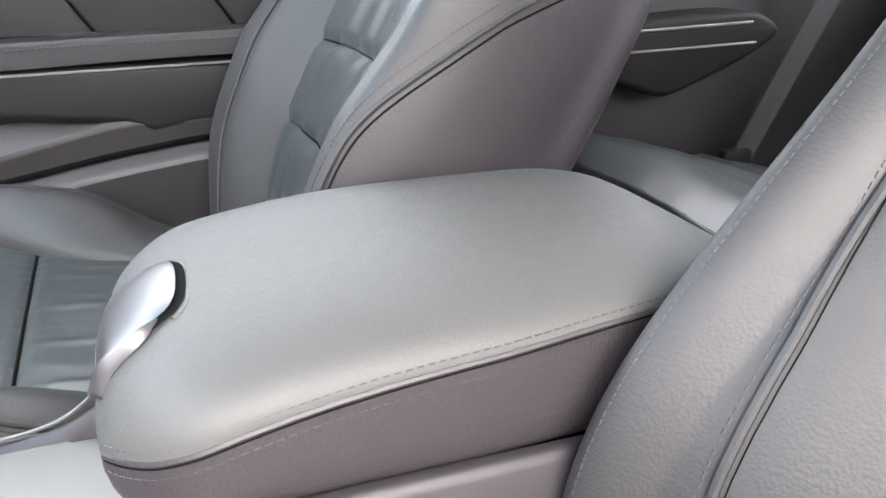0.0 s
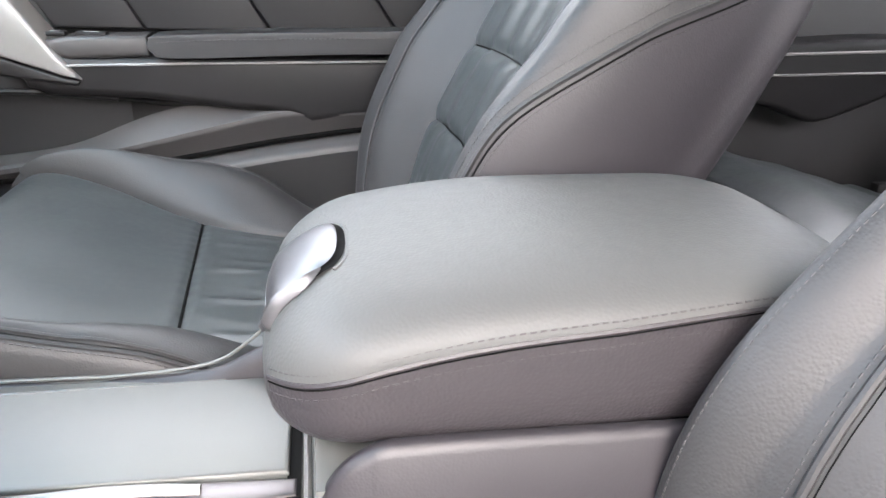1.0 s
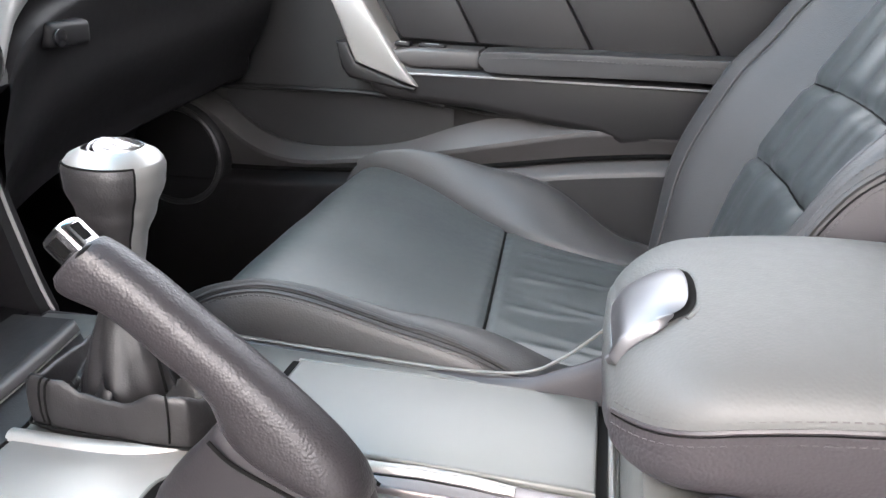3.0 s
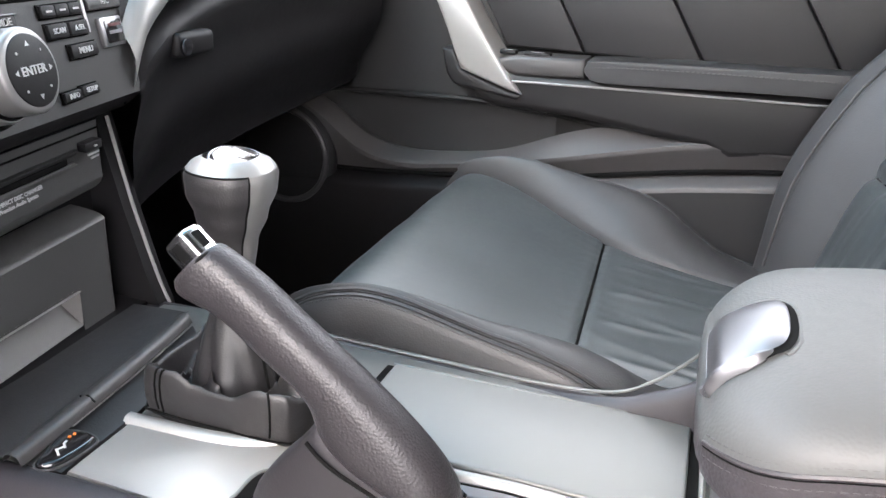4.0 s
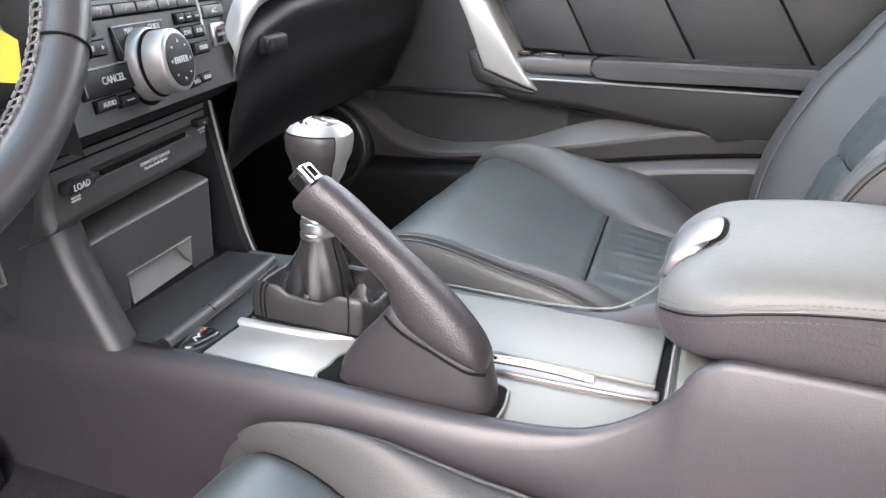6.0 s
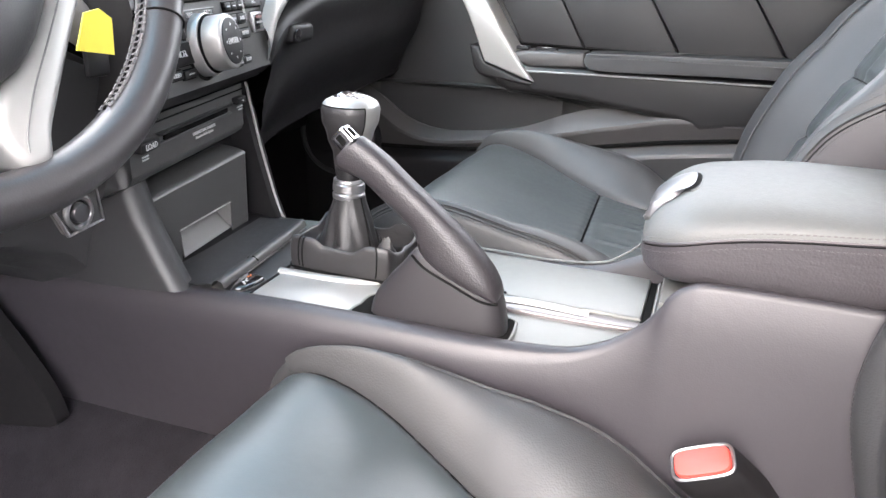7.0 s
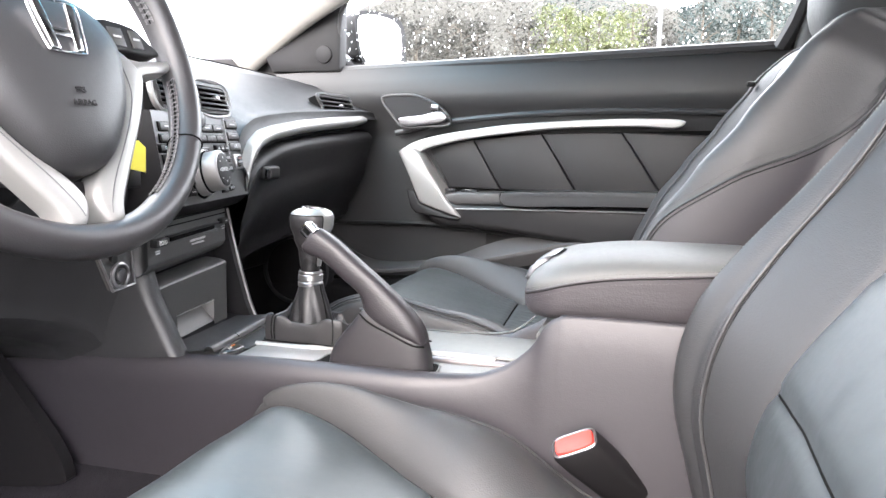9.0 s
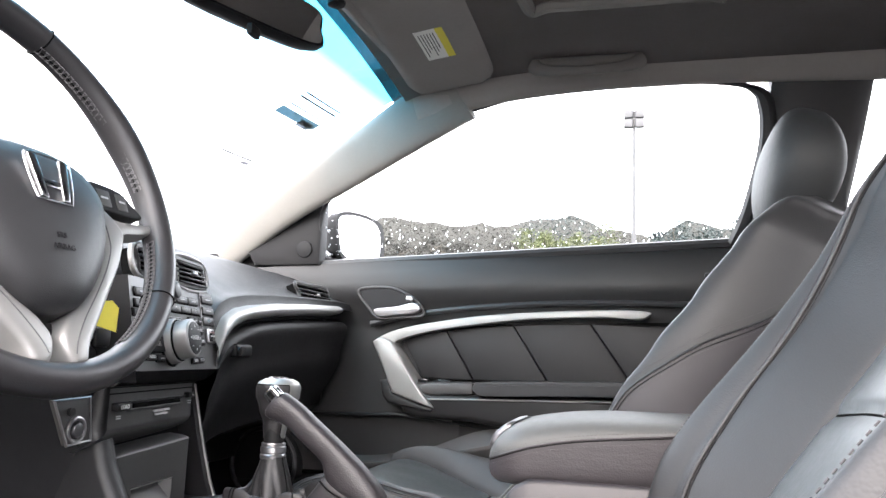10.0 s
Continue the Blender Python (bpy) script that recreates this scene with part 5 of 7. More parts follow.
for k in range(45):
    f = k / 44
    ring = []
    for x, y in cuff:
        a = math.atan2(y - CY, x - CX)
        flow = ramp_of([(0.10, 0), (0.42, 1)], f)
        g = pw([(0, 0.915), (0.12, 0.84), (0.3, 0.70), (1, 0.5)], f)
        r = pw([(0, 0.030), (0.42, 0.0265), (0.56, 0.0235), (0.74, 0.0205), (0.92, 0.0158), (1, 0.0146)], f)
        square = (abs(math.cos(a)) ** 4 + abs(math.sin(a)) ** 4) ** -0.25
        r *= 1 + (square - 1) * (1 - f) * 0.9
        pleat = (1 - abs(math.sin(2.5 * a + 0.6 + 1.2 * f))) ** 2
        pinch = 1 + (0.30 * pleat * (1 - f) + 0.09 * math.sin(7 * a + 5 * f) * (1.03 - f) + 0.015 * math.sin(13 * a + 9 * f)) * min(1.0, f * 4)
        cx = (CX + (x - CX) * g) * (1 - flow) + (GX + r * pinch * math.cos(a)) * flow
        cy = (CY + (y - CY) * g) * (1 - flow) + (GY - 0.002 + r * pinch * math.sin(a)) * flow
        z = pw([(0, 0.672), (0.12, 0.657), (0.3, 0.653), (0.42, 0.658), (0.56, 0.675), (1, 0.715)], f)
        fold = math.exp(-((f - 0.26) / 0.15) ** 2)
        ridge_a = (1 - abs(math.sin(2 * a + 0.35))) ** 3
        z += fold * (0.024 * ridge_a + 0.012 * (1 - abs(math.sin(4.5 * a + 7 * f))) ** 3 + 0.004 * noise.noise(V(x * 60, y * 60, f * 3)))
        ring.append(V(cx, cy, z))
    boot.append(ring)
part("boot", loft(boot, False), BOOT_LEATHER, gear, "gathered black leather boot", 80)
part("boot_seam", tube([boot[k][58] + V(-0.0006, -0.0002, 0) for k in range(20, 45)], 0.0009, 5), BLACK_GAP, gear)
collar_rings = [oval((GX, GY - 0.001, z), (1, 0, 0), (0, 1, 0), r, r, 30) for z, r in ((0.7115, 0.0140), (0.7125, 0.0152), (0.7165, 0.0154), (0.7178, 0.0143), (0.7190, 0.0143), (0.7200, 0.0153), (0.7260, 0.0150), (0.7270, 0.0140), (0.7280, 0.0140), (0.7288, 0.0147), (0.7305, 0.0140), (0.7310, 0.010))]
part("collar", loft(collar_rings), SATIN, gear, "ribbed satin collar", 30)
part("stem", tube([(GX, GY - 0.001, 0.728), (GX + 0.001, GY, 0.765)], 0.0118, 18), PLASTIC, gear, "black stem")
knob_rings = []
for k in range(21):
    f = k / 20
    z = 0.736 + 0.070 * f
    r = ramp_of([(0, 0.0125), (0.25, 0.0145), (0.5, 0.0205), (0.72, 0.0255), (0.86, 0.0262), (0.93, 0.0240), (0.97, 0.0205), (1, 0.0155)], f)
    knob_rings.append([V(GX + 0.002 + f * 0.004, GY, z) + q for q in oval((0, 0, 0), (1, 0, 0), (0, 1, 0), r, r * 1.0, 32, 2.3)])
n_ring = 32


def knob_slice(cols, j0=0, j1=20, grow=1.0):
    verts, faces = [], []
    for r in knob_rings[j0:j1 + 1]:
        mid = sum(r, Vector()) / n_ring
        verts += [mid + (r[c % n_ring] - mid) * grow for c in cols]
    w = len(cols)
    for j in range(j1 - j0):
        faces += [(j * w + i, j * w + i + 1, (j + 1) * w + i + 1, (j + 1) * w + i) for i in range(w - 1)]
    return mesh_of(verts, faces)


knob = part("knob_core", loft([[p * 0.985 + V(GX, GY, 0.778) * 0.015 for p in r] for r in knob_rings]), GLOSS_BLACK, gear)
part("knob_leather", knob_slice(list(range(11, 22)), 0, 18), BOOT_LEATHER, gear, "black leather knob side")
part("knob_leather", knob_slice(list(range(28, 38)), 0, 18), BOOT_LEATHER, gear, "black leather knob side")
part("knob_metal", knob_slice(list(range(5, 12)), 0, 18, 1.01), KNOB_SILVER, gear, "satin silver knob face")
part("knob_metal", knob_slice(list(range(21, 29)), 0, 18, 1.01), KNOB_SILVER, gear, "satin silver knob face")
part("knob_crown", knob_slice(list(range(33)), 18, 20, 1.01), KNOB_SILVER, gear, "satin silver knob crown")
for c0, c1 in ((11, 21), (28, 37)):
    edge_k = [knob_rings[18][c % n_ring] for c in range(c0, c1 + 1)]
    part("knob_seam", tube([knob_rings[j][c0 % n_ring] for j in range(0, 18)] + edge_k + [knob_rings[j][c1 % n_ring] for j in range(17, -1, -1)], 0.0007, 5), BLACK_GAP, gear)
tilt = V(-0.10, -0.22, 1).normalized()
cap_c = V(GX + 0.006, GY - 0.004, 0.8012)
cap = part("knob_cap", disc(cap_c, tilt, 0.0158, 0.0050, 32, 0.003, 3), GLOSS_BLACK, gear, "black glossy shift pattern cap")
part("cap_ring", tube([p + tilt * 0.0028 for p in oval(cap_c, tilt.orthogonal().normalized(), tilt.cross(tilt.orthogonal().normalized()), 0.0163, 0.0163, 40)], 0.0007, 8, True), SATIN, cap, "chrome ring")
for dx in (-0.007, 0.0, 0.007):
    part("pattern_line", block(cap_c + tilt * 0.0052 + V(dx, 0, 0.1 * dx), (0.0013, 0.015, 0.0006), turn=Matrix.Rotation(radians(12), 3, "X")), CHROME, cap)
part("pattern_line", block(cap_c + tilt * 0.0052, (0.0152, 0.0013, 0.0006), turn=Matrix.Rotation(radians(-5), 3, "Y")), CHROME, cap)

# ---- seat belt buckle beside the driver's seat ----
buckle = thing("belt_buckle", "black seat belt buckle with a red release button", "belt buckle", (-0.125, -0.01, 0.50))
BT = Matrix.Rotation(radians(-26), 3, 'X') @ Matrix.Rotation(radians(-28), 3, 'Y')
up_b = BT @ V(0, 0, 1)
face = V(-0.140, -0.012, 0.6145)
rings = []
for d, w, l in ((0.0, 0.0125, 0.0215), (0.004, 0.0140, 0.0230), (0.020, 0.0142, 0.0232), (0.045, 0.0130, 0.0215), (0.066, 0.0128, 0.0210), (0.080, 0.0110, 0.0190), (0.130, 0.0085, 0.0160)):
    c_ = face - up_b * d + V(0.004, -0.045, 0) * (max(0.0, d - 0.006) / 0.12)
    rings.append(oval(c_, BT @ V(1, 0, 0), BT @ V(0, 1, 0), w, l, 28, 4.5))
part("housing", loft(rings), PLASTIC, buckle, "black buckle housing on its stalk", 50)
part("rim", tube(oval(face, BT @ V(1, 0, 0), BT @ V(0, 1, 0), 0.0118, 0.0208, 32, 4.5), 0.0013, 6, True), SATIN, buckle, "thin bright rim")
part("release_button", loft([oval(face + up_b * d, BT @ V(1, 0, 0), BT @ V(0, 1, 0), w, l, 28, 4.0) for d, w, l in ((-0.004, 0.0106, 0.0192), (0.0008, 0.0106, 0.0192), (0.0022, 0.0098, 0.0184), (0.0027, 0.0080, 0.0165))]), RED, buckle, "red release button")

# ---- dashboard ----
dash = thing("dashboard", "black dashboard with silver trim and centre stack", "dashboard", (0, 0.8, 0.6))


def lip_z(x):
    """Height of the silver trim line along the dash."""
    a = abs(x)
    return pw([(0.10, 0.835), (0.115, 0.862), (0.13, 0.879), (0.168, 0.893), (0.218, 0.902), (0.313, 0.912), (0.448, 0.921), (0.62, 0.930)], a)


def lip_y(x):
    a = abs(x)
    return ramp_of([(0.10, 0.480), (0.2, 0.492), (0.45, 0.500), (0.62, 0.505)], a)


def dash_face(u, v):
    """Upper dash from the trim line to the windscreen; u across, v from trim up and away."""
    x = -0.70 + 1.40 * u
    y0, z0 = lip_y(x), lip_z(x)
    y = y0 + ramp_of([(0, 0), (0.08, 0.006), (0.5, 0.13), (0.8, 0.26), (1, 0.62)], v)
    top = 1.018 + 0.012 * math.cos(x * 2)
    z = z0 + (top - z0) * ramp_of([(0, 0.0), (0.12, 0.18), (0.5, 0.74), (0.72, 0.96), (0.8, 1.0), (1, 1.0)], v)
    return V(x, y, z)


for s in (-1, 1):
    part("upper_pad", sheet(lambda u, v: dash_face(0.5 + s * (0.080 + 0.42 * u), v), 50, 40), DASH_TOP, dash, "matt black upper dash pad")
part("upper_pad", sheet(lambda u, v: dash_face(0.42 + 0.16 * u, 0.36 + 0.64 * v), 12, 30), DASH_TOP, dash, "matt black upper dash pad")
part("upper_crease", tube([dash_face(k / 60, 0.70) + V(0, -0.001, 0.001) for k in range(61)], 0.0028, 6), BLACK_GAP, dash)
for s in (1, -1):
    def strip(u, v, s=s):
        x = 0.108 + 0.505 * u
        w = pw([(0, 0.050), (0.07, 0.037), (0.13, 0.029), (0.22, 0.023), (0.40, 0.022), (0.9, 0.020), (1, 0.016)], u)
        t = (v - 0.5) * 2
        return V(s * x, lip_y(x) - 0.010 + 0.012 * t * t, lip_z(x) + 0.006 - w * v)
    part("silver_strip", sheet(strip, 50, 10), SILVER, dash, "satin silver dash strip")
    part("strip_edge", tube([strip(k / 40, 1.0) + V(0, 0.006, -0.003) for k in range(41)], 0.004, 6), BLACK_GAP, dash)

    def glove(u, v, s=s):
        x = 0.115 + 0.535 * u
        top = lip_z(x) - 0.024 - 0.016 * (1 - min(1, u * 4))
        y = lip_y(x) + ramp_of([(0, 0.020), (0.06, 0.002), (0.15, -0.006), (0.4, 0.008), (0.75, 0.05), (0.92, 0.10), (1, 0.20)], v)
        return V(s * x, y, top - 0.20 * ramp_of([(0, 0), (1, 1)], v))
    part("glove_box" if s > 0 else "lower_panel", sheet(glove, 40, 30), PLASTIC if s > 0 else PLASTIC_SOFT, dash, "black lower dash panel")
    if s < 0:
        part("side_gap", tube([glove(0.95, k / 20) + V(0, -0.002, 0) for k in range(16)], 0.0025, 6), BLACK_GAP, dash)
latch_g = part("glove_latch", block((0.192, 0.488, 0.838), (0.050, 0.020, 0.020), 0.005, 3), PLASTIC, dash, "glove box catch")
part("key_slot", disc((0.176, 0.4785, 0.837), (0, -1, 0), 0.007, 0.003, 20, 0.001), GLOSS_BLACK, latch_g)
part("end_cap", block((0.668, 0.69, 0.825), (0.05, 0.26, 0.20), 0.02, 3), PLASTIC, dash)
part("under_dash", block((0, 0.98, 0.72), (1.36, 0.5, 0.22), 0.03, 2), PLASTIC, dash)


# air vents
def vent(cx, cy, cz, w, h, turn, label, lean=0.0):
    m = Matrix.Translation((cx, cy, cz)) @ Matrix.Rotation(turn, 4, 'Z') @ Matrix.Rotation(lean, 4, 'X')
    hub = part("air_vent", slab([(-w / 2, -h / 2), (w / 2, -h / 2), (w / 2, h / 2), (-w / 2, h / 2)], "y", 0.02, 0.002), BLACK_GAP, dash, label)
    hub.data.transform(m)
    ring = tube([(x, 0, z) for x, z in smooth_outline([(-w / 2, -h / 2), (0, -h / 2 - 0.001), (w / 2, -h / 2), (w / 2 + 0.001, 0), (w / 2, h / 2), (0, h / 2 + 0.001), (-w / 2, h / 2), (-w / 2 - 0.001, 0)], 48)], 0.0035, 6, True)
    bmesh.ops.transform(ring, matrix=m, verts=ring.verts)
    part("vent_frame", ring, PLASTIC_GREY, hub)
    count = 5
    for k in range(count):
        z = -h / 2 + h * (k + 0.5) / count
        b = block((0, -0.001, z), (w * 0.98, 0.010, 0.0022), 0.0006, 1, Matrix.Rotation(0.45, 3, 'X'))
        bmesh.ops.transform(b, matrix=m, verts=b.verts)
        part("slat", b, PLASTIC_GREY, hub)
    b = block((0.005, -0.005, 0), (0.010, 0.008, 0.005), 0.001)
    bmesh.ops.transform(b, matrix=m, verts=b.verts)
    part("vent_tab", b, SATIN, hub)


vp = dash_face((0.540 + 0.70) / 1.40, 0.20)
vent(0.530, vp.y - 0.010, vp.z - 0.001, 0.140, 0.045, 0.0, "black slatted passenger air vent", -0.42)

# ---- centre stack ----
SKEW = 0.20


def skewed(bm_, shift=0.0, k=SKEW):
    """The stack's face is turned a little: push y along with x."""
    for v in bm_.verts:
        v.co.y += k * v.co.x + shift
    return bm_


stack = part("centre_panel", skewed(slab([(-0.112, 0.648), (0.112, 0.648), (0.108, 0.80), (0.112, 0.96), (-0.120, 0.96), (-0.114, 0.80)], "y", 0.66, 0.530, 0.004)), PLASTIC, dash, "black centre stack")


def stack_pt(x, z, out=0.0):
    """A point on the leaning upper face of the stack."""
    return V(x, 0.460 + SKEW * x + 0.20 * (z - 0.85), z) + V(0.2, -1, 0.2).normalized() * out


def facing(x, z, out=0.0):
    """Matrix of the upper face at (x, z): x across, y up the face, z out of it."""
    c = stack_pt(x, z, out)
    side = V(1, SKEW, 0).normalized()
    n = V(0.2, -1, 0.2).normalized()
    up = n.cross(side)
    return Matrix(((side.x, up.x, n.x, c.x), (side.y, up.y, n.y, c.y), (side.z, up.z, n.z, c.z), (0, 0, 0, 1)))


def fascia(u, v):
    return stack_pt(-0.132 + 0.250 * u, 0.812 + 0.104 * v, -0.0004)


part("fascia", sheet(fascia, 30, 12, 0, 1, 0, 0.67), STACK_DARK, stack, "black control fascia")
part("fascia", sheet(fascia, 30, 12, 0, 1, 0.67, 1.0), STACK_GREY, stack, "grey upper control fascia")
part("fascia_chin", sheet(lambda u, v: stack_pt(-0.132 + 0.250 * u, 0.812) + V(0, 0.040 * v, -0.018 * v - 0.006 * math.sin(v * 3.1)), 20, 6), PLASTIC, stack)
part("fascia_side", sheet(lambda u, v: stack_pt(-0.132, 0.80 + 0.116 * v) + V(0, 0.12 * u, 0), 6, 10), PLASTIC, stack)


def key(x, z, w, h, text="", mat=PLASTIC, size=None, label="", bump=0.0022, ink=WHITE_INK):
    m = facing(x, z)
    b = block((0, 0, bump / 2), (w, h, bump + 0.002), 0.0010, 2)
    bmesh.ops.transform(b, matrix=m, verts=b.verts)
    k = part("button", b, mat, stack, label)
    g = block((0, 0, 0.0002), (w + 0.0018, h + 0.0018, 0.0012))
    bmesh.ops.transform(g, matrix=m, verts=g.verts)
    part("gap", g, BLACK_GAP, k)
    if text:
        lettering("lettering", text, size or h * 0.55, m @ Matrix.Translation((0, 0, bump + 0.0013)), k, ink)
    else:
        bb = block((0, 0, bump + 0.0011), (w * 0.45, h * 0.16, 0.0005))
        bmesh.ops.transform(bb, matrix=m, verts=bb.verts)
        part("mark", bb, ink, k)
    return k


def triangle(x, z, r, way, parent):
    m = facing(x, z, 0.0036)
    t = mesh_of([m @ V(way * r, 0, 0), m @ V(-way * r * 0.6, r * 0.8, 0), m @ V(-way * r * 0.6, -r * 0.8, 0)], [(0, 1, 2)])
    part("arrow", t, WHITE_INK, parent)


cancel = key(-0.083, 0.842, 0.070, 0.018, "CANCEL", size=0.0074)
part("top_edge", tube([stack_pt(-0.117, 0.8515, 0.0034), stack_pt(-0.049, 0.8515, 0.0034)], 0.0006, 5), STACK_GREY, cancel)
part("side_edge", tube([stack_pt(-0.1175, 0.8515, 0.0034), stack_pt(-0.1165, 0.8345, 0.0034)], 0.0006, 5), STACK_GREY, cancel)
tune = key(-0.102, 0.8635, 0.046, 0.0095, "TUNE", size=0.0050)
triangle(-0.118, 0.8635, 0.0020, -1, tune)
triangle(-0.086, 0.8635, 0.0020, 1, tune)
category = key(-0.1085, 0.8755, 0.042, 0.0075, "CATEGORY", size=0.0044)
key(-0.0950, 0.8270, 0.026, 0.0070, "AUDIO", size=0.0050)
key(-0.0685, 0.8255, 0.022, 0.0070)
key(0.0330, 0.8225, 0.018, 0.0062, "INFO", size=0.0046)
key(0.0530, 0.8235, 0.019, 0.0062, "SETUP", size=0.0046)
key(0.0580, 0.8480, 0.030, 0.0085, "MENU", size=0.0056)
key(0.0360, 0.8620, 0.020, 0.0090, "SCAN", size=0.0048)
key(0.0580, 0.8620, 0.020, 0.0090, "A.SEL", size=0.0048)
for x in (0.031, 0.045, 0.059):
    key(x, 0.8740, 0.0135, 0.0075)
guide = key(-0.033, 0.8640, 0.070, 0.0215, " ", bump=0.0008)
lettering("lettering", "MAP", 0.0060, facing(-0.048, 0.8712, 0.0022), guide)
lettering("lettering", "GUIDE", 0.0060, facing(-0.012, 0.8712, 0.0022), guide)
part("top_edge", tube([stack_pt(-0.068, 0.8753, 0.0016), stack_pt(0.002, 0.8753, 0.0016)], 0.0006, 5), STACK_GREY, guide)
part("side_edge", tube([stack_pt(-0.068, 0.8753, 0.0016), stack_pt(-0.060, 0.8535, 0.0016)], 0.0006, 5), STACK_GREY, guide)
for k in range(6):
    key(-0.109 + k * 0.0312, 0.8865, 0.0295, 0.0075, str(k + 1), PLASTIC_GREY, 0.0046, "grey preset key")
part("preset_line", tube([stack_pt(-0.126, 0.8820, 0.0006), stack_pt(0.066, 0.8820, 0.0006)], 0.0008, 5), BLACK_GAP, stack)
for k in range(5):
    key(-0.105 + k * 0.037, 0.8990, 0.033, 0.0085, mat=PLASTIC_GREY, label="grey audio key")
part("tuner_knob", joined(*[disc(stack_pt(-0.020, 0.9080, 0.0), V(0.2, -1, 0.2), r_, h_, 28, 0.002) for r_, h_ in ((0.0115, 0.006), (0.0100, 0.010))]), PLASTIC_SOFT, stack, "small black knob")
key(0.0930, 0.8760, 0.040, 0.0100, "A/C", PLASTIC_GREY, 0.0060, "grey climate key")
key(0.0935, 0.8900, 0.040, 0.0095, mat=PLASTIC_GREY, label="grey climate key")
key(0.0935, 0.9050, 0.040, 0.0095, mat=PLASTIC_GREY, label="grey climate key")
part("divider", tube([stack_pt(0.0705, 0.858, 0.001), stack_pt(0.0695, 0.914, 0.001)], 0.0011, 5), SATIN, stack)
m = facing(0.0955, 0.8560)
b = block((0, 0, 0.001), (0.027, 0.0200, 0.005), 0.0015)
bmesh.ops.transform(b, matrix=m, verts=b.verts)
sw = part("rocker_switch", b, SATIN, stack, "small framed rocker switch")
b = block((0, 0, 0.003), (0.021, 0.0155, 0.003), 0.001)
bmesh.ops.transform(b, matrix=m, verts=b.verts)
part("rocker", b, GLOSS_BLACK, sw)
DIM_RED = material("dull_red_mark", (0.07, 0.014, 0.014), 0.5)
for dy, mat in ((0.0045, DIM_RED), (-0.0005, SATIN)):
    b = block((0, dy, 0.0048), (0.015, 0.0022, 0.0008))
    bmesh.ops.transform(b, matrix=m, verts=b.verts)
    part("mark", b, mat, sw)
# round selector
KX, KZ = -0.035, 0.8455
km = facing(KX, KZ)


def on_knob(bm_):
    bmesh.ops.transform(bm_, matrix=km, verts=bm_.verts)
    return bm_


dial = part("selector_knob", on_knob(joined(disc((0, 0, 0), (0, 0, 1), 0.0272, 0.011, 44, 0.003), disc((0, 0, 0.010), (0, 0, 1), 0.0236, 0.020, 44, 0.003, 3))), KNOB_SILVER, stack, "large satin silver selector knob")
part("knob_groove", on_knob(tube(oval((0, 0, 0.0115), (1, 0, 0), (0, 1, 0), 0.0240, 0.0240, 44), 0.0014, 6, True)), BLACK_GAP, dial)
part("knob_well", on_knob(tube(oval((0, 0, 0.0), (1, 0, 0), (0, 1, 0), 0.0288, 0.0288, 44), 0.0016, 6, True)), BLACK_GAP, dial)
part("knob_face", on_knob(disc((0, 0, 0.0285), (0, 0, 1), 0.0198, 0.0025, 40, 0.001)), PLASTIC, dial, "dark knob face")
lettering("lettering", "ENTER", 0.0070, km @ Matrix.Translation((0, 0, 0.0313)), dial)
for a in range(4):
    t = a * math.pi / 2
    tri = mesh_of([V(0.0140 * math.cos(t) + 0.0020 * math.cos(t + w), 0.0140 * math.sin(t) + 0.0020 * math.sin(t + w), 0.0314) for w in (0, 2.1, 4.2)], [(0, 1, 2)])
    part("arrow", on_knob(tri), WHITE_INK, dial)
    part("dot", on_knob(disc((0.0142 * math.cos(t + 0.785), 0.0142 * math.sin(t + 0.785), 0.0308), (0, 0, 1), 0.0008, 0.0006, 8)), WHITE_INK, dial)
# disc changer, lower bin with pull, side cheeks
SH = -0.021
def changer_skin(u, v):
    """Rolled front: flat face with a soft lower edge that turns back under."""
    out, z = pw([(0, -0.010), (0.06, 0.0), (0.5, 0.0), (0.62, 0.0005), (0.70, -0.003), (0.78, -0.010), (1, -0.044)], v), pw([(0, 0.797), (0.06, 0.794), (0.5, 0.758), (0.62, 0.749), (0.70, 0.743), (0.78, 0.738), (1, 0.722)], v)
    return V(-0.136 + 0.226 * u, 0.500 - out, z)


changer = part("disc_changer", skewed(sheet(changer_skin, 8, 50), SH), STACK_DARK, stack, "dark disc changer front")
part("slot", skewed(block((-0.017, 0.4992, 0.7715), (0.130, 0.004, 0.0050), 0.001), SH), BLACK_GAP, changer)
part("slot_shelf", skewed(slab([(-0.090, 0.7745), (0.056, 0.7745), (0.060, 0.7775), (-0.094, 0.7775)], "y", 0.502, 0.4955, 0.001), SH), PLASTIC, changer)
part("slot_chin", skewed(slab([(-0.094, 0.7660), (0.060, 0.7660), (0.056, 0.7690), (-0.090, 0.7690)], "y", 0.502, 0.4970, 0.001), SH), STACK_DARK, changer)
for w_, z_ in ((0.0052, 0.7935), (0.0030, 0.7868)):
    part("top_ridge", skewed(tube([(-0.136, 0.4995, z_), (0.090, 0.4995, z_)], 0.0008, 5), SH), BLACK_GAP, changer)
lb = part("load_button", skewed(block((-0.115, 0.4960, 0.7725), (0.030, 0.010, 0.0088), 0.0015), SH), PLASTIC, changer)
lettering("lettering", "LOAD", 0.0070, Matrix.Translation((-0.115, 0.4905 + SKEW * -0.115 + SH, 0.7725)) @ Matrix(((0.98, 0, 0.196, 0), (0.196, 0, -0.98, 0), (0, 1, 0, 0), (0, 0, 0, 1))), lb)
part("eject_button", skewed(block((0.074, 0.4965, 0.7775), (0.021, 0.009, 0.0070), 0.0015), SH), PLASTIC, changer)
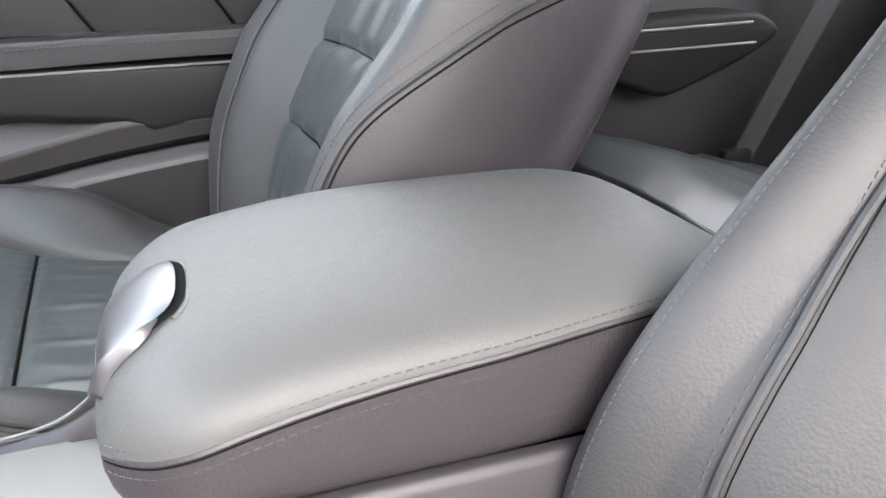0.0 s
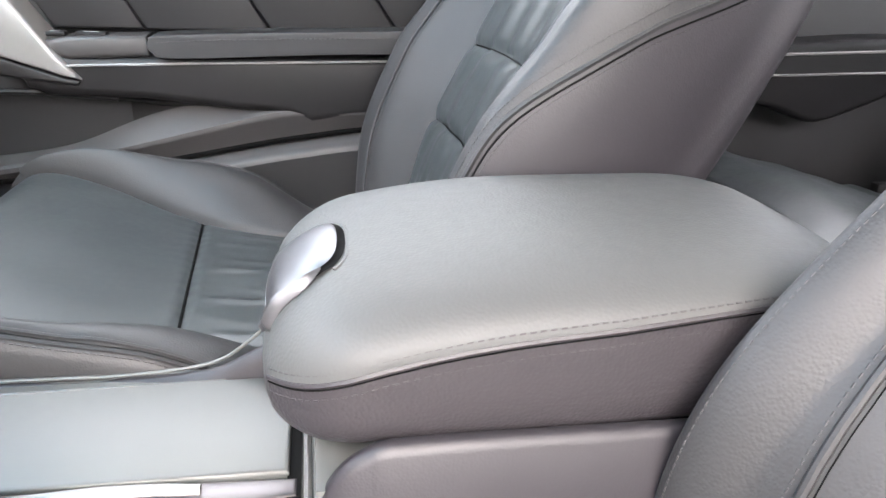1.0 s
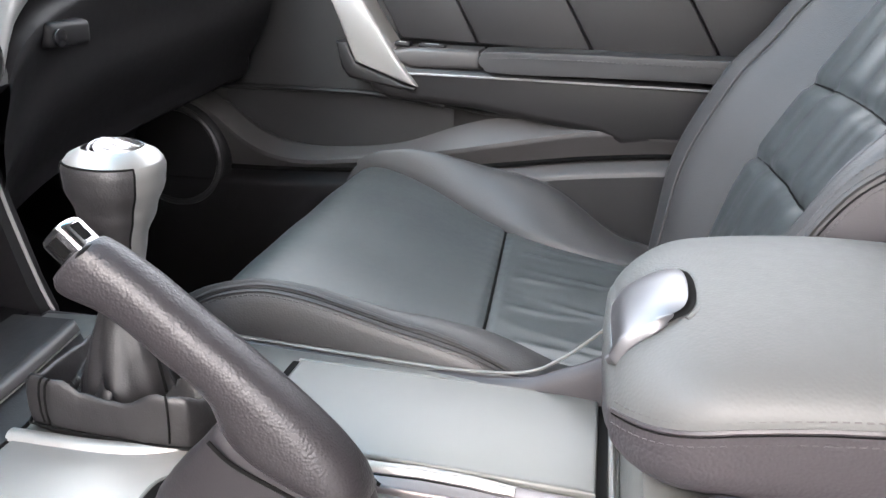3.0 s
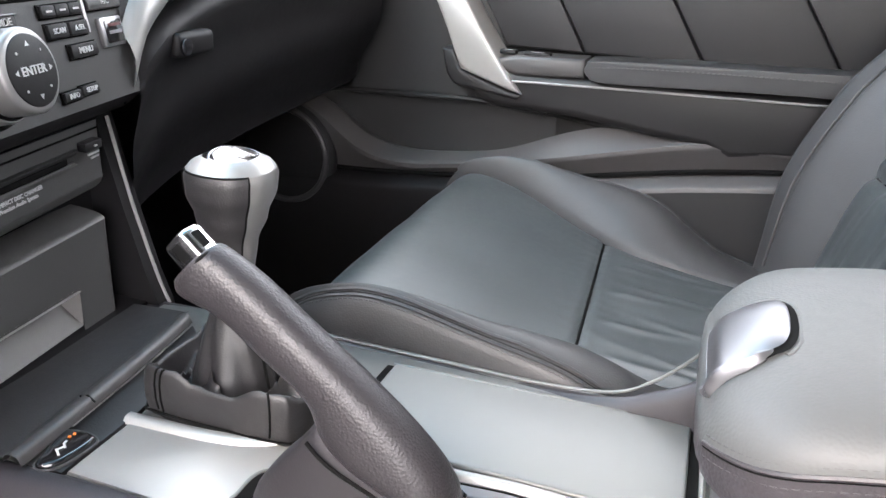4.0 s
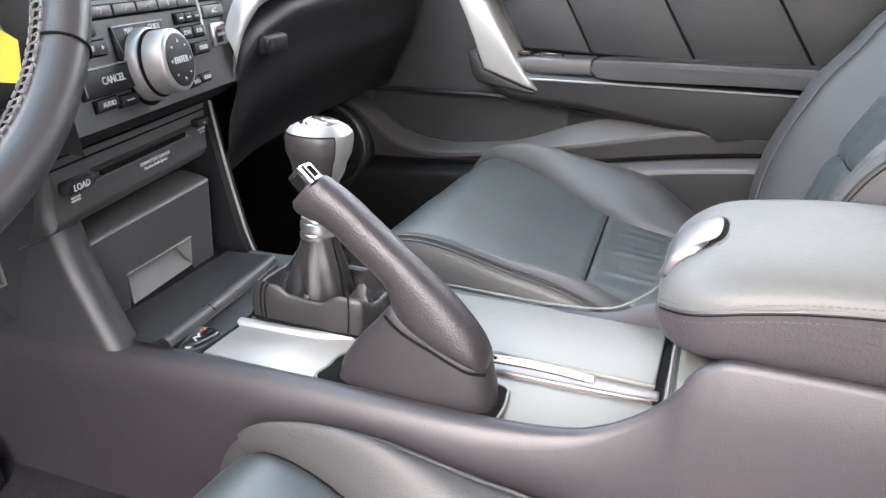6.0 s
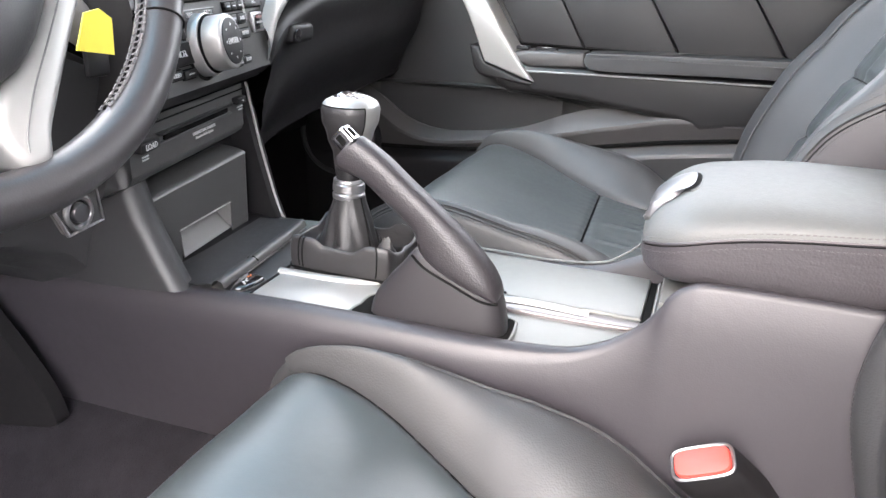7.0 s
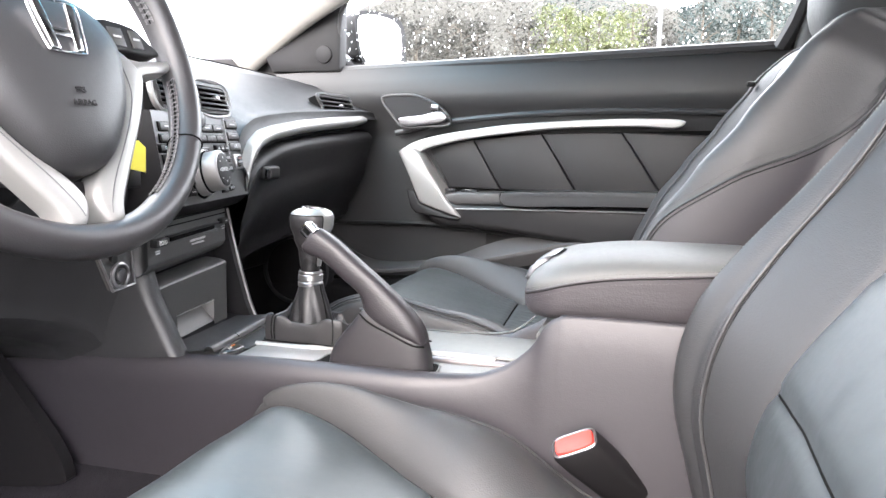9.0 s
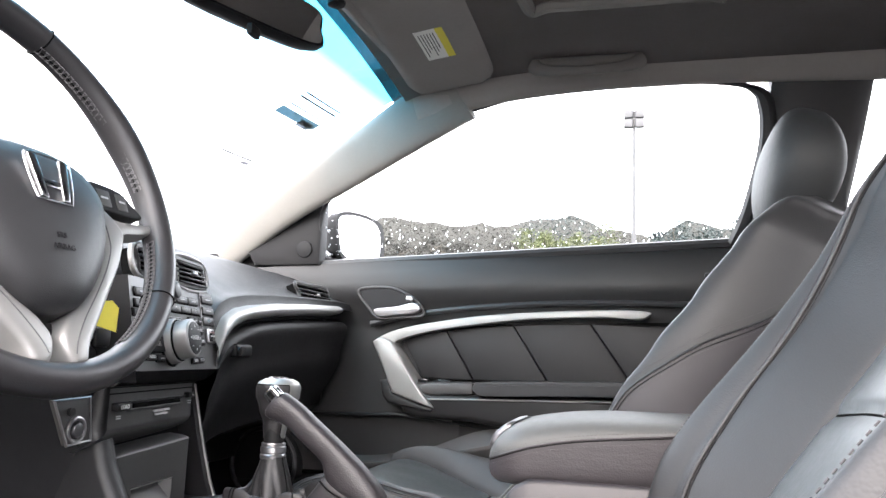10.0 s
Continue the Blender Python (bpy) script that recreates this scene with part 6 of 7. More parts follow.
part("small_print", skewed(block((0.075, 0.4915, 0.7775), (0.003, 0.001, 0.0012)), SH), WHITE_INK, changer)
for text, z in (("COMPACT DISC CHANGER", 0.7622), ("Premium Audio System", 0.7580)):
    lettering("small_print", text, 0.0040, Matrix.Translation((-0.004, 0.4990 + SKEW * -0.004 + SH, z)) @ Matrix(((0.98, 0, 0.196, 0), (0.196, 0, -0.98, 0), (0, 1, 0, 0), (0, 0, 0, 1))), changer)
for x, z, w in ((0.082, 0.7690, 0.014), (0.083, 0.7660, 0.010), (-0.113, 0.7620, 0.010), (-0.113, 0.7595, 0.010)):
    part("small_print", skewed(block((x, 0.4996, z), (w, 0.001, 0.0012)), SH), WHITE_INK, changer)
# storage bin: a front with a scooped pull, its sides rolled back
BIN_Y, BIN_K = 0.4815, 0.08


def bin_panel(x0, x1, z00, z01, z10, z11, y=0.0):
    """Face piece between x0 and x1, low and high edges z00, z01 at x0 and z10, z11 at x1."""
    return sheet(lambda u, v: V(x0 + (x1 - x0) * u, BIN_Y + BIN_K * (x0 + (x1 - x0) * u) + y, (z00 + (z10 - z00) * u) * (1 - v) + (z01 + (z11 - z01) * u) * v), 6, 6)


bin_part = part("lower_bin", bin_panel(-0.112, -0.0505, 0.640, 0.7115, 0.640, 0.7145), STACK_DARK, stack, "dark storage bin flap")
part("bin_face", bin_panel(-0.0505, 0.0415, 0.6745, 0.7145, 0.6762, 0.7185), STACK_DARK, bin_part)
part("bin_face", bin_panel(0.0415, 0.0760, 0.640, 0.7185, 0.640, 0.7200), STACK_DARK, bin_part)
part("bin_side", sheet(lambda u, v: V(0.0760 + 0.0085 * math.sin(u * 1.571), BIN_Y + BIN_K * 0.076 + 0.030 * (1 - math.cos(u * 1.571)), 0.640 + (0.0800 - 0.014 * u * u) * v), 8, 6), STACK_DARK, bin_part)
part("bin_top", sheet(lambda u, v: V(-0.112 + 0.190 * u, BIN_Y + BIN_K * (-0.112 + 0.190 * u) + 0.034 * (1 - math.cos(v * 1.571)), 0.7115 + 0.0086 * u + 0.0060 * math.sin(v * 1.571)), 10, 6), STACK_DARK, bin_part)
part("pull_back", mesh_of([V(-0.0505, BIN_Y + 0.018, 0.6745), V(0.0300, BIN_Y + 0.024, 0.6762), V(0.0415, BIN_Y + 0.004, 0.6470), V(-0.0460, BIN_Y - 0.0030, 0.6440)], [(0, 1, 2, 3)]), PULL_GREY, bin_part, "grey sloping floor of the pull")
part("pull_side", mesh_of([V(0.0415, BIN_Y + 0.0033, 0.6762), V(0.0300, BIN_Y + 0.024, 0.6762), V(0.0415, BIN_Y + 0.004, 0.6470)], [(0, 1, 2)]), PULL_GREY, bin_part, "end wall of the pull")
part("pull_side", mesh_of([V(-0.0505, BIN_Y - 0.0040, 0.6745), V(-0.0505, BIN_Y + 0.018, 0.6745), V(-0.0460, BIN_Y - 0.0030, 0.6440)], [(0, 1, 2)]), PULL_GREY, bin_part, "end wall of the pull")
part("pull_edge", ribbon([(-0.0520, BIN_Y - 0.0045, 0.6745), (0.0425, BIN_Y + 0.0028, 0.6765)], 0.0015, 0.0022, (0, 0.1, 1), cols=4), SILVER, bin_part, "bright edge of the bin pull")
part("bin_foot", slab([(-0.110, 0.628), (0.100, 0.628), (0.100, 0.6430), (-0.110, 0.6430)], "y", 0.54, 0.476), PLASTIC, bin_part)
part("bin_recess", block((0.0, 0.545, 0.690), (0.20, 0.05, 0.16)), PLASTIC, stack)
cheek_r = [(0.520, 0.83), (0.506, 0.786), (0.490, 0.721), (0.474, 0.665), (0.464, 0.640), (0.464, 0.60), (0.75, 0.60), (0.75, 0.83)]
part("cheek", slab(cheek_r, "x", 0.100, 0.122, 0.006, 3), PLASTIC, stack, "side cheek of the stack")
part("cheek_line", tube(spline([(0.110, 0.5050, 0.790), (0.110, 0.4890, 0.721), (0.111, 0.4715, 0.660), (0.111, 0.4630, 0.640)], 20), 0.0016, 6), SILVER, stack, "thin bright line on the cheek")
def cheek_y(z):
    """Front line of the stack's left cheek, running on into the knee panel."""
    return pw([(0.620, 0.412), (0.648, 0.430), (0.662, 0.438), (0.708, 0.462), (0.746, 0.474), (0.79, 0.470), (0.83, 0.462), (0.90, 0.45)], z)


def side_wall(u, v):
    """Left side of the stack: a rounded front edge, then a wall running forward above the rail."""
    y_end = 0.43 + 0.39 * max(0.0, (u - 0.2) / 0.8)
    low = pw([(0.43, 0.6480), (0.512, 0.6375), (0.667, 0.6185), (0.82, 0.596)], y_end) - 0.003
    z = 0.875 + (low - 0.875) * v
    front = cheek_y(z)
    if u < 0.2:
        a = u / 0.2 * 1.571
        return V(-0.106 - 0.014 * math.sin(a), front + 0.014 * (1 - math.cos(a)), z)
    f = (u - 0.2) / 0.8
    y = front + 0.014 + (0.82 - front) * f
    return V(-0.120 + 0.010 * ramp_of([(0, 0), (0.35, 1)], f), y, z)


part("cheek", sheet(side_wall, 50, 40), PLASTIC_SOFT, stack, "smooth side wall of the stack above the console rail", 60)
part("cheek_front", sheet(lambda u, v: V(-0.106 + 0.012 * u, cheek_y(0.875 - 0.23 * v) + 0.004 * u * u, 0.875 - 0.23 * v), 4, 30), PLASTIC_SOFT, stack, "front edge of the side wall")
# centre vents above the controls
for s in (-1, 1):
    vx = s * 0.052
    vy = stack_pt(vx, 0.937).y + 0.004
    vent(vx, vy, 0.937, 0.094, 0.032, math.atan(SKEW), "slatted centre air vent", -0.25)
    part("vent_surround", tube([(vx + x, vy + x * SKEW + z * 0.25, 0.937 + z) for x, z in smooth_outline([(-0.050, -0.019), (0.050, -0.019), (0.050, 0.019), (-0.050, 0.019)], 40)], 0.0035, 6, True), SILVER, dash, "thin silver vent surround")

# ---- steering wheel ----
wheel = thing("steering_wheel", "leather steering wheel with silver spokes and stitched rim", "steering wheel", (-0.352, 0.397, 0.973))
WC = V(-0.352, 0.397, 0.973)
w_side = V(0.99946, -0.03298, 0)
w_up = V(0.01268, 0.38410, 0.92321)
w_out = w_side.cross(w_up)      # towards the driver


def wp(x, y, out=0.0):
    return WC + w_side * x + w_up * y + w_out * out


RIM = 0.1765
rings = []
for k in range(96):
    t = 2 * math.pi * k / 96
    c, s = math.cos(t), math.sin(t)
    fat = 1 + 0.14 * math.exp(-((abs(math.degrees(math.atan2(abs(c), s))) - 62) / 16) ** 2)
    rings.append(oval(wp(RIM * c, RIM * s, 0.0), w_side * c + w_up * s, w_out, 0.0134 * fat, 0.0158 * fat, 20))
rings.append(rings[0])
bm = loft(rings, False)
bmesh.ops.remove_doubles(bm, verts=bm.verts, dist=1e-7)
rim = part("rim", bm, WHEEL_LEATHER, wheel, "black leather rim")
for a0, a1 in ((-62, -12), (8, 66), (114, 172), (192, 242)):
    rows = []
    for inset, out in ((0.0138, -0.0035), (0.0138, 0.0045)):
        rows.append([wp((RIM - inset) * math.cos(radians(a0 + (a1 - a0) * k / 60)), (RIM - inset) * math.sin(radians(a0 + (a1 - a0) * k / 60)), out) for k in range(61)])
    part("lacing", joined(*[stitches(row, 0.0062, 0.0044, 0.0008, w_out) for row in rows]), THREAD_PALE, rim, "pale lacing along the inside of the rim")
    part("lacing_seam", tube([a.lerp(b, 0.5) for a, b in zip(*rows)], 0.0008, 5), BLACK_GAP, rim)
    cross = []
    for k in range(1, 60, 1):
        p, q = rows[0][k], rows[1][k + 1 if k % 2 else k - 1]
        cross.append(tube([p, p.lerp(q, 0.5) - (p - WC).normalized() * 0.0008, q], 0.00045, 4))
    part("lacing", joined(*cross), THREAD_PALE, rim)
for a in (-34, 66, 114, 214):
    c, s = math.cos(radians(a)), math.sin(radians(a))
    part("rim_seam", tube(oval(wp(RIM * c, RIM * s), w_side * c + w_up * s, w_out, 0.0140, 0.0163, 20), 0.0008, 5, True), BLACK_GAP, rim)
# airbag cover
HUB = -0.052
half_cover = [(0.0, 0.0755), (0.030, 0.0740), (0.058, 0.0660), (0.074, 0.0520), (0.0815, 0.0340), (0.078, 0.0100), (0.068, -0.0180), (0.052, -0.0420), (0.036, -0.0600), (0.020, -0.0705), (0.0, -0.0735)]
cover = smooth_outline(half_cover + [(-x, y) for x, y in half_cover[-2:0:-1]], 80)
rings = [[wp(x * g, HUB + y * g, o) for x, y in cover] for o, g in ((-0.04, 0.98), (0.002, 1.0), (0.010, 0.985), (0.017, 0.945), (0.023, 0.86), (0.028, 0.70), (0.031, 0.45), (0.0325, 0.2))]
hub = part("airbag_cover", loft(rings), PLASTIC_SOFT, wheel, "smooth black airbag cover", 70)
lm = Matrix(((w_side.x, w_up.x, w_out.x, 0), (w_side.y, w_up.y, w_out.y, 0), (w_side.z, w_up.z, w_out.z, 0), (0, 0, 0, 1)))
for text, y in (("SRS", -0.0690), ("AIRBAG", -0.0790)):
    lettering("lettering", text, 0.0066, Matrix.Translation(wp(-0.001, y, 0.0330)) @ lm, hub, PLASTIC)
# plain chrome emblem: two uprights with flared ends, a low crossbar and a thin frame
EO = 0.0335
emb = smooth_outline([(-0.0225, -0.001), (-0.010, 0.001), (0.010, 0.001), (0.0225, -0.001), (0.0235, -0.012), (0.0190, -0.036), (0.0140, -0.0395), (-0.0140, -0.0395), (-0.0190, -0.036), (-0.0235, -0.012)], 60)
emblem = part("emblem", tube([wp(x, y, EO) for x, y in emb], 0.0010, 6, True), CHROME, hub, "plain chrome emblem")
for s in (-1, 1):
    upright = [(s * x, y) for x, y in ((0.0125, -0.0005), (0.0205, -0.0015), (0.0190, -0.012), (0.0165, -0.0270), (0.0150, -0.0375), (0.0075, -0.0385), (0.0085, -0.0270), (0.0100, -0.0140))]
    bm = slab(upright, "z", 0.0, 0.0030, 0.0010, 2)
    bmesh.ops.transform(bm, matrix=Matrix.Translation(wp(0, 0, EO - 0.001)) @ lm, verts=bm.verts)
    part("emblem_bar", bm, CHROME, emblem)
bm = slab([(-0.0100, -0.0215), (0.0100, -0.0215), (0.0090, -0.0275), (-0.0090, -0.0275)], "z", 0.0, 0.0026, 0.0008, 2)
bmesh.ops.transform(bm, matrix=Matrix.Translation(wp(0, 0, EO - 0.001)) @ lm, verts=bm.verts)
part("emblem_bar", bm, CHROME, emblem)
# silver spokes: each side a slim arm with switches above and a long leg to the foot of the rim
for s in (-1, 1):
    leg_o = [(s * x, y) for x, y in ((0.086, -0.014), (0.098, -0.019), (0.112, -0.036), (0.104, -0.056), (0.090, -0.078), (0.068, -0.106), (0.046, -0.134), (0.034, -0.150), (0.027, -0.164), (0.014, -0.165), (0.006, -0.154), (0.005, -0.142), (0.016, -0.126), (0.034, -0.112), (0.052, -0.094), (0.068, -0.070), (0.077, -0.045), (0.079, -0.025))]
    bm = slab(smooth_outline(leg_o, 84), "z", -0.012, 0.009, 0.006, 3)
    bmesh.ops.transform(bm, matrix=Matrix.Translation(WC) @ lm, verts=bm.verts)
    spoke = part("lower_spoke", bm, SILVER, wheel, "satin silver lower spoke")
    inner = spline([wp(s * x, y, 0.0092) for x, y in ((0.086, -0.030), (0.086, -0.055), (0.072, -0.080), (0.052, -0.105), (0.032, -0.128), (0.018, -0.148), (0.014, -0.158))], 24)
    part("spoke_crease", tube(inner, 0.0005, 5), STACK_GREY, spoke)
    arm_o = [(s * x, y) for x, y in ((0.080, -0.016), (0.120, -0.0195), (0.166, -0.0150), (0.168, -0.0240), (0.150, -0.0290), (0.124, -0.0330), (0.104, -0.0420), (0.082, -0.040))]
    bm = slab(arm_o, "z", -0.018, 0.003, 0.004, 2)
    bmesh.ops.transform(bm, matrix=Matrix.Translation(WC) @ lm, verts=bm.verts)
    sp = part("side_spoke", bm, SILVER, wheel, "silver side spoke")
    pad_o = smooth_outline([(s * x, y) for x, y in ((0.078, 0.010), (0.100, 0.0125), (0.122, 0.0095), (0.134, 0.0), (0.147, -0.0130), (0.128, -0.0165), (0.100, -0.0155), (0.078, -0.0150))], 48)
    bm = slab(pad_o, "z", -0.014, 0.0075, 0.004, 3)
    bmesh.ops.transform(bm, matrix=Matrix.Translation(WC) @ lm, verts=bm.verts)
    sw = part("switch_pad", bm, PLASTIC, sp, "black switch pad")
    for x, w in ((0.095, 0.017), (0.119, 0.014)):
        bm = block((s * x, -0.0030, 0.0080), (w, 0.0170, 0.0016), 0.0007)
        bmesh.ops.transform(bm, matrix=Matrix.Translation(WC) @ lm, verts=bm.verts)
        part("switch", bm, STACK_DARK, sw)
        bm = block((s * x, -0.0030, 0.0090), (w * 0.55, 0.0018, 0.0006))
        bmesh.ops.transform(bm, matrix=Matrix.Translation(WC) @ lm, verts=bm.verts)
        part("mark", bm, WHITE_INK, sw)
lower_gap = [(-0.010, -0.128), (0.010, -0.128), (0.005, -0.150), (-0.005, -0.150)]
bm = slab(lower_gap, "z", -0.020, -0.004)
bmesh.ops.transform(bm, matrix=Matrix.Translation(WC) @ lm, verts=bm.verts)
part("spoke_web", bm, PLASTIC, wheel, "dark web between the lower spokes")
part("back_cover", joined(disc(wp(0, -0.05, -0.065), w_out, 0.060, 0.05, 32, 0.01), disc(wp(0, -0.05, -0.20), w_out, 0.045, 0.16, 28)), PLASTIC, wheel, "black wheel back cover")

# steering column shroud and key with tag
column = thing("steering_column", "black steering column shroud behind the wheel", "steering column", (-0.365, 0.5, 0.8))
part("shroud", block(wp(0, -0.06, -0.16), (0.11, 0.15, 0.11), 0.025, 3, lm.to_3x3() @ Matrix.Rotation(radians(90), 3, 'X')), PLASTIC, column, "black shroud")
part("stalk", tube([wp(0.04, -0.04, -0.09), wp(0.12, -0.03, -0.08)], 0.007, 10), PLASTIC, column, "wiper stalk")
knee = thing("knee_panel", "black lower dash panel under the steering wheel", "panel", (-0.35, 0.55, 0.7), kind="structure")


part("panel", sheet(lambda u, v: V(-0.68 + 0.572 * u, 0.64 - 0.02 * math.sin(u * 3.1) + 0.05 * v * v, 0.875 - 0.25 * v), 20, 20), PLASTIC, knee, "black knee panel")
key_tag = thing("key_tag", "yellow paper tag hanging from the ignition key", "tag", (-0.20, 0.42, 0.87))
part("tag", slab([(-0.200, 0.858), (-0.166, 0.852), (-0.165, 0.877), (-0.176, 0.884), (-0.190, 0.882)], "y", 0.430, 0.4285), YELLOW, key_tag, "creased yellow paper")
part("key", block((-0.172, 0.440, 0.846), (0.022, 0.006, 0.020), 0.003), PLASTIC, key_tag, "black key head")
part("string", tube([(-0.200, 0.430, 0.898), (-0.196, 0.436, 0.912), (-0.190, 0.445, 0.915)], 0.0008, 5), WHITE_INK, key_tag)

# small metal bracket hanging below the column
bracket = thing("metal_bracket", "bare metal bracket with a round socket under the dash", "bracket", (-0.245, 0.40, 0.75))
plate_o = [(-0.275, 0.788), (-0.230, 0.790), (-0.224, 0.750), (-0.2546, 0.7475)]
plate = part("plate", slab(plate_o, "y", 0.406, 0.401, 0.001), STACK_DARK, bracket, "dark metal plate")
part("rim", tube([(x, 0.4005, z) for x, z in plate_o], 0.0014, 8, True), SATIN, plate, "bright folded rim")
socket = part("socket", tube(oval((-0.2450, 0.400, 0.7610), (1, 0, 0), (0, 0, 1), 0.0105, 0.0105, 36), 0.0022, 8, True), SATIN, bracket, "round bright ring")
part("socket_core", disc((-0.2450, 0.401, 0.7610), (0, -1, 0), 0.0068, 0.005, 28, 0.002), DARK_STEEL, socket)
part("bolt", disc((-0.255, 0.400, 0.7775), (0, -1, 0), 0.004, 0.003, 12), PLASTIC, bracket, "small bolt")

# footwell bolster beside the pedals
solo("footwell_panel", loft([[V(-0.13 - 0.004 * k, y, z) for y, z in smooth_outline([(0.70, 0.66), (0.60, 0.56), (0.565, 0.505), (0.58, 0.485), (0.70, 0.47), (0.80, 0.50), (0.80, 0.66)], 40)] for k in range(5)]), PLASTIC, "dark moulded footwell side panel", "panel", kind="structure")

# ---- roof fittings ----
visor = thing("sun_visor", "folded grey sun visor with a warning label", "sun visor", (0.36, 0.28, 1.36))


def visor_at(u, v, low):
    x = 0.13 + 0.40 * u
    end = max(0.0, (u - 0.84) / 0.16)
    y = 0.253 + 0.165 * (0.5 - v) * (1 - 0.985 * end ** 3) ** (1 / 3)
    r = min(u, 1 - u) * 0.40
    e = min(1.0, min(r / 0.02, min(v, 1 - v) * 0.165 / 0.02))
    return V(x, y, roof_z(x, y) - 0.006 - (0.010 * math.sqrt(max(e, 0)) if low else -0.004))


part("board", joined(sheet(lambda u, v: visor_at(u, v, True), 40, 24), sheet(lambda u, v: visor_at(u, v, False), 40, 24)), HEADLINER, visor, "grey cloth visor board")
lab = thing("warning_label", "white and yellow warning label stuck on the visor", "label", (0.40, 0.22, 1.35))


def label_strip(name, u0, u1, v0, v1, mat, drop=0.0012):
    return part(name, sheet(lambda u, v: visor_at(u0 + (u1 - u0) * u, v0 + (v1 - v0) * v, True) - V(0, 0, drop), 8, 4), mat, lab)


PAPER = material("white_label_paper", (0.78, 0.77, 0.72), 0.6, vary=0.04)
INK = material("dark_print", (0.05, 0.05, 0.05), 0.7)
label_strip("paper", 0.40, 0.66, 0.40, 0.62, PAPER)
label_strip("yellow_edge", 0.40, 0.66, 0.62, 0.70, YELLOW)
for k in range(6):
    label_strip("print_bar", 0.43, 0.63 - 0.03 * (k % 3), 0.43 + 0.03 * k, 0.44 + 0.03 * k, INK, 0.0016)
part("pivot", disc((0.15, 0.345, roof_z(0.15, 0.345) - 0.002), (0, 0, -1), 0.014, 0.016, 20, 0.004), PLASTIC, visor, "visor pivot")

GRAB = material("grey_handle_plastic", (0.15, 0.14, 0.13), 0.8, grain=900, grain_depth=0.3, vary=0.06, spec=0.2)
grab = thing("grab_handle", "grey moulded grab handle above the door window", "grab handle", (0.5, 0.0, 1.38))
gp = spline([(0.477, 0.095, 1.372), (0.470, 0.085, 1.362), (0.457, 0.060, 1.352), (0.452, 0.0, 1.348), (0.455, -0.06, 1.352), (0.468, -0.085, 1.362), (0.477, -0.095, 1.372)], 40)
part("bar", tube(gp, [0.011 + 0.003 * math.cos(k / 40 * 6.28) for k in range(41)], 12, flat=0.75), GRAB, grab, "grey handle bar")
part("mount", block((0.495, 0.0, 1.380), (0.03, 0.20, 0.016), 0.007, 3), GRAB, grab)

mirror = thing("rear_view_mirror", "black rear view mirror hanging inside the windscreen", "mirror", (0.0, 0.40, 1.30))
mo = [(x, z) for x, z in smooth_outline([(-0.115, 0.0), (-0.11, 0.030), (0.0, 0.036), (0.11, 0.030), (0.118, 0.0), (0.11, -0.030), (0.0, -0.036), (-0.11, -0.030)], 60)]
MM = Matrix.Translation((0.0, 0.400, 1.292)) @ Matrix.Rotation(radians(-24), 4, 'Z') @ Matrix.Rotation(radians(-8), 4, 'X')
rings = [[MM @ V(x * g, y, z * g) for x, z in mo] for y, g in ((-0.012, 0.97), (-0.008, 1.0), (0.004, 1.0), (0.016, 0.92), (0.026, 0.6))]
part("shell", loft(rings), PLASTIC, mirror, "black mirror shell")
MIRROR = material("mirror_silver", (0.9, 0.9, 0.9), 0.03, metal=1.0, vary=0.0)
part("mirror_glass", mesh_of([MM @ V(x * 0.93, -0.0135, z * 0.90) for x, z in mo], [tuple(range(60))]), MIRROR, mirror, "mirror glass")
part("stalk", tube([MM @ V(0, 0.02, 0.01), (0.0, 0.455, 1.325)], 0.008, 10), PLASTIC, mirror, "mirror stalk")
part("lever", block(MM @ V(0, -0.005, -0.045), (0.025, 0.010, 0.016), 0.004), PLASTIC, mirror, "dimming lever")

# stickers on the windscreen
sticker = thing("windscreen_sticker", "faded inspection sticker on the windscreen", "sticker", (0.45, 0.55, 1.28))


def on_screen(name, u0, u1, v0, v1, mat, parent, drop=0.002):
    return part(name, sheet(lambda u, v: screen_at(u0 + (u1 - u0) * u, v0 + (v1 - v0) * v) + V(0, -drop * 0.4, -drop), 6, 4), mat, parent)


PALE_BLUE = glass("pale_blue_film", (0.030, 0.052, 0.062))
GREY_PRINT = glass("grey_film", (0.046, 0.046, 0.050))
for v0, v1, mat in ((0.80, 0.806, GREY_PRINT), (0.815, 0.820, GREY_PRINT), (0.735, 0.760, PALE_BLUE), (0.772, 0.776, GREY_PRINT)):
    on_screen("print_bar", 0.835, 0.945, v0, v1, mat, sticker)
on_screen("print_bar", 0.90, 0.935, 0.728, 0.752, GREY_PRINT, sticker, 0.003)
tag2 = thing("registration_sticker", "small grey sticker on the windscreen", "sticker", (0.5, 0.7, 1.2))
on_screen("print_bar", 0.855, 0.935, 0.565, 0.572, GREY_PRINT, tag2)
on_screen("print_bar", 0.915, 0.935, 0.548, 0.560, GREY_PRINT, tag2, 0.003)

# seat belt on the pillar behind the passenger door
belt = thing("seat_belt", "grey seat belt webbing hanging by the door pillar", "seat belt", (0.62, -0.40, 0.5))
part("webbing", sheet(lambda u, v: V(0.615 - 0.055 * v + 0.045 * (u - 0.5) * 0.3, -0.41 + 0.046 * (u - 0.5), 0.45 + 0.80 * v), 4, 24), WEBBING, belt, "woven webbing")
part("anchor", block((0.572, -0.405, 1.245), (0.02, 0.05, 0.04), 0.008), PLASTIC, belt, "belt anchor")
part("belt_guide", block((0.545, -0.208, 0.997), (0.008, 0.014, 0.009), 0.003), PLASTIC, belt)

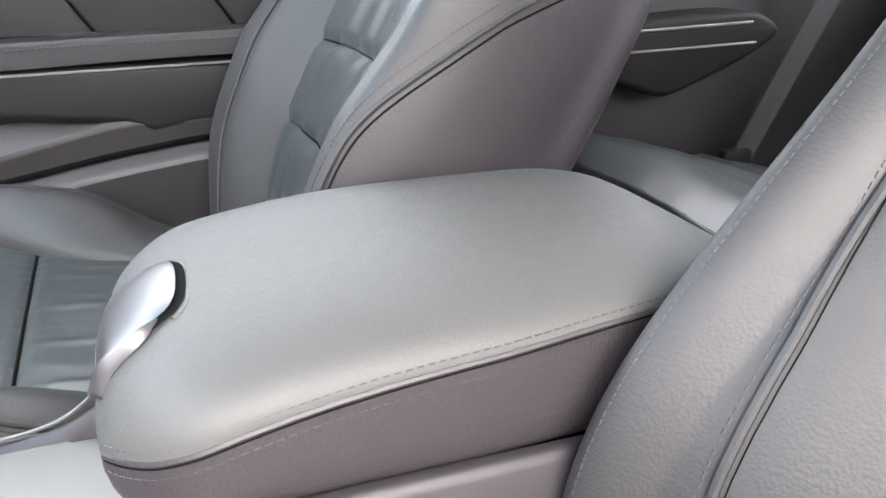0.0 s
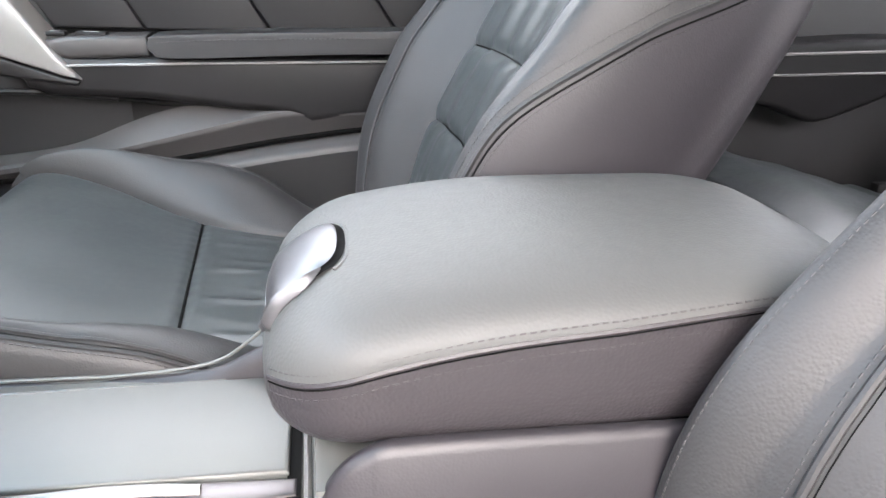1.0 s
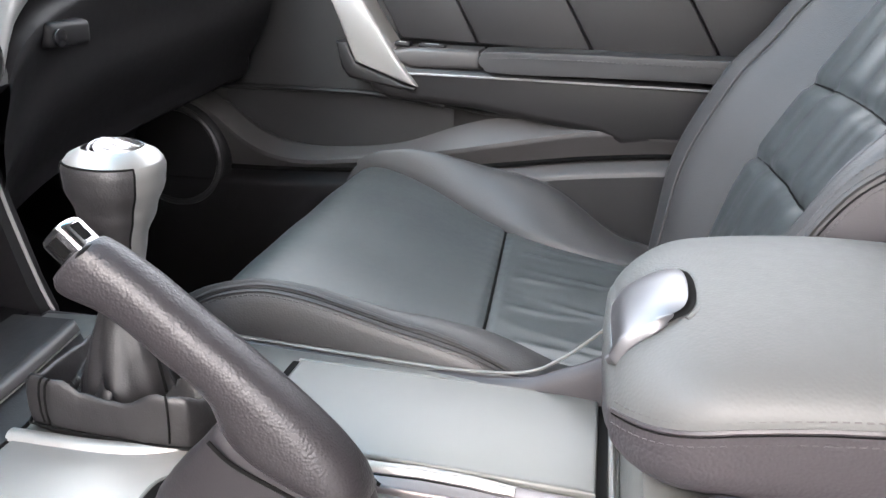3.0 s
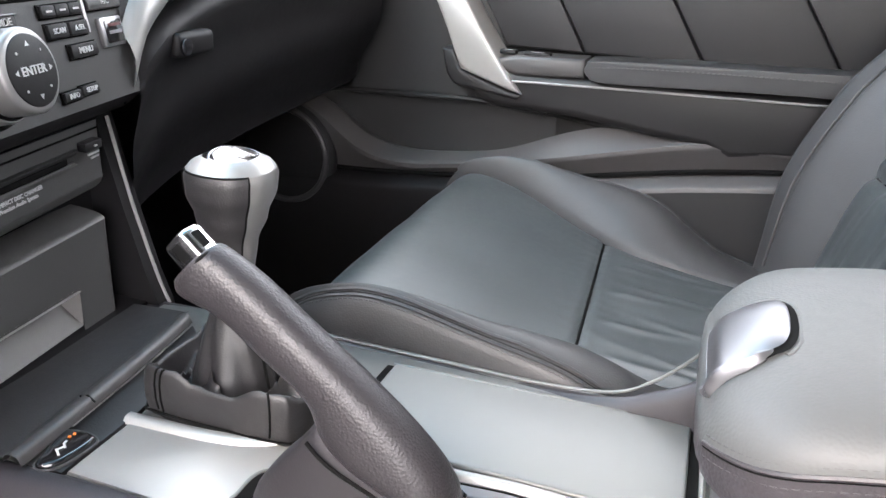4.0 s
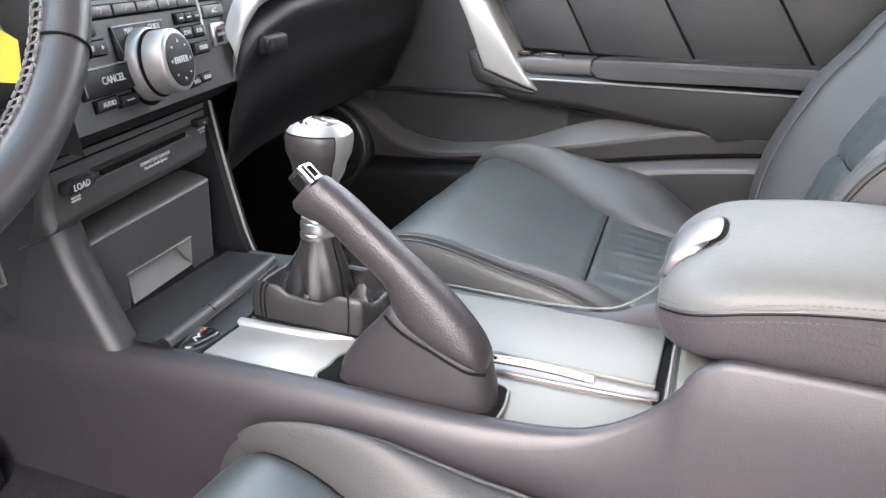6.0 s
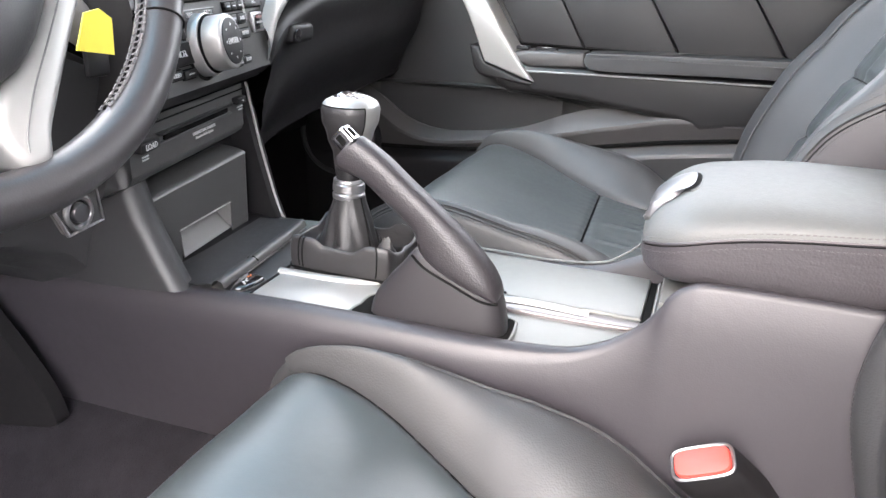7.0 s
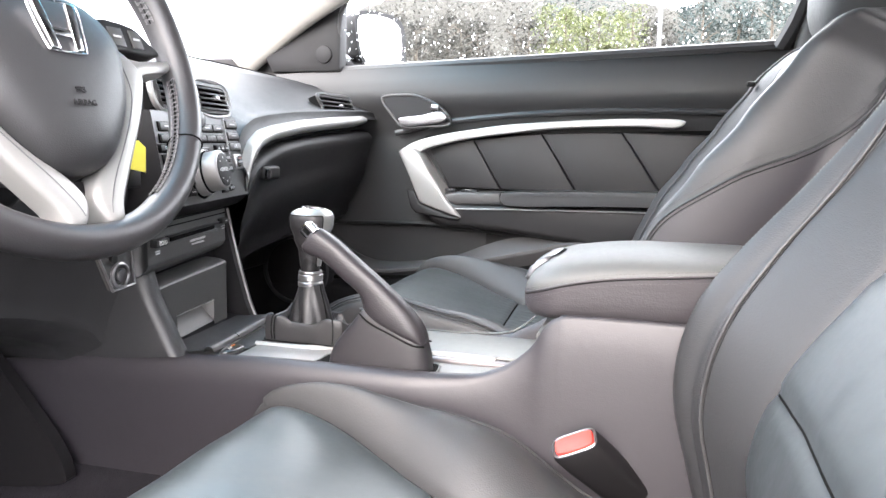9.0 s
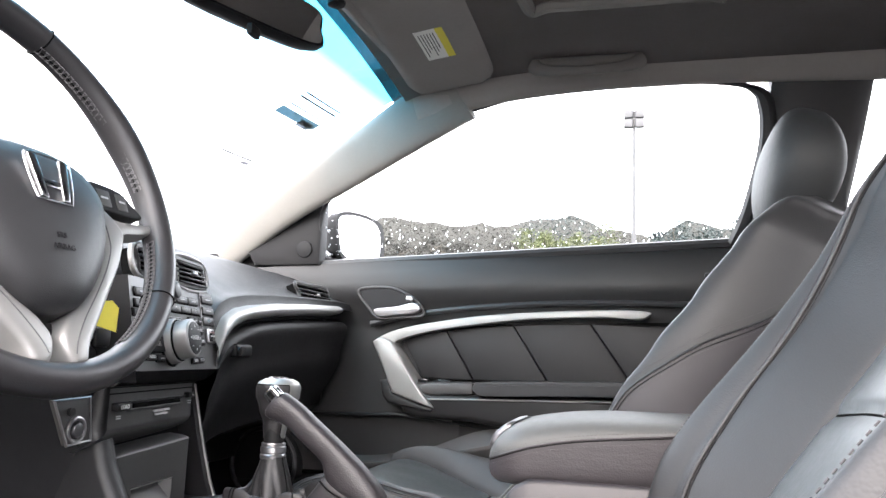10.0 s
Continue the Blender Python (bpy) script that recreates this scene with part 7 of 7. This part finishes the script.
rear_belt = thing("rear_seat_belt", "grey rear seat belt webbing beside the bench", "seat belt", (0.60, -0.76, 0.58))
part("webbing", sheet(lambda u, v: V(0.598 - 0.02 * v, -0.762 - 0.24 * v - 0.045 * u, 0.60 + 0.52 * v + 0.003 * u), 4, 24), WEBBING, rear_belt, "woven webbing")
part("anchor", block((0.60, -0.775, 0.602), (0.02, 0.05, 0.03), 0.006), PLASTIC, rear_belt, "belt anchor")

# rain drops on the door window
drop_v, drop_f = [], []
rnd = random.Random(4)
for k in range(640):
    u, v = rnd.random() ** 1.25, rnd.random() ** 1.6 * 0.55
    c = V(0.705 - 0.15 * v ** 1.1 + 0.0015, 0.60 - 0.88 * u, 1.055 + 0.35 * v)
    r = 0.0006 + 0.0011 * rnd.random() ** 2
    b0 = len(drop_v)
    for ring, lift in ((1.0, 0.0), (0.8, 0.42), (0.42, 0.66)):
        drop_v += [c + V(r * lift, r * ring * math.cos(a * 0.785), r * 1.7 * ring * math.sin(a * 0.785)) for a in range(8)]
    drop_v.append(c + V(r * 0.72, 0, 0))
    for q in range(2):
        drop_f += [(b0 + q * 8 + a, b0 + q * 8 + (a + 1) % 8, b0 + q * 8 + 8 + (a + 1) % 8, b0 + q * 8 + 8 + a) for a in range(8)]
    drop_f += [(b0 + 16 + a, b0 + 16 + (a + 1) % 8, b0 + 24) for a in range(8)] + [tuple(b0 + 7 - a for a in range(8))]
drops = mesh_of(drop_v, drop_f)
WATER = material("rain_water", (0.97, 0.98, 1.0), 0.30, spec=0.5)
WATER.node_tree.nodes["Principled BSDF"].inputs["Transmission Weight"].default_value = 1.0
WATER.node_tree.nodes["Principled BSDF"].inputs["IOR"].default_value = 1.33
solo("rain_drops", drops, WATER, "scattered rain drops on the side window", "rain drops", kind="stuff")

# outside mirror
omirror = thing("door_mirror", "black door mirror with pale glass outside the window", "door mirror", (0.86, 0.62, 1.05))
oo = smooth_outline([(-0.085, 0.0), (-0.08, 0.05), (-0.03, 0.066), (0.05, 0.064), (0.085, 0.045), (0.088, -0.01), (0.07, -0.05), (0.0, -0.056), (-0.07, -0.052)], 60)
OM = Matrix.Translation((0.865, 0.565, 1.112)) @ Matrix.Rotation(radians(-20), 4, 'Z') @ Matrix.Rotation(radians(-7), 4, 'X')
part("housing", loft([[OM @ V(x * g, y, z * g) for x, z in oo] for y, g in ((-0.004, 1.0), (0.02, 1.03), (0.05, 0.9), (0.085, 0.5))]), PLASTIC, omirror, "black housing")
part("mirror_glass", mesh_of([OM @ V(x * 0.86 - 0.006, -0.0055, z * 0.85) for x, z in oo], [tuple(range(60))]), MIRROR, omirror, "mirror glass")
part("arm", block((0.775, 0.62, 1.06), (0.11, 0.05, 0.03), 0.01, 3), GLOSS_BLACK, omirror, "mirror arm")

# ---- outside ----
ASPHALT = material("wet_asphalt", (0.055, 0.055, 0.058), 0.65, grain=120, grain_depth=0.4, vary=0.25, vary_size=0.7)


def ground_z(x):
    return pw([(-600, 0), (34, 0), (60, 5.6), (90, 9.0), (130, 13.5), (600, 14)], x)


solo("ground", sheet(lambda u, v: V(-600 + 634 * u, -600 + 1200 * v, 0), 60, 60), ASPHALT, "wet grey car park ground reaching to the hills", "ground", kind="structure")
GRASS = material("winter_grass_bank", (0.030, 0.031, 0.018), 0.95, vary=0.4, vary_size=0.3)
solo("ground_bank", sheet(lambda u, v: V(34 + 566 * u ** 2, -600 + 1200 * v, ground_z(34 + 566 * u ** 2) * min(1.0, max(0.0, (64 + 600 - 1200 * v) / 26)) - 0.01 + 0.5 * noise.noise(V(u * 60, v * 90, 0)) * min(1, u * 8)), 60, 80), GRASS, "grassy bank rising beyond the car park", "bank", kind="structure")
LEAF_A = material("dark_evergreen", (0.016, 0.028, 0.028), 0.8, vary=0.4, vary_size=0.4)
LEAF_B = material("spring_green_leaves", (0.070, 0.084, 0.026), 0.8, vary=0.4, vary_size=0.4)
LEAF_C = material("brown_winter_scrub", (0.031, 0.0305, 0.027), 0.9, vary=0.4, vary_size=0.4)
BARK = material("tree_bark", (0.06, 0.05, 0.04), 0.9, vary=0.3)


def tree(x, y, z, h, w, mat, label, seed, pointed=0.0):
    r = random.Random(seed)
    t = thing("tree", label, "tree", (x, y, z), group="trees beyond the car park")
    part("trunk", tube([(x, y, z), (x + 0.1, y, z + h * 0.5), (x, y + 0.1, z + h * 0.85)], [h * 0.025, h * 0.016, h * 0.005], 7), BARK, t)
    for k in range(5):
        a, f = r.random() * 6.28, 0.3 + 0.12 * k
        part("limb", tube([(x, y, z + h * f), (x + math.cos(a) * w * 0.3, y + math.sin(a) * w * 0.3, z + h * (f + 0.12))], [h * 0.01, h * 0.003], 5), BARK, t)
    verts, faces = [], []
    puffs = [(r.random() * 6.28, r.random() ** 0.5, r.random() ** 0.9) for k in range(34)]
    for k in range(1900):
        a, q, f = puffs[k % 34]
        spread = w * 0.5 * ((1 - f) ** (0.5 + pointed) * 0.9 + 0.10)
        c = V(x + math.cos(a) * spread * q, y + math.sin(a) * spread * q, z + h * (0.12 + 0.85 * f)) + V(r.gauss(0, 1), r.gauss(0, 1), r.gauss(0, 0.8)) * h * 0.05
        s = 0.08 + 0.11 * r.random()
        b = len(verts)
        for i in range(3):
            verts.append(c + V(r.uniform(-1, 1), r.uniform(-1, 1), r.uniform(-0.8, 0.8)) * s)
        faces.append((b, b + 1, b + 2))
    part("crown", mesh_of(verts, faces), mat, t)


rnd = random.Random(11)
for k in range(44):
    y = -30 + 58 * (k + rnd.uniform(-0.3, 0.3)) / 44
    d = rnd.uniform(60, 72)
    if y < -1:
        kind_, h = (LEAF_A, "dark evergreen tree on the bank", 0.4), rnd.uniform(6.4, 7.9)
    elif y < 2.2:
        kind_, h = (LEAF_C, "low bare brown shrub on the bank", 0.0), rnd.uniform(4.8, 5.8)
    elif y < 11:
        kind_, h = (LEAF_B, "pale green spring tree on the bank", 0.1), rnd.uniform(5.8, 7.4)
    else:
        kind_, h = (LEAF_C, "bare brown tree on the bank", 0.0), rnd.uniform(5.2, 6.6)
    tree(d, y, ground_z(d) - 0.3, h, rnd.uniform(3.4, 4.8), kind_[0], kind_[1], k, kind_[2])
# wooded hill behind
def skyline(y):
    return soft([(-200, 18.0), (-40, 18.5), (-10, 18.7), (-8, 19.4), (-5, 19.9), (-2, 17.8), (2, 18.0), (9, 20.5), (11, 20.5), (17, 19.7), (25, 19.4), (38, 20.8), (44, 18.5), (56, 6.5), (200, 4)], y) + 0.25 * math.sin(y * 0.9) + 0.15 * math.sin(y * 2.3)


hill_v, hill_f, green_v, green_f = [], [], [], []
for k in range(60000):
    y = rnd.uniform(-80, 56)
    d = rnd.uniform(92, 104)
    c = V(d, y, skyline(y) * (d / 98) - 0.3 - 8.5 * rnd.random() ** 1.3 + rnd.gauss(0, 0.15))
    s = rnd.uniform(0.08, 0.22)
    green = 4 + rnd.gauss(0, 0.6) < y < 16 + rnd.gauss(0, 0.8) or y < -4
    wood_v, wood_f = (green_v, green_f) if green else (hill_v, hill_f)
    b0 = len(wood_v)
    for i in range(3):
        wood_v.append(c + V(rnd.uniform(-1, 1), rnd.uniform(-1, 1), rnd.uniform(-0.8, 0.8)) * s)
    wood_f.append((b0, b0 + 1, b0 + 2))
solo("hillside", sheet(lambda u, v: V(96 + 10 * v, -150 + 350 * u, 6 + (skyline(-150 + 350 * u) * 1.06 - 6.5) * v + 0.4 * noise.noise(V(u * 200, v * 9, 0))), 160, 10), LEAF_C, "brown wooded hillside beyond the car park", "hillside", kind="structure")
solo("evergreen_wood", mesh_of(green_v, green_f), LEAF_A, "dark evergreen wood along the hillside", "woods", kind="stuff")
solo("wooded_hill", mesh_of(hill_v, hill_f), LEAF_C, "brown wooded hillside beyond the car park", "woods", kind="stuff")
pole = thing("light_pole", "tall floodlight pole beyond the car park", "light pole", (60, 0.69, 4.5))
POLE_GREY = material("weathered_pole_steel", (0.07, 0.07, 0.075), 0.6, metal=0.2)
part("mast", tube([(60, 0.69, 4.5), (60, 0.69, 21.0)], [0.20, 0.14], 12), POLE_GREY, pole, "grey steel mast")
for z in (19.9, 20.7):
    for y in (-0.45, 0.45):
        part("floodlight", block((59.8, 0.69 + y, z), (0.5, 0.7, 0.7), 0.08), POLE_GREY, pole, "floodlight head")
    part("crossbar", block((60, 0.69, z), (0.12, 1.6, 0.12)), POLE_GREY, pole)

# driver's door, standing open; unseen, added to block low light from the front left
open_door = thing("door_2", "unseen open driver's door with a black inner panel", "door", (-0.80, 0.80, 0.36), kind="structure")
DM = Matrix.Translation((-0.80, 0.80, 0)) @ Matrix.Rotation(radians(-58), 4, 'Z')
for name_, c_, z_, mat_ in (("inner_panel", (0.03, -0.56, 0.72), (0.05, 1.10, 0.66), PLASTIC_SOFT), ("outer_shell", (-0.05, -0.56, 0.70), (0.10, 1.16, 0.72), GLOSS_BLACK), ("armrest", (0.075, -0.60, 0.74), (0.06, 0.50, 0.06), PLASTIC)):
    b = block(c_, z_, 0.03, 3)
    bmesh.ops.transform(b, matrix=DM, verts=b.verts)
    part(name_, b, mat_, open_door)
